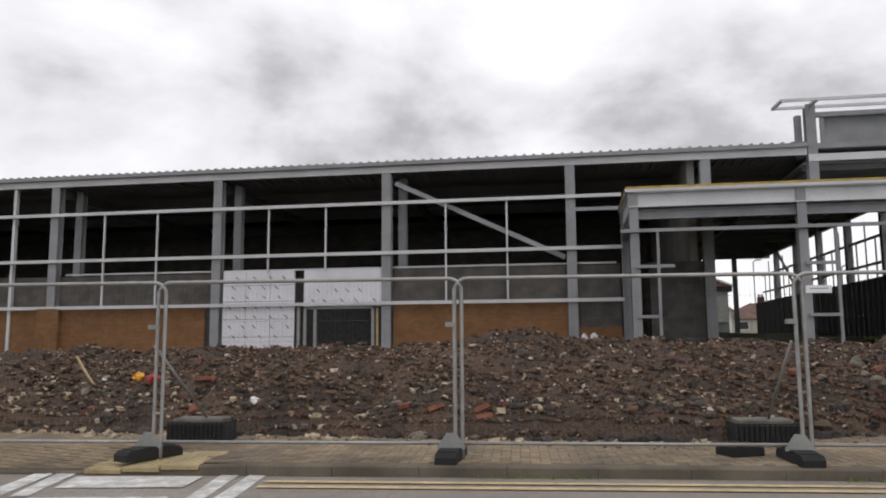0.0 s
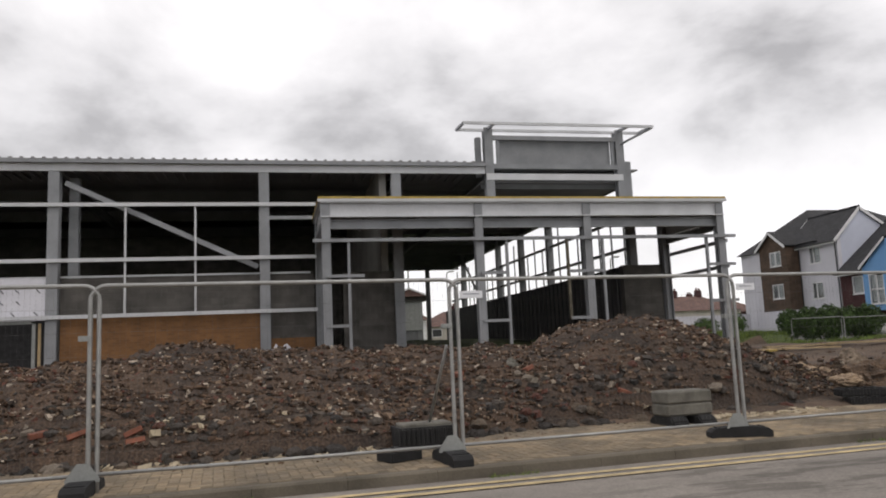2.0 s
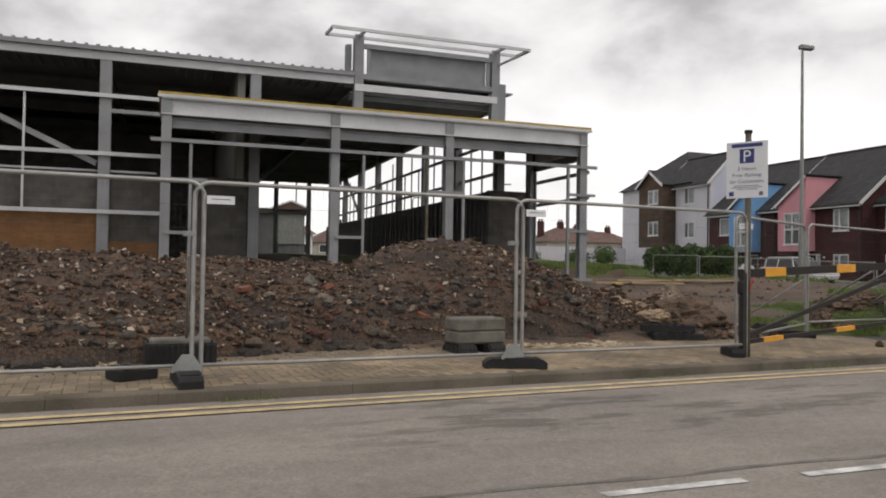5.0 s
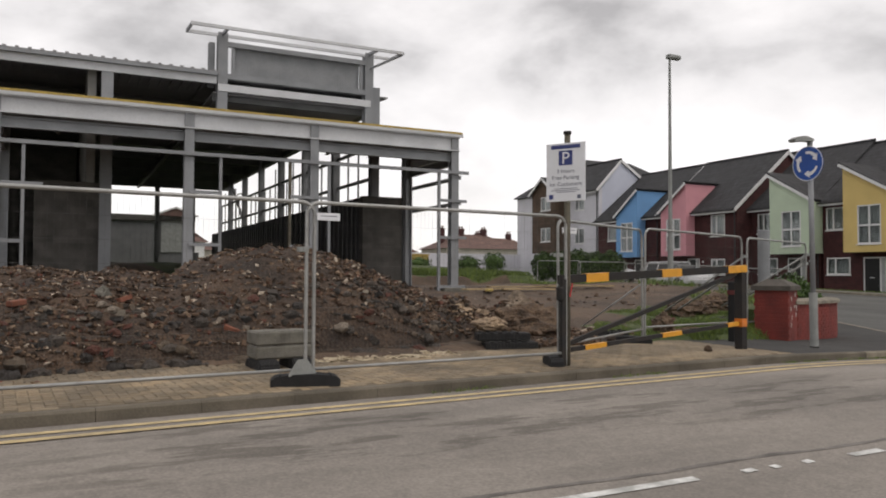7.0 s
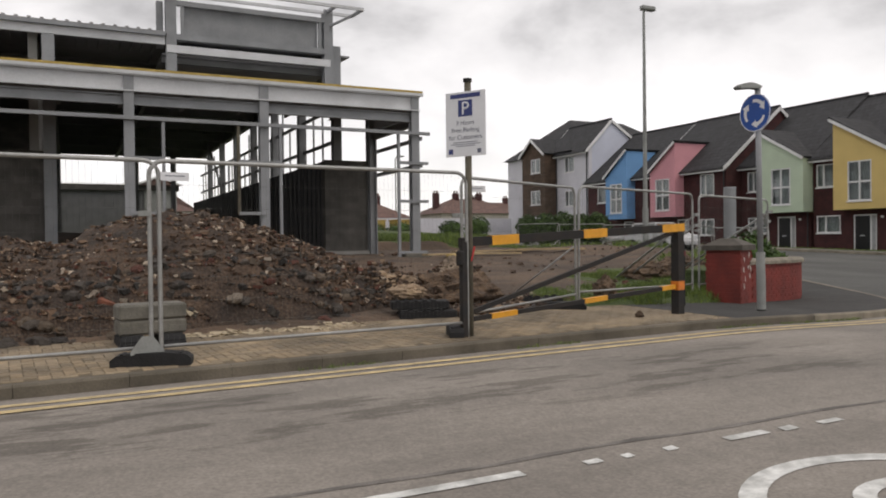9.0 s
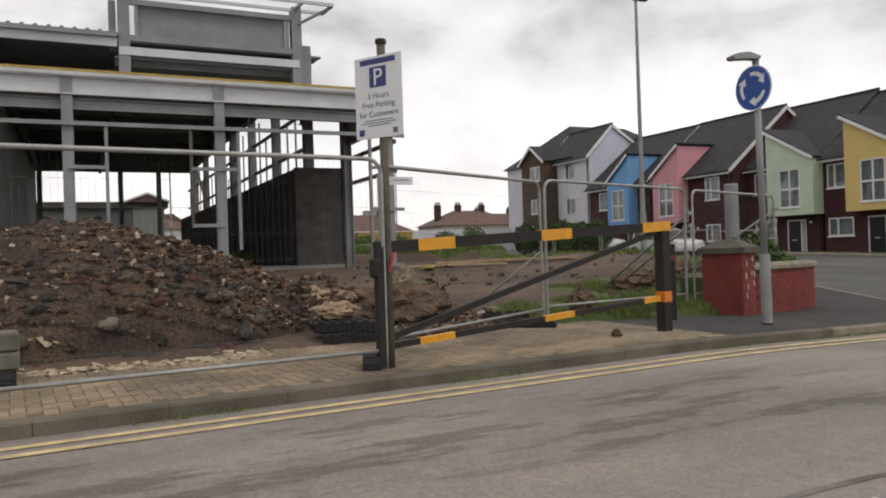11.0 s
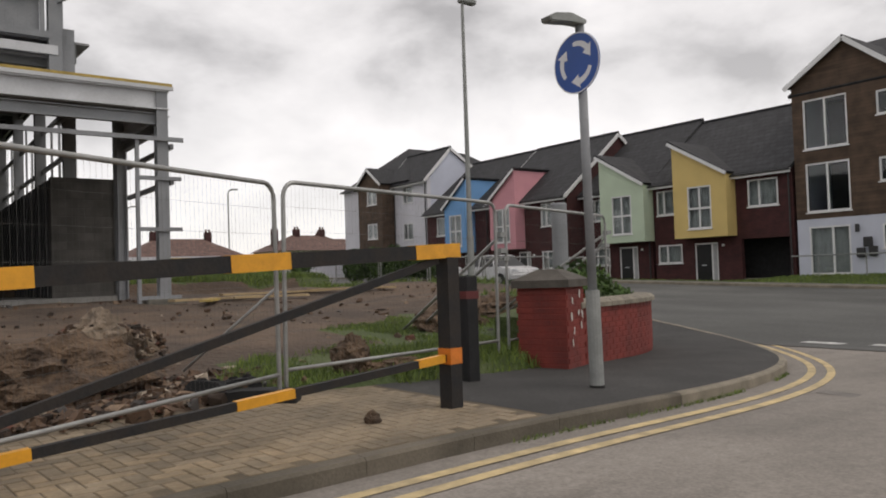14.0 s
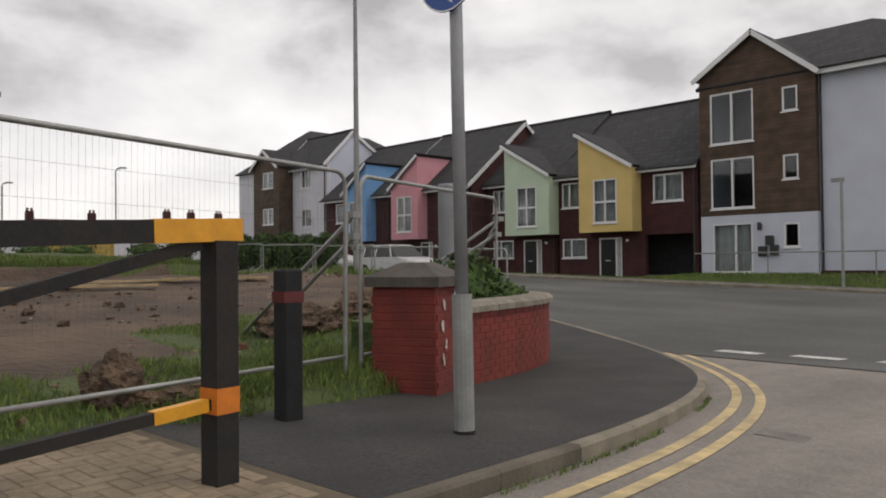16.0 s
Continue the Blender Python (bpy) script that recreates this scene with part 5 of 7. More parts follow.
def door_x(parent, x, y0, y1, z0, z1, side=True):
    bm = bmesh.new()
    f = 0.08
    box(bm, x - 0.02, x + 0.06, y0, y0 + f, z0, z1); box(bm, x - 0.02, x + 0.06, y1 - f, y1, z0, z1); box(bm, x - 0.02, x + 0.06, y0 + f, y1 - f, z1 - f, z1)
    if side:
        box(bm, x - 0.02, x + 0.06, y0 + 0.32, y0 + 0.40, z0, z1 - f)
    d = part("door", bm, M_WHITE, parent, "black front door in a white frame")
    part("leaf", boxed(x + 0.0, x + 0.05, y0 + (0.40 if side else f), y1 - f, z0 + 0.02, z1 - f), M_BDOOR, d, "black door leaf")
    if side:
        part("side_light", boxed(x + 0.0, x + 0.03, y0 + f, y0 + 0.32, z0 + 0.05, z1 - f), M_CURT, d, "obscured glass side light")
    part("letter_plate", boxed(x - 0.012, x, (y0 + y1) / 2 + 0.05, (y0 + y1) / 2 + 0.33, z0 + 0.9, z0 + 0.96), M_STEELL, d, "metal letter plate")
    return d


def gable_roof(parent, xf, xr, xb, y0, y1, ze, zr, over=0.35, t=0.14, mat=None, barge=True):
    """A ridge along y between y0 and y1, eaves at xf and xb."""
    kf = (zr - ze) / (xr - xf)
    kb = (zr - ze) / (xb - xr)
    a, b = y0 - 0.12, y1 + 0.12
    bm = bmesh.new()
    slab(bm, [(xf - over, a, ze - kf * over + t), (xf - over, b, ze - kf * over + t), (xr, b, zr + t), (xr, a, zr + t)], t)
    slab(bm, [(xb + over, a, ze - kb * over + t), (xb + over, b, ze - kb * over + t), (xr + 0.002, b, zr + t), (xr + 0.002, a, zr + t)], t)
    r = part("roof", bm, mat or M_ROOF, parent, "dark grey tiled roof")
    bm = bmesh.new()
    box(bm, xf - over - 0.03, xf - over + 0.0, a, b, ze - kf * over - 0.12, ze - kf * over + 0.08)
    part("fascia", bm, M_WHITE, r, "white fascia board")
    bm = tube(bmesh.new(), [(xf - over - 0.09, a, ze - kf * over + 0.04), (xf - over - 0.09, b, ze - kf * over + 0.04)], 0.055, 8)
    part("gutter", bm, M_PIPE, r, "dark gutter")
    part("ridge_tile", tube(bmesh.new(), [(xr, a, zr + t + 0.02), (xr, b, zr + t + 0.02)], 0.09, 8), mat or M_ROOF, r)
    if barge:
        for yy in ((a - 0.015, b + 0.015) if y0 < 40 or y0 > 48 else ()):
            bm = bmesh.new()
            bar(bm, (xf - over, yy, ze - kf * over + 0.02), (xr, yy, zr + 0.02), 0.03, 0.22)
            bar(bm, (xb + over, yy, ze - kb * over + 0.02), (xr, yy, zr + 0.02), 0.03, 0.22)
            part("bargeboard", bm, M_WHITE, r, "white bargeboard")
    return r


def gable_end(parent, xf, xr, xb, y0, y1, z0, ze, zr, mat, name="side_wall"):
    bm = bmesh.new()
    prism(bm, [(xf, z0), (xb, z0), (xb, ze), (xr, zr), (xf, ze)], "y", y0, y1)
    return part(name, bm, mat, parent)


def terrace_house(label, xf, y0, y1, z0, ridge, zr, bay, bay_mat, bay_high_north, windows, door, extra_holes=(), depth=10.0):
    ze = 5.8
    h = thing("terraced_house", label, "house", group="coloured terrace houses")
    xb = xf + depth
    by0, by1 = bay
    bx = xf - 0.8
    holes = [(w[0], w[1], w[2], w[3]) for w in windows] + [(door[0], door[1], z0, door[2])] + list(extra_holes) + [(by0 + 0.2, by1 - 0.2, 2.75, 5.5)]
    bm = bmesh.new()
    wall_x(bm, xf, xf + 0.25, (y0, y1), (z0 - 0.6, ze), holes)
    part("front_wall", bm, M_REDBR, h, "dark red brick front wall")
    part("rear_wall", boxed(xb - 0.25, xb, y0, y1, z0 - 0.6, ze), M_REDBR, h)
    gable_end(h, xf + 0.25, ridge, xb - 0.25, y0, y0 + 0.2, z0 - 0.6, ze, zr - 0.05, M_REDBX)
    gable_end(h, xf + 0.25, ridge, xb - 0.25, y1 - 0.2, y1, z0 - 0.6, ze, zr - 0.05, M_REDBX)
    # floor and room back coloured dark to imitate the shade behind the windows
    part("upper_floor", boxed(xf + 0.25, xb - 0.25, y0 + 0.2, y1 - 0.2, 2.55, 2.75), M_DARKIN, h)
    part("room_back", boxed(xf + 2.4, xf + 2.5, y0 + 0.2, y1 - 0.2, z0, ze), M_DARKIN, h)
    gable_roof(h, xf, ridge, xb, y0, y1, ze, zr, barge=(xf < 43))
    for w in windows:
        window_x(h, xf + 0.02, *w[:4], bars=w[4] if len(w) > 4 else (0.62,))
    door_x(h, xf + 0.06, door[0], door[1], z0 + 0.02, door[2], door[1] - door[0] > 1.1)
    # the coloured bay with its sloping top
    lo, hi = 5.72, 7.62
    zl, zn = (lo, hi) if bay_high_north else (hi, lo)
    wy0, wy1 = (by0 + by1) / 2 - 0.68, (by0 + by1) / 2 + 0.68
    b = part("bay", bmesh.new(), bay_mat, h, "projecting rendered bay with a sloping top")
    bm = bmesh.new()
    wall_x(bm, bx, bx + 0.2, (by0, by1), (2.68, lo), [(wy0, wy1, 3.12, 5.25)])
    prism(bm, [(by0, lo), (by1, lo)] + ([(by1, hi)] if bay_high_north else [(by0, hi)]), "x", bx, bx + 0.2)
    for ya, yb, zt in ((by0, by0 + 0.18, zl), (by1 - 0.18, by1, zn)):
        box(bm, bx + 0.2, xf + (0.02 if zt < 6 else 2.6), ya, yb, 2.68, zt - 0.02)
    box(bm, bx + 0.2, xf, by0 + 0.18, by1 - 0.18, 2.68, 2.8)
    b.data = finish("bay", bm, bay_mat)
    window_x(b, bx + 0.03, wy0, wy1, 3.12, 5.25, bars=(0.5,), transom=0.48, name="bay_window")
    bm = bmesh.new()
    slab(bm, [(bx - 0.18, by0 - 0.12, zl + (0.1 if bay_high_north else 0.16)), (bx - 0.18, by1 + 0.12, zn + (0.16 if bay_high_north else 0.1)),
              (xf + 3.6, by1 + 0.12, zn + (0.16 if bay_high_north else 0.1)), (xf + 3.6, by0 - 0.12, zl + (0.1 if bay_high_north else 0.16))], 0.1)
    br = part("bay_roof", bm, M_ROOFX, b, "dark tiled sloping roof of the bay")
    bm = bmesh.new()
    bar(bm, (bx - 0.2, by0 - 0.14, zl - 0.02), (bx - 0.2, by1 + 0.14, zn - 0.02), 0.03, 0.16)
    part("bay_bargeboard", bm, M_WHITE, b, "white bargeboard")
    part("down_pipe", tube(bmesh.new(), [(xf - 0.06, y0 + 0.15, z0), (xf - 0.06, y0 + 0.15, 5.5)], 0.04, 8), M_PIPE, h)
    part("wall_lamp", boxed(xf - 0.12, xf, door[0] - 0.4, door[0] - 0.28, 2.2, 2.32, bevel=0.02), M_WHITE, h)
    return h


XS, XN = 44.0, 42.7
terrace_house("terraced house with a yellow rendered bay and covered archway", XS, 23.2, 31.0, 0.33, 49.0, 9.45, (26.1, 29.15), M_YELR, True,
              [(23.9, 25.45, 4.02, 5.32), (29.6, 30.8, 4.02, 5.32), (29.3, 30.8, 1.44, 2.42)], (27.2, 28.55, 2.42), extra_holes=[(23.45, 25.9, 0.33, 2.5)])
terrace_house("terraced house with a mint green rendered bay", XS, 31.2, 38.0, 0.35, 49.0, 9.65, (31.05, 34.1), M_MINT, True,
              [(34.5, 35.7, 4.05, 5.3), (34.2, 35.7, 1.46, 2.46), (36.3, 37.5, 4.05, 5.3)], (32.2, 33.5, 2.45))
terrace_house("terraced house with a pink rendered bay", XN, 36.2, 43.2, 0.5, 47.4, 9.6, (39.85, 42.26), M_PINK, False,
              [(37.2, 38.4, 3.95, 5.35), (37.2, 38.4, 1.4, 2.45), (42.55, 43.05, 3.95, 5.35, ())], (39.4, 40.5, 2.5))
terrace_house("terraced house with a sky blue rendered bay", XN, 43.3, 50.3, 0.55, 47.4, 9.55, (44.75, 47.1), M_SKYB, False,
              [(48.0, 49.1, 4.0, 5.3, ())], (45.0, 46.0, 2.5))
# archway passage lining, the passage shade put into its dark colour
arch = single("archway_wall", boxed(47.0, 47.2, 23.4, 26.0, 0.3, 2.6), M_DARKIN, "back wall of the covered archway with shade in its colour", "wall", kind="structure")


def apartment(label, xf, ym, y0, y1, brown, z0, ze, zr, body_mat, gable_z, ridge_x, xb, left, small, flipped, lift=0.0):
    h = thing("apartment_block", label, "apartment block", group="three storey apartment blocks")
    b0, b1 = brown
    bxf = xf - (0.35 if not flipped else 1.2)
    # main body
    body_holes = [(w[0], w[1], w[2], w[3]) for w in left]
    for a, b in ((y0, b0), (b1, y1)):
        if b - a > 0.05:
            bm = bmesh.new()
            wall_x(bm, xf, xf + 0.3, (a, b), (z0 - 0.8, ze), [q for q in body_holes if a < q[0] < b])
            part("front_wall", bm, body_mat, h, "pale rendered front wall")
    part("rear_wall", boxed(xb - 0.3, xb, y0, y1, z0 - 0.8, ze), body_mat, h)
    gable_end(h, xf + 0.3, ridge_x, xb - 0.3, y0, y0 + 0.25, z0 - 0.8, ze, zr - 0.06 if flipped else ze + 0.01, M_LBLUE if flipped else body_mat)
    gable_end(h, xf + 0.3, ridge_x, xb - 0.3, y1 - 0.25, y1, z0 - 0.8, ze, ze + 0.01 if flipped else zr - 0.06, body_mat)
    # slabs and room back carry the indoor shade as dark colour
    for z in (z0 + 2.6, z0 + 5.35):
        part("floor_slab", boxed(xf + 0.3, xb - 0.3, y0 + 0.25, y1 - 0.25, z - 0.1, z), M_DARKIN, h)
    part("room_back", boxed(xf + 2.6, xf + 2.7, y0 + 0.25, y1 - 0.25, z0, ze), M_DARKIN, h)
    # gabled brown bay
    bm = bmesh.new()
    holes = [(w[0], w[1], w[2], w[3]) for w in small]
    wall_x(bm, bxf, bxf + 0.3, (b0, b1), (3.2, ze), [q for q in holes if q[2] > 3.0])
    apex = (b0 + b1) / 2
    prism(bm, [(b0, ze), (b1, ze)] + ([(b1, ze + lift)] if lift else []) + [(apex, gable_z)], "x", bxf, bxf + 0.3)
    bmesh.ops.remove_doubles(bm, verts=bm.verts[:], dist=0.0005)
    part("brown_bay", bm, M_BROWN, h, "brown board clad gabled bay")
    part("bay_cheek", boxed(bxf + 0.3, xf + 0.3, b0, b0 + 0.25, 3.2, ze), M_BROWNX, h, "brown board clad side of the bay")
    part("bay_cheek", boxed(bxf + 0.3, xf + 0.3, b1 - 0.25, b1, 3.2, ze), M_BROWNX, h, "brown board clad side of the bay")
    bm = bmesh.new()
    wall_x(bm, bxf + 0.01, bxf + 0.3, (b0, b1), (z0 - 0.8, 3.2), [q for q in holes if q[2] <= 3.0])
    part("ground_wall", bm, body_mat, h, "pale rendered ground floor wall")
    part("ground_return", boxed(bxf + 0.3, xf + 0.3, b0, b0 + 0.25, z0 - 0.8, 3.2), body_mat, h)
    part("ground_return", boxed(bxf + 0.3, xf + 0.3, b1 - 0.25, b1, z0 - 0.8, 3.2), body_mat, h)
    part("brick_plinth", boxed(xf - 0.03, xf, y0, b0, z0 - 0.5, z0 + 0.18), M_REDBR, h, "red brick plinth")
    for w in left:
        window_x(h, xf + 0.03, *w[:4], bars=(0.62,))
    for w in small:
        window_x(h, bxf + 0.03, *w[:4], bars=w[4] if len(w) > 4 else (), curtain=w[5] if len(w) > 5 else False)
    # roofs
    if flipped:
        gable_roof(h, xf, ridge_x, xb, y0, y0 + 5.5, ze, zr)
        # hipped main roof behind the gable, over a deeper rear wing
        part("rear_wing", boxed(xb, 56.0, y0 + 2.2, y1, z0 - 0.8, ze), body_mat, h)
        a0, a1, c0, c1, rz_ = xf - 0.35, 56.4, y0 + 1.9, y1 + 0.3, zr + 1.2
        bm = bmesh.new()
        V = [bm.verts.new(p) for p in ((a0, c0, ze), (a1, c0, ze), (a1, c1, ze), (a0, c1, ze), (a0 + 3.8, (c0 + c1) / 2, rz_), (a1 - 4.1, (c0 + c1) / 2, rz_))]
        for q in ((0, 1, 5, 4), (1, 2, 5), (2, 3, 4, 5), (3, 0, 4), (3, 2, 1, 0)):
            bm.faces.new([V[k] for k in q])
        part("main_roof", bm, M_ROOF, h, "dark grey tiled hipped roof")
    else:
        t = 0.14
        hip = y0 + 5.8
        bm = bmesh.new()
        o = 0.4
        slab(bm, [(xf - o, y0 - o, ze), (xf - o, y1 + 0.1, ze), (ridge_x, y1 + 0.1, zr), (ridge_x, hip, zr)], t)
        slab(bm, [(xb + o, y1 + 0.1, ze), (xb + o, y0 - o, ze), (ridge_x + 0.003, hip, zr), (ridge_x + 0.003, y1 + 0.1, zr)], t)
        v = [bm.verts.new(p) for p in ((xf - o, y0 - o, ze), (xb + o, y0 - o, ze), (ridge_x, hip, zr))]
        bm.faces.new(v)
        r = part("roof", bm, M_ROOF, h, "dark grey tiled hipped roof")
        part("fascia", boxed(xf - o - 0.03, xf - o, y0 - o, b0 - 0.1, ze - 0.26, ze - 0.02), M_WHITE, r, "white fascia board")
        part("gutter", tube(bmesh.new(), [(xf - o - 0.1, y0 - o, ze - 0.02), (xf - o - 0.1, b0 - 0.1, ze - 0.02)], 0.06, 8), M_PIPE, r)
    bm = bmesh.new()
    k = (gable_z - ze) / (apex - b0)
    xr2 = xf + (ridge_x - xf) * min(1.0, (gable_z - ze) / (zr - ze) + 0.1)
    o = 0.22
    kl = (gable_z - ze - lift) / (apex - b0)
    slab(bm, [(bxf - 0.25, b0 - o, ze - k * o + 0.13), (bxf - 0.25, apex, gable_z + 0.13), (xr2, apex, gable_z + 0.13), (xr2, b0 - o, ze - k * o + 0.13)], 0.12)
    slab(bm, [(bxf - 0.25, b1 + o, ze + lift - kl * o + 0.13), (bxf - 0.25, apex, gable_z + 0.13), (xr2, apex, gable_z + 0.13), (xr2, b1 + o, ze + lift - kl * o + 0.13)], 0.12)
    r = part("bay_roof", bm, M_ROOFX, h, "dark tiled roof of the bay")
    bm = bmesh.new()
    part("bargeboard", bar(bmesh.new(), (bxf - 0.27, b0 - o, ze - k * o - 0.02), (bxf - 0.27, apex, gable_z - 0.02), 0.04, 0.2), M_WHITE, r, "white bargeboard")
    part("bargeboard", bar(bmesh.new(), (bxf - 0.27, b1 + o, ze + lift - kl * o - 0.02), (bxf - 0.27, apex, gable_z - 0.02), 0.04, 0.2), M_WHITE, r, "white bargeboard")
    for yy, xx in ((b0 - 0.1, xf), (y0 + 0.2, xf)):
        part("down_pipe", tube(bmesh.new(), [(xx - 0.07, yy, z0), (xx - 0.07, yy, ze - 0.1)], 0.045, 8), M_PIPE, h)
    return h


near_block = apartment("pale blue three-storey apartment block with a brown gabled bay", 44.35, 0, 11.6, 23.1, (18.05, 23.05), 0.62, 8.95, 11.9, M_PALEB, 10.98, 49.0, 54.5,
                       [(13.5, 15.05, z, z + 1.35) for z in (7.05, 4.3, 1.55)],
                       [(20.6, 22.55, 6.35, 8.6, (0.5,)), (20.6, 22.55, 3.5, 5.7, (0.5,)), (20.7, 22.5, 0.7, 2.85, (0.42,), True)]
                       + [(18.75, 19.38, z, z + 1.02) for z in (7.4, 4.58, 1.76)], False, 0.42)
for y, z in ((19.75, 1.45), (19.95, 1.85), (20.25, 1.4)):
    part("meter_box", boxed(43.82, 43.99, y - 0.17, y + 0.17, z, z + 0.42, bevel=0.03), M_PIPE, near_block, "black meter box")
part("wall_lamp", boxed(43.85, 43.99, 20.3, 20.45, 2.5, 2.85, bevel=0.03), M_PIPE, near_block, "black wall lamp")
far_block = apartment("lilac three-storey apartment block with a brown gabled bay", 42.9, 0, 50.45, 62.8, (54.9, 58.4), 0.9, 8.5, 10.72, M_LILAC, 9.75, 45.1, 48.6,
                      [(52.4, 53.7, z, z + 1.3) for z in (6.76, 3.95)],
                      [(55.6, 57.05, z, z + 1.2, (0.5,), True) for z in (6.9, 4.2)], True)

# handrail and lamp post in front of the near block
rail = thing("handrail", "galvanised handrail in front of the apartment block", "handrail", (0, 0, 0))
for y in (15.6, 17.6, 19.6, 21.6):
    part("rail_post", tube(bmesh.new(), [(42.9, y, 0.4), (42.9, y, 1.55)], 0.03, 8), M_GALVD, rail)
part("top_rail", tube(bmesh.new(), [(42.9, 14.9, 1.25), (42.9, 14.7, 1.4), (42.9, 15.0, 1.55), (42.9, 22.8, 1.55)], 0.03, 8), M_GALVD, rail)
pole = thing("street_post", "slim grey post with a small sign plate", "post", (40.4, 15.9, 0.2))
part("pole", tube(bmesh.new(), [(0, 0, 0), (0, 0, 3.9)], 0.05, 10), M_GALVD, pole)
part("sign_plate", boxed(-0.02, 0.02, -0.1, 0.35, 3.75, 3.9), M_GALVD, pole)
# low wooden step at the archway
step = single("timber_step", boxed(43.2, 43.7, 24.2, 25.4, 0.3, 0.6, bevel=0.02), M_POST, "weathered low timber planter by the archway", "planter")


# ---- far houses, boundary wall and shed behind the site ----
def bungalow(x0, x1, y0, y1, z0, ze, zr, wall_mat, roof_mat, stacks, label, gable=False):
    h = thing("far_house", label, "house", (0, 0, 0), group="distant houses")
    part("wall_body", boxed(x0, x1, y0, y1, z0, ze), wall_mat, h)
    ym = (y0 + y1) / 2
    bm = bmesh.new()
    i = 0.0 if gable else (y1 - y0) * 0.45
    a, b, c, d = (x0 - 0.4, y0 - 0.4, ze), (x1 + 0.4, y0 - 0.4, ze), (x1 + 0.4, y1 + 0.4, ze), (x0 - 0.4, y1 + 0.4, ze)
    e, f = (x0 + i, ym, zr), (x1 - i, ym, zr)
    V = [bm.verts.new(p) for p in (a, b, c, d, e, f)]
    for q in ((0, 1, 5, 4), (2, 3, 4, 5), (1, 2, 5), (3, 0, 4), (0, 3, 2, 1)):
        bm.faces.new([V[k] for k in q])
    part("roof", bm, roof_mat, h, "red-brown tiled roof" if roof_mat is M_REDROOF else "tiled roof")
    for sx in stacks:
        ch = part("chimney", boxed(sx - 0.36, sx + 0.36, ym - 0.4, ym + 0.4, ze, zr + 0.8), M_REDBX, h, "brick chimney stack")
        for k in (-0.2, 0.2):
            part("chimney_pot", tube(bmesh.new(), [(sx + k, ym, zr + 0.8), (sx + k, ym, zr + 1.15)], 0.13, 8), M_REDROOF, ch)
    n = max(2, int((x1 - x0) / 3.2))
    for k in range(n):
        wx = x0 + (x1 - x0) * (k + 0.5) / n
        w = part("window", boxed(wx - 0.7, wx + 0.7, y0 - 0.05, y0 + 0.02, z0 + 1.0, min(ze - 0.3, z0 + 2.2)), M_WHITE, h, "white framed window")
        part("pane", boxed(wx - 0.6, wx + 0.6, y0 - 0.06, y0 - 0.052, z0 + 1.1, min(ze - 0.4, z0 + 2.1)), M_PIPE, w)
    return h


bungalow(33, 46, 93, 101, 1.5, 4.2, 6.5, M_CREAM, M_REDROOF, (36.5, 43), "distant cream house with red-brown roof and chimneys")
bungalow(20, 31, 100, 108, 1.8, 4.2, 6.3, M_CREAM, M_REDROOF, (25,), "distant cream house with red-brown roof and chimneys")
bungalow(50.6, 62.4, 93, 101, 1.8, 4.85, 7.0, M_CREAM, M_REDROOF, (51.8, 54.9, 58.6), "distant long cream house with red-brown roof and three chimneys")
bungalow(13.5, 18.5, 90, 98, 1.5, 4.8, 6.7, M_WHITE, M_REDROOF, (15,), "distant white house with a brown roof")
bungalow(-2, 10, 112, 120, 1.8, 4.6, 6.9, M_CREAM, M_REDROOF, (2, 7), "distant cream house with red-brown roof and chimneys")
bungalow(-6, 3, 105, 113, 1.8, 5.0, 7.4, M_WHITE, M_REDROOF, (-4, 1), "distant white house with red-brown roof")
bungalow(63, 76, 108, 116, 1.8, 5.0, 7.4, M_REDBX, M_REDROOF, (66, 72), "distant red brick house with chimneys")
outb = thing("outbuilding", "low dark flat-roofed outbuilding with a small gable", "building", (0, 0, 0))
part("wall_body", boxed(2.5, 13.5, 66, 74, 1.5, 5.5), M_STEELD, outb)
for k in range(27):
    part("wall_rib", boxed(2.55 + 0.4 * k, 2.63 + 0.4 * k, 65.94, 66.0, 1.5, 5.5), M_STEELD, outb)
part("flat_roof", boxed(2.2, 13.8, 65.7, 74.2, 5.5, 5.95), M_BLOCK, outb)
bm = bmesh.new()
prism(bm, [(10.6, 5.9), (13.9, 5.9), (12.25, 6.55)], "y", 65.4, 72)
part("gable", bm, M_REDROOF, outb)
bm = bmesh.new()
bar(bm, (10.5, 65.35, 5.9), (12.25, 65.35, 6.6), 0.06, 0.14); bar(bm, (14.0, 65.35, 5.9), (12.25, 65.35, 6.6), 0.06, 0.14)
part("bargeboard", bm, M_WHITE, outb)
part("grey_panel", boxed(11.2, 13.4, 65.86, 65.93, 3.0, 5.5), M_GALVD, outb)
bw = single("boundary_wall", boxed(15.5, 42.4, 61.5, 61.7, 1.2, 3.2), M_LILAC, "long pale rendered boundary wall", "wall", kind="structure")
for x, y, hh in ((45.1, 95.4, 11), (37, 110, 10), (16.5, 90, 10), (28, 120, 12)):
    t = thing("far_street_lamp", "distant slim grey street lamp", "street lamp", (x, y, 1.5), group="distant street lamps")
    part("column", tube(bmesh.new(), [(0, 0, 0), (0, 0, hh - 0.4), (0.15, -0.1, hh - 0.1), (0.5, -0.3, hh)], 0.09, 8), M_GALVD, t)
    part("lantern", boxed(0.3, 1.1, -0.5, -0.15, hh - 0.08, hh + 0.1, bevel=0.03), M_GALVD, t)


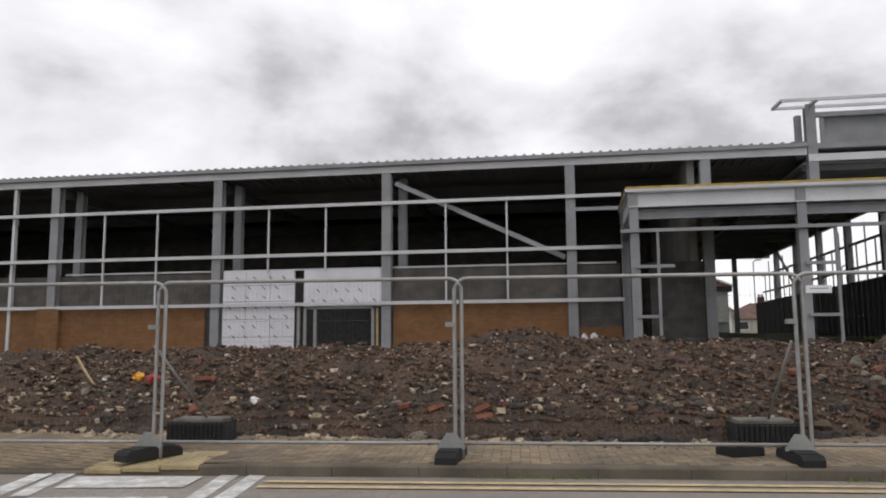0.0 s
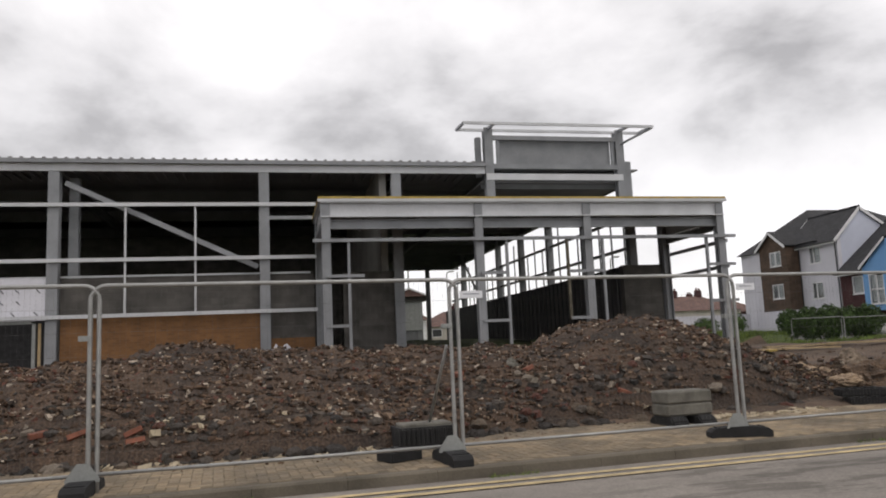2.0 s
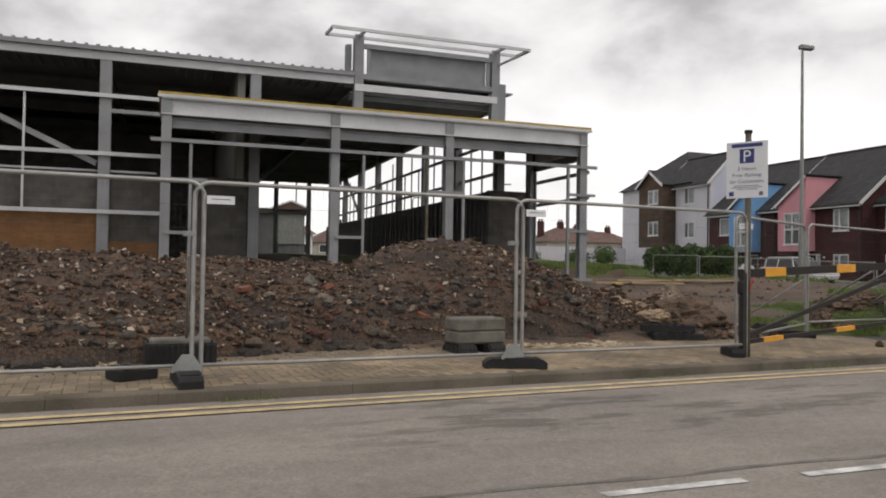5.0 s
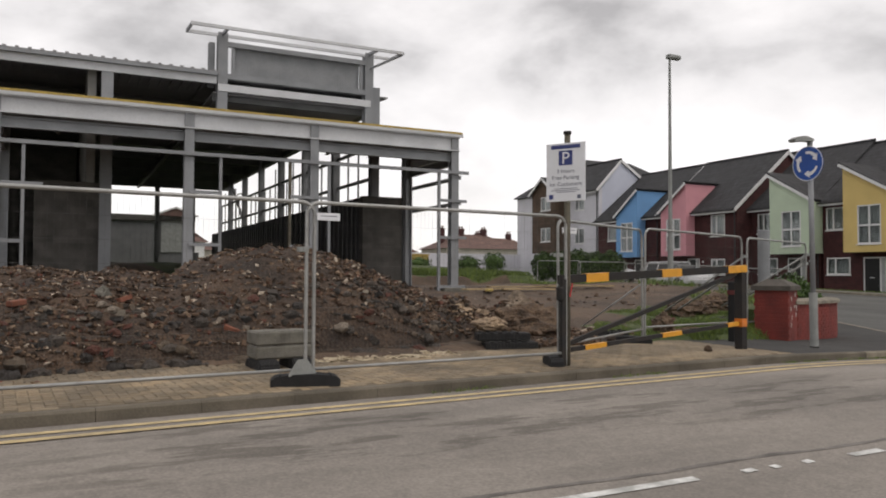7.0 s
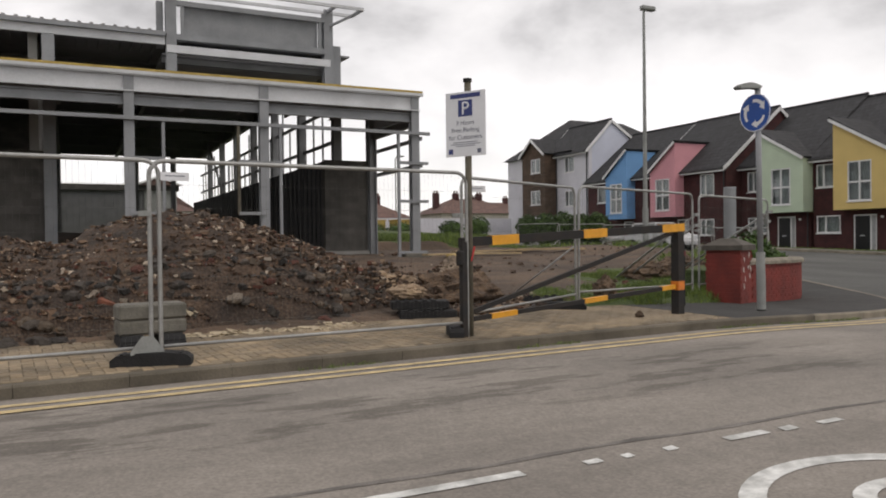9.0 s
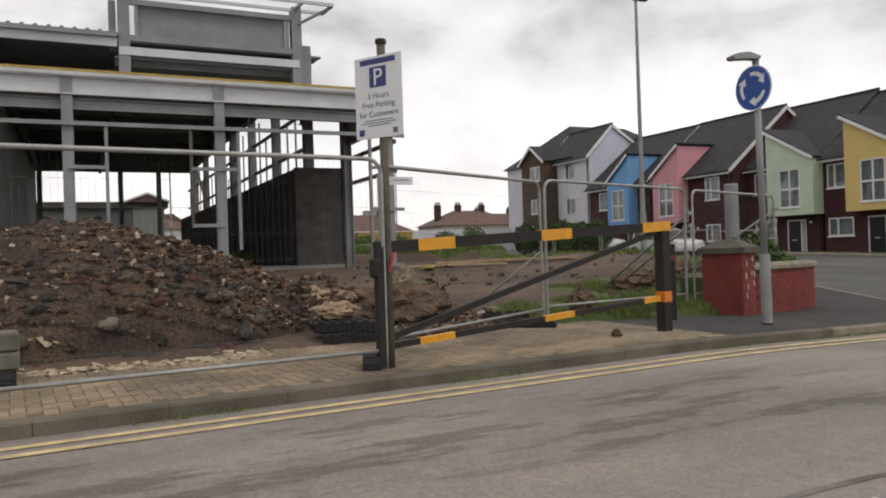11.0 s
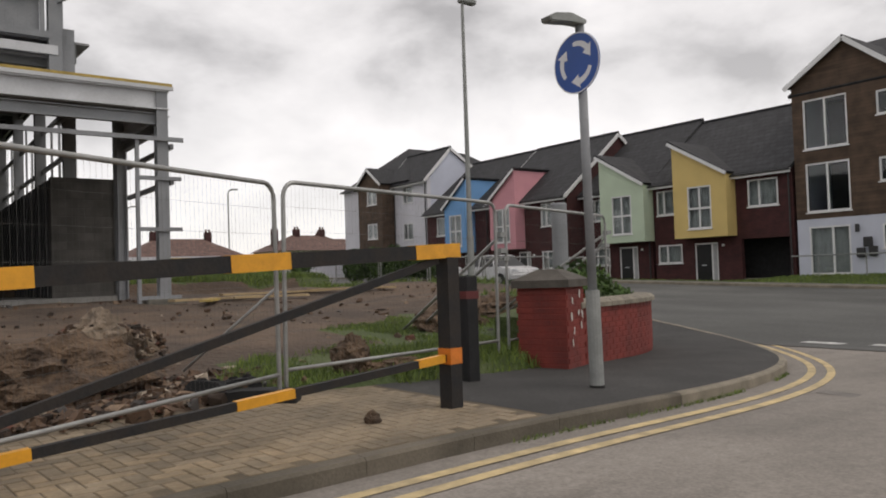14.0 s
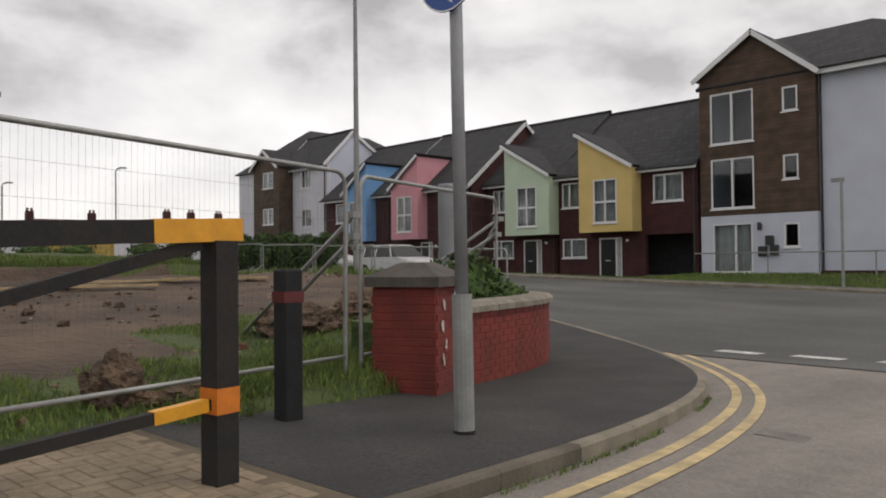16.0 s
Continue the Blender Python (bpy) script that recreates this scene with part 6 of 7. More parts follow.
# ---- rubble mound ----
MX = [-30, -12, -6, -3, -1.5, 0, 1.5, 3, 4.6, 5.6, 6.5, 7.2, 8.0, 8.8, 9.6, 10.3, 11.2, 12.0]
MZ = [1.25, 1.28, 1.28, 1.33, 1.37, 1.38, 1.36, 1.34, 1.30, 1.32, 1.66, 1.74, 1.64, 1.38, 1.05, 0.78, 0.40, 0.25]
FX = [-30, -7, -3.4, 0, 2.4, 3.6, 4.6, 6.2, 9, 9.9, 11, 12]
FY = [9.2, 10.3, 10.05, 9.95, 10.0, 10.6, 10.95, 11.15, 11.5, 12.0, 12.4, 12.6]


def mound_z(X, Y):
    top = np.interp(X, MX, MZ)
    foot = np.interp(X, FX, FY)
    up = np.clip((Y - foot) / (13.2 - foot), 0, 1) ** 0.5
    back = 1 - sstep(Y, 14.5, 18.5)
    heap = 0.32 * np.exp(-((X + 0.4) / 0.8) ** 2 - ((Y - 15.0) / 0.9) ** 2)
    base = np.minimum(site_z(X, Y), 0.2 + 0.047 * np.clip(Y - 10, 0, 40))
    n1 = fnoise(X, Y, 0.9, 1.0) * 0.15 + fnoise(X, Y, 2.6, 7.0) * 0.11 + fnoise(X, Y, 5.5, 3.0) * 0.10
    return base - 0.08 + np.maximum(top - base, 0.0) * up * back + (heap + n1 * np.minimum(1, up * 2.2)) * back + 0.07 * back * (up > 0)


mx, my = np.arange(-26, 12.01, 0.11), np.arange(9.2, 18.6, 0.11)
mound = sheet("rubble_mound", mx, my, mound_z, M_SPOIL)
tagged(mound, "long heap of brown demolition rubble and soil", "rubble heap")
MGZ = mound_z(*np.meshgrid(mx, my, indexing="ij"))


def mound_at(x, y):
    i = np.clip(((x - mx[0]) / 0.11).astype(int), 0, len(mx) - 2)
    j = np.clip(((y - my[0]) / 0.11).astype(int), 0, len(my) - 2)
    return np.maximum(MGZ[i, j], 0.19)


def stones(name, x, y, z, size, mat, label, category, seed, squash=0.7, tip=0.6):
    """Many small angular pieces in one mesh."""
    rs = np.random.RandomState(seed)
    n = len(x)
    cube = np.array([(-1, -1, -1), (1, -1, -1), (1, 1, -1), (-1, 1, -1), (-1, -1, 1), (1, -1, 1), (1, 1, 1), (-1, 1, 1)], float) * 0.62
    quads = np.array([(0, 3, 2, 1), (4, 5, 6, 7), (0, 1, 5, 4), (1, 2, 6, 5), (2, 3, 7, 6), (3, 0, 4, 7)])
    V = cube[None] + rs.uniform(-0.36, 0.36, (n, 8, 3))
    V *= (size[:, None] * rs.uniform(0.55, 1.3, (n, 3)))[:, None, :] * np.array([1, 1, squash])
    a, b = rs.uniform(0, 6.28, n), rs.uniform(-tip, tip, n)
    ca, sa, cb, sb = np.cos(a)[:, None], np.sin(a)[:, None], np.cos(b)[:, None], np.sin(b)[:, None]
    X, Y, Z = V[..., 0], V[..., 1], V[..., 2]
    Y, Z = Y * cb - Z * sb, Y * sb + Z * cb
    X, Y = X * ca - Y * sa, X * sa + Y * ca
    P = np.stack([X + x[:, None], Y + y[:, None], Z + z[:, None]], -1).reshape(-1, 3)
    F = (quads[None] + (np.arange(n) * 8)[:, None, None]).reshape(-1, 4)
    me = bpy.data.meshes.new(name)
    me.from_pydata(P.tolist(), [], F.tolist())
    me.materials.append(mat)
    return tagged(new(name, me), label, category, kind="stuff")


rs = np.random.RandomState(4)
N = 84000
sx = np.concatenate([rs.uniform(-9, 11.2, N), rs.uniform(-26, -9, 4000)])
fy = np.interp(sx, FX, FY)
sy = fy + 0.02 + (rs.uniform(0, 1, len(sx)) ** 1.25) * 5.0
sz = mound_at(sx, sy)
ss = 0.016 + 0.032 * rs.uniform(0, 1, len(sx)) ** 1.8 + 0.05 * (rs.uniform(0, 1, len(sx)) > 0.985) * rs.uniform(0.4, 1, len(sx))
stones("rubble_pieces", sx, sy, sz + ss * 0.25, ss, M_RUBBLE, "broken brick, stone and concrete pieces over the heap", "rubble", 8, 0.5, 1.2)
N = 26000
sx = rs.uniform(-9, 11.0, N)
sy = np.interp(sx, FX, FY) + rs.uniform(0, 1.5, N)
ss = 0.014 + 0.04 * rs.uniform(0, 1, N) ** 2.2
stones("face_rubble", sx, sy, mound_at(sx, sy) + ss * 0.3, ss, M_RUBBLE, "broken brick and stone chips on the steep face of the heap", "rubble", 18, 0.5, 1.3)
N = 1300
sx = rs.uniform(-9, 10.6, N)
sy = np.interp(sx, FX, FY) + rs.uniform(-0.1, 0.75, N) ** 1.0
ss = rs.uniform(0.03, 0.085, N)
stones("foot_stones", sx, sy, mound_at(sx, sy) + ss * 0.2, ss, M_FOOTST, "larger broken stones lying along the foot of the heap", "rubble", 9)
# single rounded stones along the foot
stone_me = [finish("stone", rock(bmesh.new(), (0, 0, 0), 1, 0.8, 0.62, 40 + k, 2, 0.4), M_COBBLE) for k in range(6)]
for k in range(230):
    x = float(rs.uniform(-7.5, 9.6) if k < 110 else rs.uniform(3.2, 9.4))
    up = float(rs.uniform(0, 1) ** 1.7)
    y = float(np.interp(x, FX, FY)) - 0.12 + up * 0.95
    s = float(rs.uniform(0.05, 0.145)) * (1 - 0.4 * up)
    o = new("stone", stone_me[k % 6])
    o.matrix_world = pose(x, y, float(mound_at(np.array([x]), np.array([y]))[0]) + s * 0.25, rs.uniform(-20, 20), rs.uniform(-20, 20), rs.uniform(0, 360)) @ Matrix.Diagonal((s, s, s, 1))
    tagged(o, "rough rounded stone at the foot of the heap", "stone", group="stones along the heap")
N = 260
sx, sy = rs.uniform(6.3, 9.2, N), rs.uniform(10.6, 11.35, N)
ss = rs.uniform(0.03, 0.10, N)
stones("pale_slab_pieces", sx, sy, mound_at(sx, sy) + 0.02, ss, M_STRAW, "flat pale broken stone pieces on the paving", "rubble", 10, squash=0.25)
N = 500
sx = rs.uniform(-6, 13.5, N)
sy = np.interp(sx, FX, FY) - rs.uniform(0.0, 0.8, N) ** 1.5
stones("pavement_grit", sx, sy, np.full(N, 0.2) + 0.01, rs.uniform(0.006, 0.03, N), M_RUBBLE, "loose grit and chips on the paving", "rubble", 11)
rp = np.random.RandomState(77)
N = 1300
sx = rp.uniform(-9, 2.4, N)
sx = sx[rp.uniform(0, 1, N) > (sx + 9) / 15]
sy = np.interp(sx, FX, FY) + rp.normal(0.12, 0.28, len(sx))
stones("pale_foot_rubble", sx, sy, mound_at(sx, sy) + 0.01, 0.012 + 0.07 * rp.uniform(0, 1, len(sx)) ** 2.5, M_STRAW, "pale broken stone spilling onto the paving", "rubble", 15)
# earth clods and stones over the site
N = 1100
sx, sy = rs.uniform(10.2, 25, N), rs.uniform(11.2, 26, N)
zz = site_z(sx, sy)
keep = behind(sx, sy) > 2.6
stones("earth_clods", sx[keep], sy[keep], zz[keep] + 0.01, (0.015 + 0.08 * rs.uniform(0, 1, N) ** 5)[keep], M_RUBBLE, "clods and stones scattered on the bare earth", "rubble", 12)

# single lumps that stand out
for i, (x, y, z, a, b, c, m, nm, lb) in enumerate((
        (10.22, 11.62, 0.56, 0.30, 0.17, 0.10, M_SANDST, "sandstone_boulder", "tan broken sandstone block on the rubble"),
        (10.2, 12.9, 0.62, 0.55, 0.35, 0.20, M_SANDST, "sandstone_boulder", "tan broken sandstone block on the rubble"),
        (10.65, 12.6, 0.45, 0.16, 0.12, 0.13, M_CREAM, "pale_stone", "pale squared stone in the soil"),
        (11.3, 12.35, 0.42, 0.78, 0.5, 0.38, M_CLAY, "clay_lump", "large brown lump of clay and stones"),
        (11.95, 13.6, 0.62, 0.42, 0.32, 0.34, M_CLAYL, "concrete_lump", "grey-brown lump of old concrete"),
        (12.4, 14.2, 0.5, 0.3, 0.28, 0.22, M_CLAYL, "concrete_lump", "grey-brown lump of old concrete"),
        (10.9, 13.4, 0.5, 0.5, 0.4, 0.25, M_CLAY, "clay_lump", "large brown lump of clay and stones"),
        (14.05, 11.85, 0.40, 0.2, 0.17, 0.24, M_CLAY, "stone_lump", "rough brown stone lump in the grass"),
        (14.5, 11.75, 0.3, 0.35, 0.13, 0.1, M_CLAY, "rotten_log", "dark rotten length of wood in the grass"),
        (17.4, 14.6, 0.5, 0.55, 0.5, 0.3, M_CLAY, "clay_lump", "large brown lump of clay and stones"),
        (19.2, 15.4, 0.55, 0.65, 0.5, 0.3, M_CLAY, "clay_lump", "large brown lump of clay and stones"),
        (7.1, 12.2, 0.95, 0.15, 0.1, 0.12, M_CONC, "concrete_lump", "grey-brown lump of old concrete"),
        (4.55, 12.0, 1.02, 0.13, 0.1, 0.14, M_CONC, "concrete_lump", "grey-brown lump of old concrete"),
        (-5.9, 10.6, 0.42, 0.3, 0.2, 0.12, M_SANDST, "sandstone_boulder", "tan broken sandstone block on the rubble"),
        (13.0, 9.75, 0.22, 0.06, 0.05, 0.06, M_CLAY, "clod", "small brown clod of earth on the paving"))):
    single(nm, rock(bmesh.new(), (x, y, z), a, b, c, i + 1.0, 4), m, lb, "rock", smooth=False)
# crumbs of stone on and round the clay lumps
N = 3200
th, rr = rs.uniform(0, 6.28, N), rs.uniform(0, 1, N)
q = rs.randint(0, 4, N)
lx, ly = np.array([11.3, 10.9, 12.0, 10.4])[q], np.array([12.35, 13.3, 13.6, 12.6])[q]
sx, sy = lx + 0.95 * rr ** 0.7 * np.cos(th), ly + 0.6 * rr ** 0.7 * np.sin(th)
dome = np.where(q == 0, 0.80, np.where(q == 1, 0.72, np.where(q == 2, 0.92, 0.55)))
sz = np.maximum(site_z(sx, sy), mound_at(sx, sy) * (sx < 11.5)) + np.maximum(0, 1 - (rr * 1.5) ** 2) ** 0.5 * (dome - 0.42) * 0.96
stones("lump_crumbs", sx, sy, sz, 0.012 + 0.05 * rs.uniform(0, 1, N) ** 3, M_RUBBLE, "crumbs of stone and clay on the lumps", "rubble", 13)
N = 1100
sx, sy = rs.uniform(10.6, 13.2, N), rs.uniform(11.0, 12.7, N)
ok = (behind(sx, sy) > 1.9) & (sy > 11.0 + 0.5 * np.clip(sx - 11.8, 0, 2))
sx, sy = sx[ok], sy[ok]
stones("edge_rubble", sx, sy, np.maximum(site_z(sx, sy), 0.2) + 0.01, 0.015 + 0.075 * rs.uniform(0, 1, len(sx)) ** 3, M_RUBBLE, "dark broken stones where the soil meets the paving", "rubble", 14)
# concrete blocks stacked by the fence foot
for z, h, r in ((0.33, 0.16, 4), (0.495, 0.17, 6)):
    single("concrete_block", boxed(-0.36, 0.36, -0.2, 0.2, 0.0, h, bevel=0.022, m=pose(6.5, 10.4, z, 0, 0, r)), M_CONC, "mossy grey concrete block stacked on rubber ballast", "block", group="stacked blocks")
for dx in (-0.22, 0.2):
    bm = bmesh.new()
    prism(bm, [(-0.3, 0), (-0.3, 0.08), (-0.22, 0.15), (0.22, 0.15), (0.3, 0.08), (0.3, 0)], "x", -0.13, 0.13)
    bmesh.ops.bevel(bm, geom=bm.edges[:], offset=0.02, segments=2, affect="EDGES")
    bmesh.ops.transform(bm, matrix=pose(6.5 + dx, 10.38, 0.18, 0, 0, 4), verts=bm.verts[:])
    single("rubber_block", bm, M_RUBBER, "black rubber foot under the stacked concrete blocks", "fence foot", group="fence feet")
for x, y, r, z, L in ((10.35, 11.25, -14, 0.2, 0.42), (10.28, 11.36, -18, 0.335, 0.42), (2.3, 9.0, 25, 0.19, 0.2)):
    t = thing("rubber_block", "spare black rubber fence foot lying by the fence", "fence foot", (x, y, z), r, group="fence feet")
    part("block", boxed(-L, L, -0.16, 0.16, 0, 0.12, bevel=0.015), M_RUBBER, t)
    for k in range(int(L / 0.07)):
        part("grip_rib", boxed(-L + 0.06 + k * 0.13, -L + 0.12 + k * 0.13, -0.165, 0.165, 0.115, 0.135), M_RUBBER, t)
for x, y, z, r, L, m in ((16.6, 22.6, 0.86, 20, 2.6, M_TIMBER), (17.8, 22.2, 0.86, -12, 1.8, M_TIMBER), (18.6, 23.6, 0.92, 5, 3.2, M_TIMBER), (16.2, 22.0, 0.84, 60, 1.2, M_YEDGE), (20.5, 23.0, 0.95, -20, 2.4, M_TIMBER)):
    single("timber_plank", boxed(-L / 2, L / 2, -0.12, 0.12, 0, 0.05, m=pose(x, y, z, 0, 0, r)), m, "loose pale timber plank on the bare earth", "plank", group="loose planks")
# red and orange bricks and bits among the rubble
brick_me = finish("brick", boxed(-0.107, 0.107, -0.05, 0.05, -0.032, 0.032, bevel=0.006), material("loose_red_brick", (0.23, 0.085, 0.052, 1), 0.9, var=0.35, scale=6, fine=40, bump=0.4))
for k in range(16):
    x = rs.uniform(-6.5, 9.5)
    y = float(np.interp(x, FX, FY)) + 0.1 + 0.9 * rs.uniform() ** 1.6
    z = float(mound_at(np.array([x]), np.array([y]))[0]) + 0.035
    o = new("loose_brick", brick_me)
    o.matrix_world = pose(x, y, z, rs.uniform(-35, 35), rs.uniform(-25, 25), rs.uniform(0, 180))
    tagged(o, "loose orange-red brick on the rubble heap", "brick", group="loose bricks")
# litter at the left end of the heap
for x, y, z, m, s, lb in ((-6.05, 11.1, 0.95, M_AMBER, 0.10, "crumpled yellow plastic scrap on the rubble"), (-5.75, 11.0, 0.92, M_REDC, 0.09, "crumpled red plastic scrap on the rubble"),
                          (-7.2, 10.9, 0.55, M_REDC, 0.13, "crumpled red plastic scrap on the rubble"), (-6.7, 11.2, 0.85, M_WHITE, 0.10, "crumpled white plastic scrap on the rubble"),
                          (-3.9, 10.5, 0.62, M_WHITE, 0.09, "crumpled white plastic scrap on the rubble")):
    single("plastic_scrap", rock(bmesh.new(), (x, y, z), s, s * 0.6, s * 0.7, x, 2, 0.7), m, lb, "litter")
bm = tube(bmesh.new(), [(-7.25, 11.3, 1.25), (-6.9, 11.1, 0.95), (-6.6, 10.95, 0.72)], 0.02, 6)
single("stick", bm, M_TIMBER, "pale stick leaning on the rubble heap", "stick")
single("drinks_carton", boxed(-0.06, 0.06, -0.035, 0.035, 0, 0.03, bevel=0.005, m=pose(7.55, 4.4, float(road_z(7.55, 4.4)) + 0.005, 0, 0, 20)), M_REDC, "squashed red and white carton on the road", "litter")
for x, z in ((1.0, 1.45), (1.35, 1.5)):
    single("paper_sack", rock(bmesh.new(), (x, 26.6, z - 0.2), 0.2, 0.12, 0.42, x, 2, 0.3), M_FOIL, "white paper sack standing by the brick panel", "sack")
# tactile paving at the dropped kerb
tp = thing("tactile_paving", "buff blister slabs at the dropped kerb", "pavement", kind="structure")
for k in range(3):
    for j in range(2):
        x, y = -4.40 + k * 0.42, 7.85 + 0.07 * (-4.40 + k * 0.42 + 5) + j * 0.42
        z = float(pave_z(x, y, 0.35 + 0.42 * j)) + 0.012
        slab_ob = part("slab", boxed(-0.2, 0.2, -0.2, 0.2, -0.05, 0.0, bevel=0.005), M_TACT, tp)
        slab_ob.matrix_world = pose(x, y, z, 3.5, 0, 4)
        for u in range(5):
            for v in range(5):
                bl = part("blister", boxed(-0.014, 0.014, -0.014, 0.014, 0, 0.006, bevel=0.004), M_TACT, slab_ob) if (u, v, k, j) == (0, 0, 0, 0) else new("blister", bl.data)
                bl.parent = slab_ob
                bl.location = (-0.16 + 0.08 * u, -0.16 + 0.08 * v, 0.0)


# ---- growth ----
def blades(name, xs, ys, zs, h, mat, label, category, seed, w=0.006):
    r_ = np.random.RandomState(seed)
    n = len(xs)
    a = r_.uniform(0, 6.28, n)
    lean = r_.uniform(0.1, 0.6, n) * h
    la = r_.uniform(0, 6.28, n)
    ww = w * r_.uniform(0.7, 1.6, n)
    p0 = np.stack([xs - ww * np.cos(a), ys - ww * np.sin(a), zs], -1)
    p1 = np.stack([xs + ww * np.cos(a), ys + ww * np.sin(a), zs], -1)
    p2 = np.stack([xs + lean * 0.4 * np.cos(la) + ww * 0.7 * np.cos(a), ys + lean * 0.4 * np.sin(la) + ww * 0.7 * np.sin(a), zs + h * 0.6], -1)
    p3 = np.stack([xs + lean * np.cos(la), ys + lean * np.sin(la), zs + h], -1)
    P = np.stack([p0, p1, p2, p3], 1).reshape(-1, 3)
    k = (np.arange(n) * 4)[:, None]
    F = np.concatenate([k + np.array([[0, 1, 2]]), k + np.array([[0, 2, 3]])]).tolist()
    me = bpy.data.meshes.new(name)
    me.from_pydata(P.tolist(), [], F)
    me.materials.append(mat)
    return tagged(new(name, me), label, category, kind="stuff")


def ground_at(x, y):
    return ground_z(np.asarray(x, float), np.asarray(y, float))


gxs, gys = rs.uniform(12.6, 18.5, 60000), rs.uniform(11.2, 16.5, 60000)
ok = np.array([grassy(a, b) for a, b in zip(gxs, gys)]) & (behind(gxs, gys) > 2.42)
gxs, gys = gxs[ok], gys[ok]
clump = fnoise(gxs, gys, 1.1, 4.0)
ok = clump + rs.uniform(-0.3, 0.3, len(gxs)) > -0.12
gxs, gys, clump = gxs[ok], gys[ok], clump[ok]
blades("grass_tufts", gxs, gys, ground_at(gxs, gys) - 0.01, (0.03 + 0.065 * rs.uniform(0, 1, len(gxs)) ** 1.5 * (1 + clump)), M_BLADE, "rough green grass on the waste ground", "grass", 21)
# ranker grass between the bollard and the pier
gxs, gys = rs.uniform(14.3, 16.5, 9000), rs.uniform(11.15, 12.9, 9000)
ok = (gys > 11.28 + 0.14 * (gxs - 14.8)) & (fnoise(gxs, gys, 1.7, 2.0) + rs.uniform(-0.3, 0.3, 9000) > -0.15)
gxs, gys = gxs[ok], gys[ok]
blades("rank_grass_tufts", gxs, gys, ground_at(gxs, gys) - 0.01, 0.04 + 0.11 * rs.uniform(0, 1, len(gxs)) ** 1.5, M_BLADE, "rough green grass beside the red pier", "grass", 25, 0.005)
gxs, gys = rs.uniform(19.5, 27, 26000), rs.uniform(13.5, 40, 26000)
ok = (np.array([grassy(a, b) for a, b in zip(gxs, gys)])) & (behind(gxs, gys) > 2.4)
gxs, gys = gxs[ok], gys[ok]
bx_, by_ = rs.uniform(13, 27, 9000), 33.9 + 2.2 * rs.uniform(0, 1, 9000) ** 1.5
gxs, gys = np.concatenate([gxs, bx_]), np.concatenate([gys, by_])
blades("far_grass_tufts", gxs, gys, ground_at(gxs, gys) - 0.01, 0.08 + 0.17 * rs.uniform(0, 1, len(gxs)), M_BLADE, "long green grass along the site edge", "grass", 22, 0.012)
gxs, gys = rs.uniform(40.8, 43.6, 16000), rs.uniform(12, 40, 16000)
blades("verge_grass", gxs, gys, ground_at(gxs, gys) - 0.01, 0.06 + 0.08 * rs.uniform(0, 1, len(gxs)), M_BLADE, "mown green verge in front of the houses", "grass", 23, 0.015)
gxs = rs.uniform(-3, 22, 2500)
gys = np.interp(gxs, KP[:kerb_index(26), 0], KP[:kerb_index(26), 1]) - 0.02 - 0.05 * rs.uniform(0, 1, 2500)
ok = fnoise(gxs, gys, 0.8, 9.0) > 0.22
blades("gutter_weeds", gxs[ok], gys[ok], road_z(gxs[ok], gys[ok]), 0.02 + 0.03 * rs.uniform(0, 1, ok.sum()), M_BLADE, "small weeds in the gutter", "weeds", 24, 0.004)


def shrub(name, label, category, lumps, n, leaf, seed, group="", stem=None):
    """A crown of many small leaves over stems."""
    t = thing(name, label, category, group=group)
    r_ = np.random.RandomState(seed)
    P, F = [], []
    for (cx, cy, cz, rx, ry, rz) in lumps:
        for _ in range(n):
            d = r_.normal(size=3); d /= np.linalg.norm(d)
            q = 0.55 + 0.5 * r_.uniform() ** 0.6 + 0.18 * noise.noise(Vector(d * 2.3) + Vector((cx, cy, cz)))
            c = np.array([cx + d[0] * rx * q, cy + d[1] * ry * q, cz + d[2] * rz * q])
            u = r_.normal(size=3); u /= np.linalg.norm(u)
            v = np.cross(u, r_.normal(size=3)); v /= np.linalg.norm(v)
            L = leaf * r_.uniform(0.6, 1.4)
            k = len(P)
            P += [c - u * L, c + v * L * 0.5, c + u * L, c - v * L * 0.5]
            F.append((k, k + 1, k + 2, k + 3))
    me = bpy.data.meshes.new("crown")
    me.from_pydata([tuple(p) for p in P], [], F)
    me.materials.append(M_LEAF)
    o = new("crown", me)
    o.parent = t
    bm = bmesh.new()
    for (cx, cy, cz, rx, ry, rz) in lumps:
        for k in range(3):
            tube(bm, [(cx + 0.1 * k * rx, cy, cz - rz * 1.1), (cx + 0.3 * (k - 1) * rx, cy + 0.2 * (k - 1) * ry, cz + rz * 0.5)], 0.02, 5)
    part("stem", bm, M_POST, t)
    for k, (cx, cy, cz, rx, ry, rz) in enumerate(lumps):
        part("inner_growth", rock(bmesh.new(), (cx, cy, cz), rx * 0.72, ry * 0.72, rz * 0.75, k + seed, 2), M_LEAF, t)
    return t


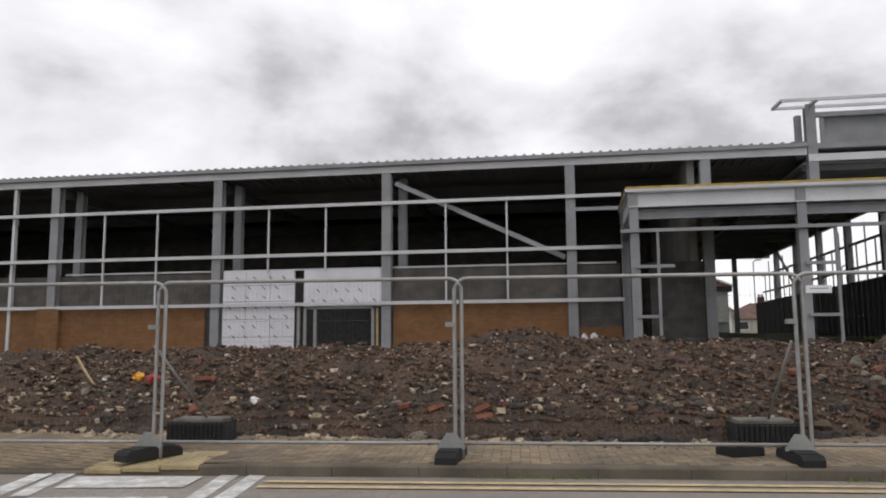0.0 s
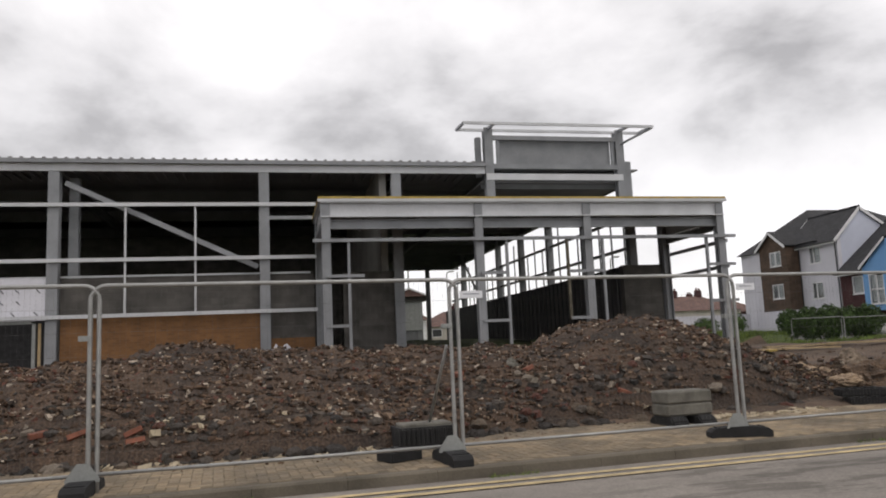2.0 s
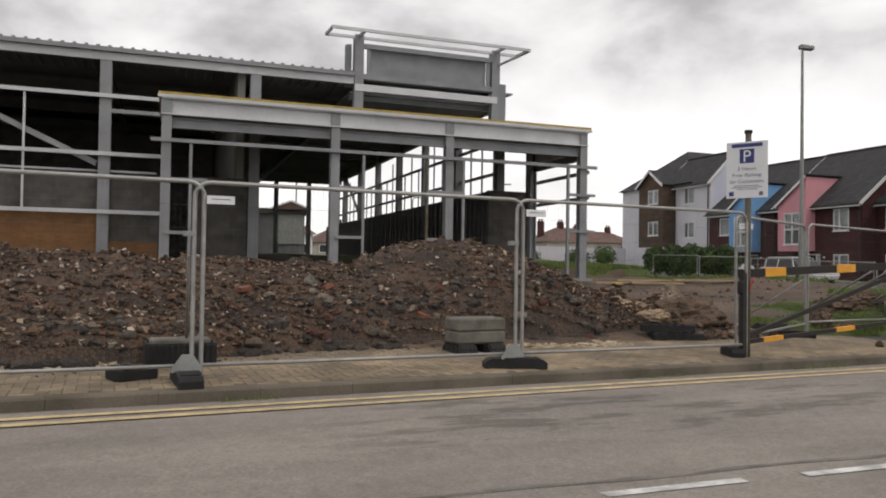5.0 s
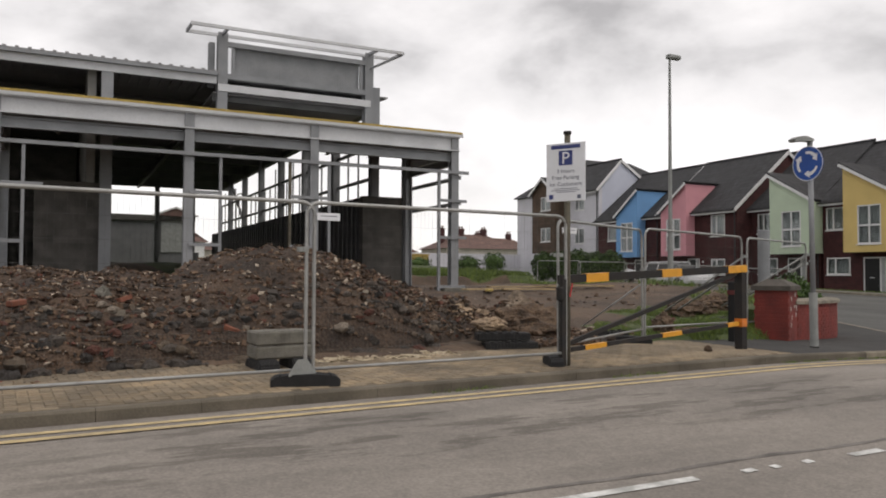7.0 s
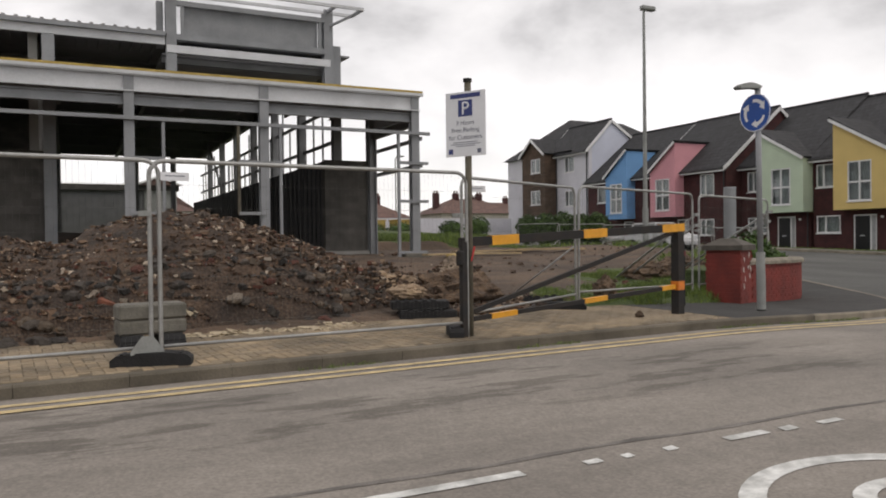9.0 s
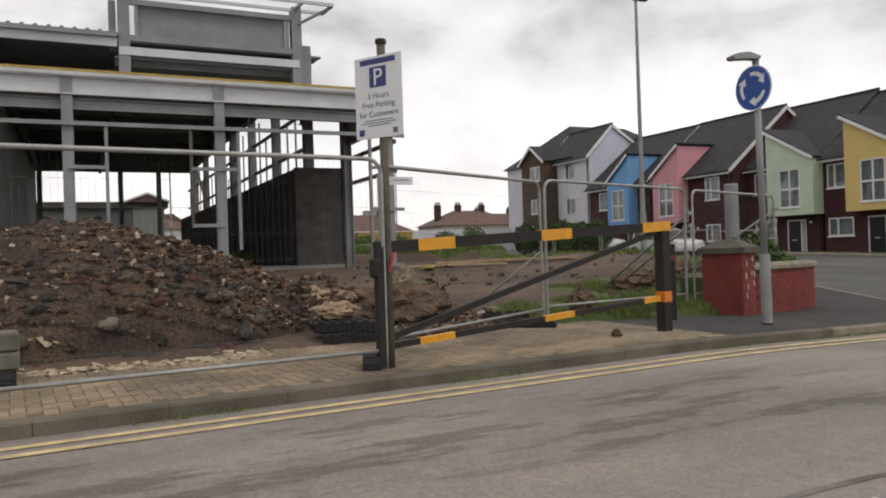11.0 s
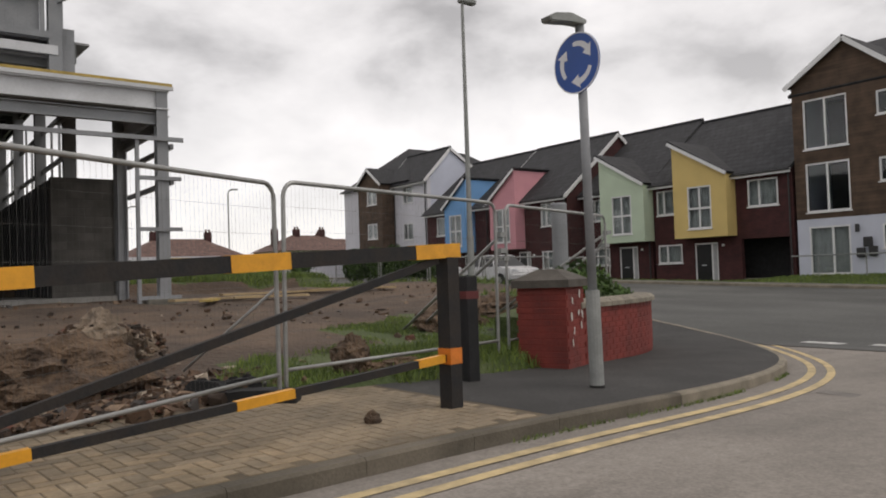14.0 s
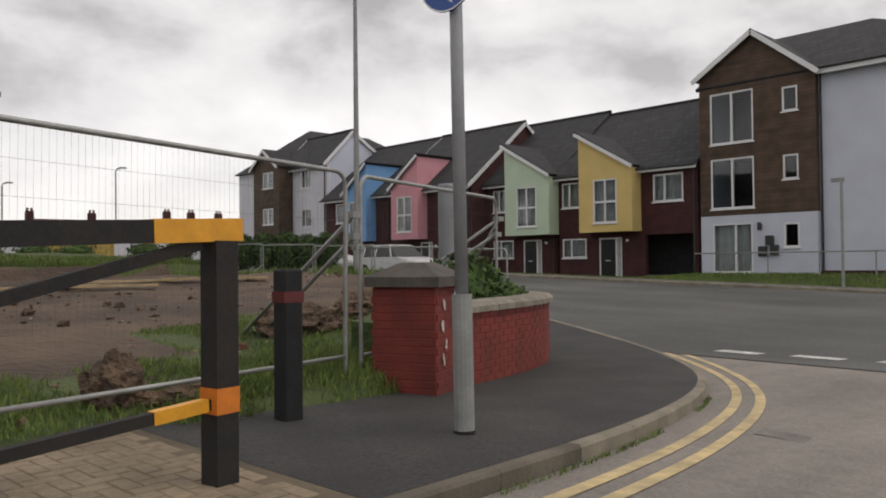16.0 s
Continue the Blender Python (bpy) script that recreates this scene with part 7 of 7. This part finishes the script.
shrub("planter_shrub", "bright green leafy plants behind the red wall", "shrub", [(17.75, 12.4, 0.9, 0.35, 0.28, 0.42), (18.35, 12.55, 0.95, 0.45, 0.3, 0.5), (18.95, 12.85, 0.85, 0.4, 0.3, 0.38), (19.8, 13.2, 0.75, 0.4, 0.3, 0.25)], 520, 0.05, 31)
hb = [(31.3 + 0.85 * k, 41.2 - 0.6 * k, 1.9, 0.8, 0.75, 0.85 + 0.1 * (k % 3)) for k in range(5)]
shrub("hedge", "dense dark green hedge by the site edge", "hedge", hb, 2400, 0.085, 32)
shrub("bush", "green bush growing by the boundary wall", "bush", [(29.0, 43.5, 2.1, 0.8, 0.7, 0.7), (27.6, 44.5, 2.0, 0.9, 0.7, 0.55)], 1260, 0.06, 33, group="bushes")
shrub("bush", "green bush growing by the boundary wall", "bush", [(25.0, 46.5, 2.0, 1.0, 0.7, 0.5), (23.2, 47.0, 2.0, 0.9, 0.7, 0.45), (21.0, 47.5, 2.0, 1.1, 0.7, 0.5)], 900, 0.06, 34, group="bushes")
shrub("bush", "green bush growing by the boundary wall", "bush", [(36.0, 36.4, 1.2, 0.8, 0.7, 0.8), (37.2, 35.4, 1.0, 0.6, 0.6, 0.7)], 1140, 0.06, 35, group="bushes")
pillar = thing("steel_pillar", "round galvanised steel pillar behind the red wall", "pillar", (20.6, 15.2, 0.4))
bm = bmesh.new()
bmesh.ops.create_cone(bm, cap_ends=True, segments=20, radius1=0.15, radius2=0.15, depth=2.53 - 0.4, matrix=Matrix.Translation((0, 0, (2.53 - 0.4) / 2)))
part("shaft", bm, M_STEEL, pillar)
bm = bmesh.new()
bmesh.ops.create_cone(bm, cap_ends=True, segments=20, radius1=0.158, radius2=0.14, depth=0.04, matrix=Matrix.Translation((0, 0, 2.53 - 0.38)))
part("cap", bm, M_STEEL, pillar)
planter = single("planter_soil", prism(bmesh.new(), [(17.2, 11.75), (18.2, 12.08), (19.2, 12.45), (20.1, 13.0), (20.6, 13.7), (20.7, 15.0), (18.6, 14.4), (17.0, 13.0)], "z", 0.1, 0.66), M_GRASSG, "weedy soil held by the red wall", "soil", kind="structure")

# ---- fence on the far side of the site ----
FENCE3 = [(24.3, 17.2), (25.4, 20.4), (26.0, 23.9), (26.3, 27.4), (26.4, 30.9), (26.4, 34.4)]
for a, b in zip(FENCE3, FENCE3[1:]):
    za, zb = float(ground_at([a[0]], [a[1]])[0]), float(ground_at([b[0]], [b[1]])[0])
    copy_thing(panel_a, place_panel(a, b, za + 0.12, zb + 0.12))
for i, (x, y) in enumerate(FENCE3):
    z = float(ground_at([x], [y])[0])
    copy_thing(foot0, pose(x, y, z, 0, 0, 85))
    copy_thing(stay0, pose(x, y, z + 0.06, 0, 0, 82))


box_t = thing("yellow_container", "small yellow site container by the boundary wall", "container", (27.2, 57.5, 1.85))
part("body", boxed(-0.9, 0.9, -0.6, 0.6, 0.05, 1.0, bevel=0.03), M_YEDGE, box_t)
part("lid", boxed(-0.95, 0.95, -0.65, 0.65, 1.0, 1.1, bevel=0.02), M_YEDGE, box_t)
for k in range(5):
    part("side_rib", boxed(-0.8 + 0.38 * k, -0.74 + 0.38 * k, -0.64, -0.6, 0.1, 0.95), M_YEDGE, box_t)
box_u = copy_thing(box_t, pose(29.6, 57.0, 1.85, 0, 0, 8))
tagged(box_u, "second small yellow site container by the boundary wall")

# ---- parked cars ----
def car(label, loc, rz, paint_mat):
    t = thing("car", label, "car", loc, rz, group="parked cars")
    bm = bmesh.new()
    prism(bm, [(-2.15, 0.35), (2.1, 0.35), (2.2, 0.62), (2.1, 0.86), (1.25, 0.98), (-1.95, 1.0), (-2.2, 0.8)], "y", -0.88, 0.88)
    bmesh.ops.bevel(bm, geom=bm.edges[:], offset=0.06, segments=2, affect="EDGES")
    part("body", bm, paint_mat, t)
    bm = bmesh.new()
    lo = [bm.verts.new(p) for p in ((-1.95, -0.8, 0.98), (1.2, -0.8, 0.96), (1.2, 0.8, 0.96), (-1.95, 0.8, 0.98))]
    hi = [bm.verts.new(p) for p in ((-1.6, -0.62, 1.5), (0.35, -0.62, 1.52), (0.35, 0.62, 1.52), (-1.6, 0.62, 1.5))]
    for k in range(4):
        bm.faces.new((lo[k], lo[(k + 1) % 4], hi[(k + 1) % 4], hi[k]))
    bm.faces.new(hi)
    part("glasshouse", bm, M_PIPE, t, "dark car windows")
    part("roof_panel", boxed(-1.6, 0.35, -0.63, 0.63, 1.49, 1.56, bevel=0.025), paint_mat, t)
    for x in (-1.62, -0.6, 0.4):
        for s in (-1, 1):
            part("pillar", bar(bmesh.new(), (x + 0.3 * (x > 0), s * 0.79, 0.98), (x, s * 0.64, 1.5), 0.05, 0.08), paint_mat, t)
    for x in (-1.35, 1.35):
        for s in (-0.86, 0.86):
            bm = bmesh.new()
            bmesh.ops.create_cone(bm, cap_ends=True, segments=20, radius1=0.33, radius2=0.33, depth=0.22, matrix=pose(x, s, 0.33, 90, 0, 0))
            w = part("wheel", bm, M_TYRE2, t)
            bm = bmesh.new()
            bmesh.ops.create_cone(bm, cap_ends=True, segments=16, radius1=0.2, radius2=0.17, depth=0.24, matrix=pose(x, s, 0.33, 90, 0, 0))
            part("rim", bm, M_GALV, w)
    for s in (-0.65, 0.65):
        part("tail_light", boxed(-2.22, -2.12, s - 0.14, s + 0.14, 0.75, 0.92, bevel=0.02), M_REDC, t)
        part("headlight", boxed(2.08, 2.17, s - 0.16, s + 0.16, 0.68, 0.82, bevel=0.02), M_GLASS, t)
    return t


car("white parked car in front of the pink house", (35.0, 33.6, float(road_z(35.0, 33.6))), -95, M_CAR)
car("white parked car in front of the blue house", (35.6, 40.5, float(road_z(35.6, 40.5))), -92, M_CAR)


# ---- bricks of the painted pier and wall ----
bw_, bh_ = 0.215, 0.065
brick_wall_me = finish("brick", boxed(-bw_ / 2, bw_ / 2, -0.004, 0.004, -bh_ / 2, bh_ / 2, bevel=0.004), M_REDP)
half_me = finish("brick", boxed(-0.05, 0.05, -0.004, 0.004, -bh_ / 2, bh_ / 2, bevel=0.004), M_REDP)


def lay(me, m):
    o = new("brick", me)
    o.parent = wall
    o.matrix_world = m


PW = 0.31
rb = random.Random(9)
for face in range(4):
    if face == 2:
        continue
    for c in range(15):
        z = -0.02 + c * 0.075
        for k in range(-1, 3):
            x = (k - 0.5 + (0.5 if c % 2 else 0)) * 0.225
            if abs(x) + bw_ / 2 <= PW + 0.03:
                lay(brick_wall_me, PIER @ pose(0, 0, 0, 0, 0, 90 * face) @ pose(x, -PW + 0.0015 - 0.001 * rb.random(), z, 0, 0, 0))
            elif abs(x) - bw_ / 2 < PW - 0.06:
                lay(half_me, PIER @ pose(0, 0, 0, 0, 0, 90 * face) @ pose(math.copysign(PW - 0.045, x), -PW + 0.0015 - 0.001 * rb.random(), z, 0, 0, 0))
for c in range(10):
    i0 = c % 2
    for i in range(len(WP) - 1):
        f = 0.5 if c % 2 else 0.0
        p = WP[i] * (1 - f) + WP[i + 1] * f
        nn = WN[i]
        z = 0.765 - 0.012 * (p[0] - 17) - c * 0.075
        if z < wall_base(p) - 0.05 or i + f > len(WP) - 1.4:
            continue
        lay(brick_wall_me, pose(p[0] + nn[0] * 0.010, p[1] + nn[1] * 0.010, z, 0, 0, math.degrees(math.atan2(-nn[0], nn[1]))))

# ---- block paving, herringbone ----
SK = np.concatenate([[0], np.cumsum(np.hypot(*np.diff(KP, axis=0).T))])


def along_kerb(s, d):
    x = np.interp(s, SK, KP[:, 0]); y = np.interp(s, SK, KP[:, 1])
    nx, ny = np.interp(s, SK, KN[:, 0]), np.interp(s, SK, KN[:, 1])
    return x + nx * d, y + ny * d


S0, S1 = SK[kerb_index(-9.0)], SK[kerb_index(14.35)]
pavement = thing("block_paving", "buff concrete block paving laid herringbone", "pavement", kind="structure")
cells = []
ni, nj = int((S1 - S0) / 0.105), 22
for i in range(ni):
    for j in range(nj):
        k = (i - j) % 4
        if k == 0 and i + 1 < ni:
            cells.append((i + 1.0, j + 0.5, 0.205, 0.1))
        elif k == 3 and j + 1 < nj:
            cells.append((i + 0.5, j + 1.0, 0.1, 0.205))
paver_me = finish("paving_block", boxed(-0.1, 0.1, -0.0485, 0.0485, -0.04, 0.0, bevel=0.005), M_PAVER)
near_blocks, rest = [], []
for ci, cj, lx, ly in cells:
    s, d = S0 + ci * 0.105, 0.14 + cj * 0.105
    x, y = along_kerb(s, d)
    (near_blocks if x > 12.2 else rest).append((float(x), float(y), float(d), s, lx > ly))
rb = random.Random(2)
near_blocks.sort(key=lambda q: -q[0])
for x, y, d, s, flat in near_blocks[:300]:
    o = new("paving_block", paver_me)
    o.parent = pavement
    o.matrix_world = pose(x, y, float(pave_z(x, y, d)) + 0.002 + 0.003 * rb.random(), rb.uniform(-0.6, 0.6), rb.uniform(-0.6, 0.6), 4 + (0 if flat else 90))
P, F = [], []
for x, y, d, s, flat in near_blocks[300:] + rest:
    z = float(pave_z(x, y, d)) + 0.002 + 0.003 * rb.random()
    a, b = (0.1, 0.0485) if flat else (0.0485, 0.1)
    c_, s_ = math.cos(0.068), math.sin(0.068)
    k = len(P)
    for zz, g in ((z - 0.03, 0), (z - 0.004, 0), (z, 0.005)):
        for u, v in ((-1, -1), (1, -1), (1, 1), (-1, 1)):
            px, py = u * (a - g), v * (b - g)
            P.append((x + px * c_ - py * s_, y + px * s_ + py * c_, zz))
    for r0 in (0, 4):
        for e in range(4):
            F.append((k + r0 + e, k + r0 + (e + 1) % 4, k + r0 + 4 + (e + 1) % 4, k + r0 + 4 + e))
    F.append((k + 8, k + 9, k + 10, k + 11))
me = bpy.data.meshes.new("paving_rest")
me.from_pydata(P, [], F)
me.materials.append(M_PAVER)
o = new("paving_rest", me)
o.parent = pavement
tagged(o, kind="stuff")
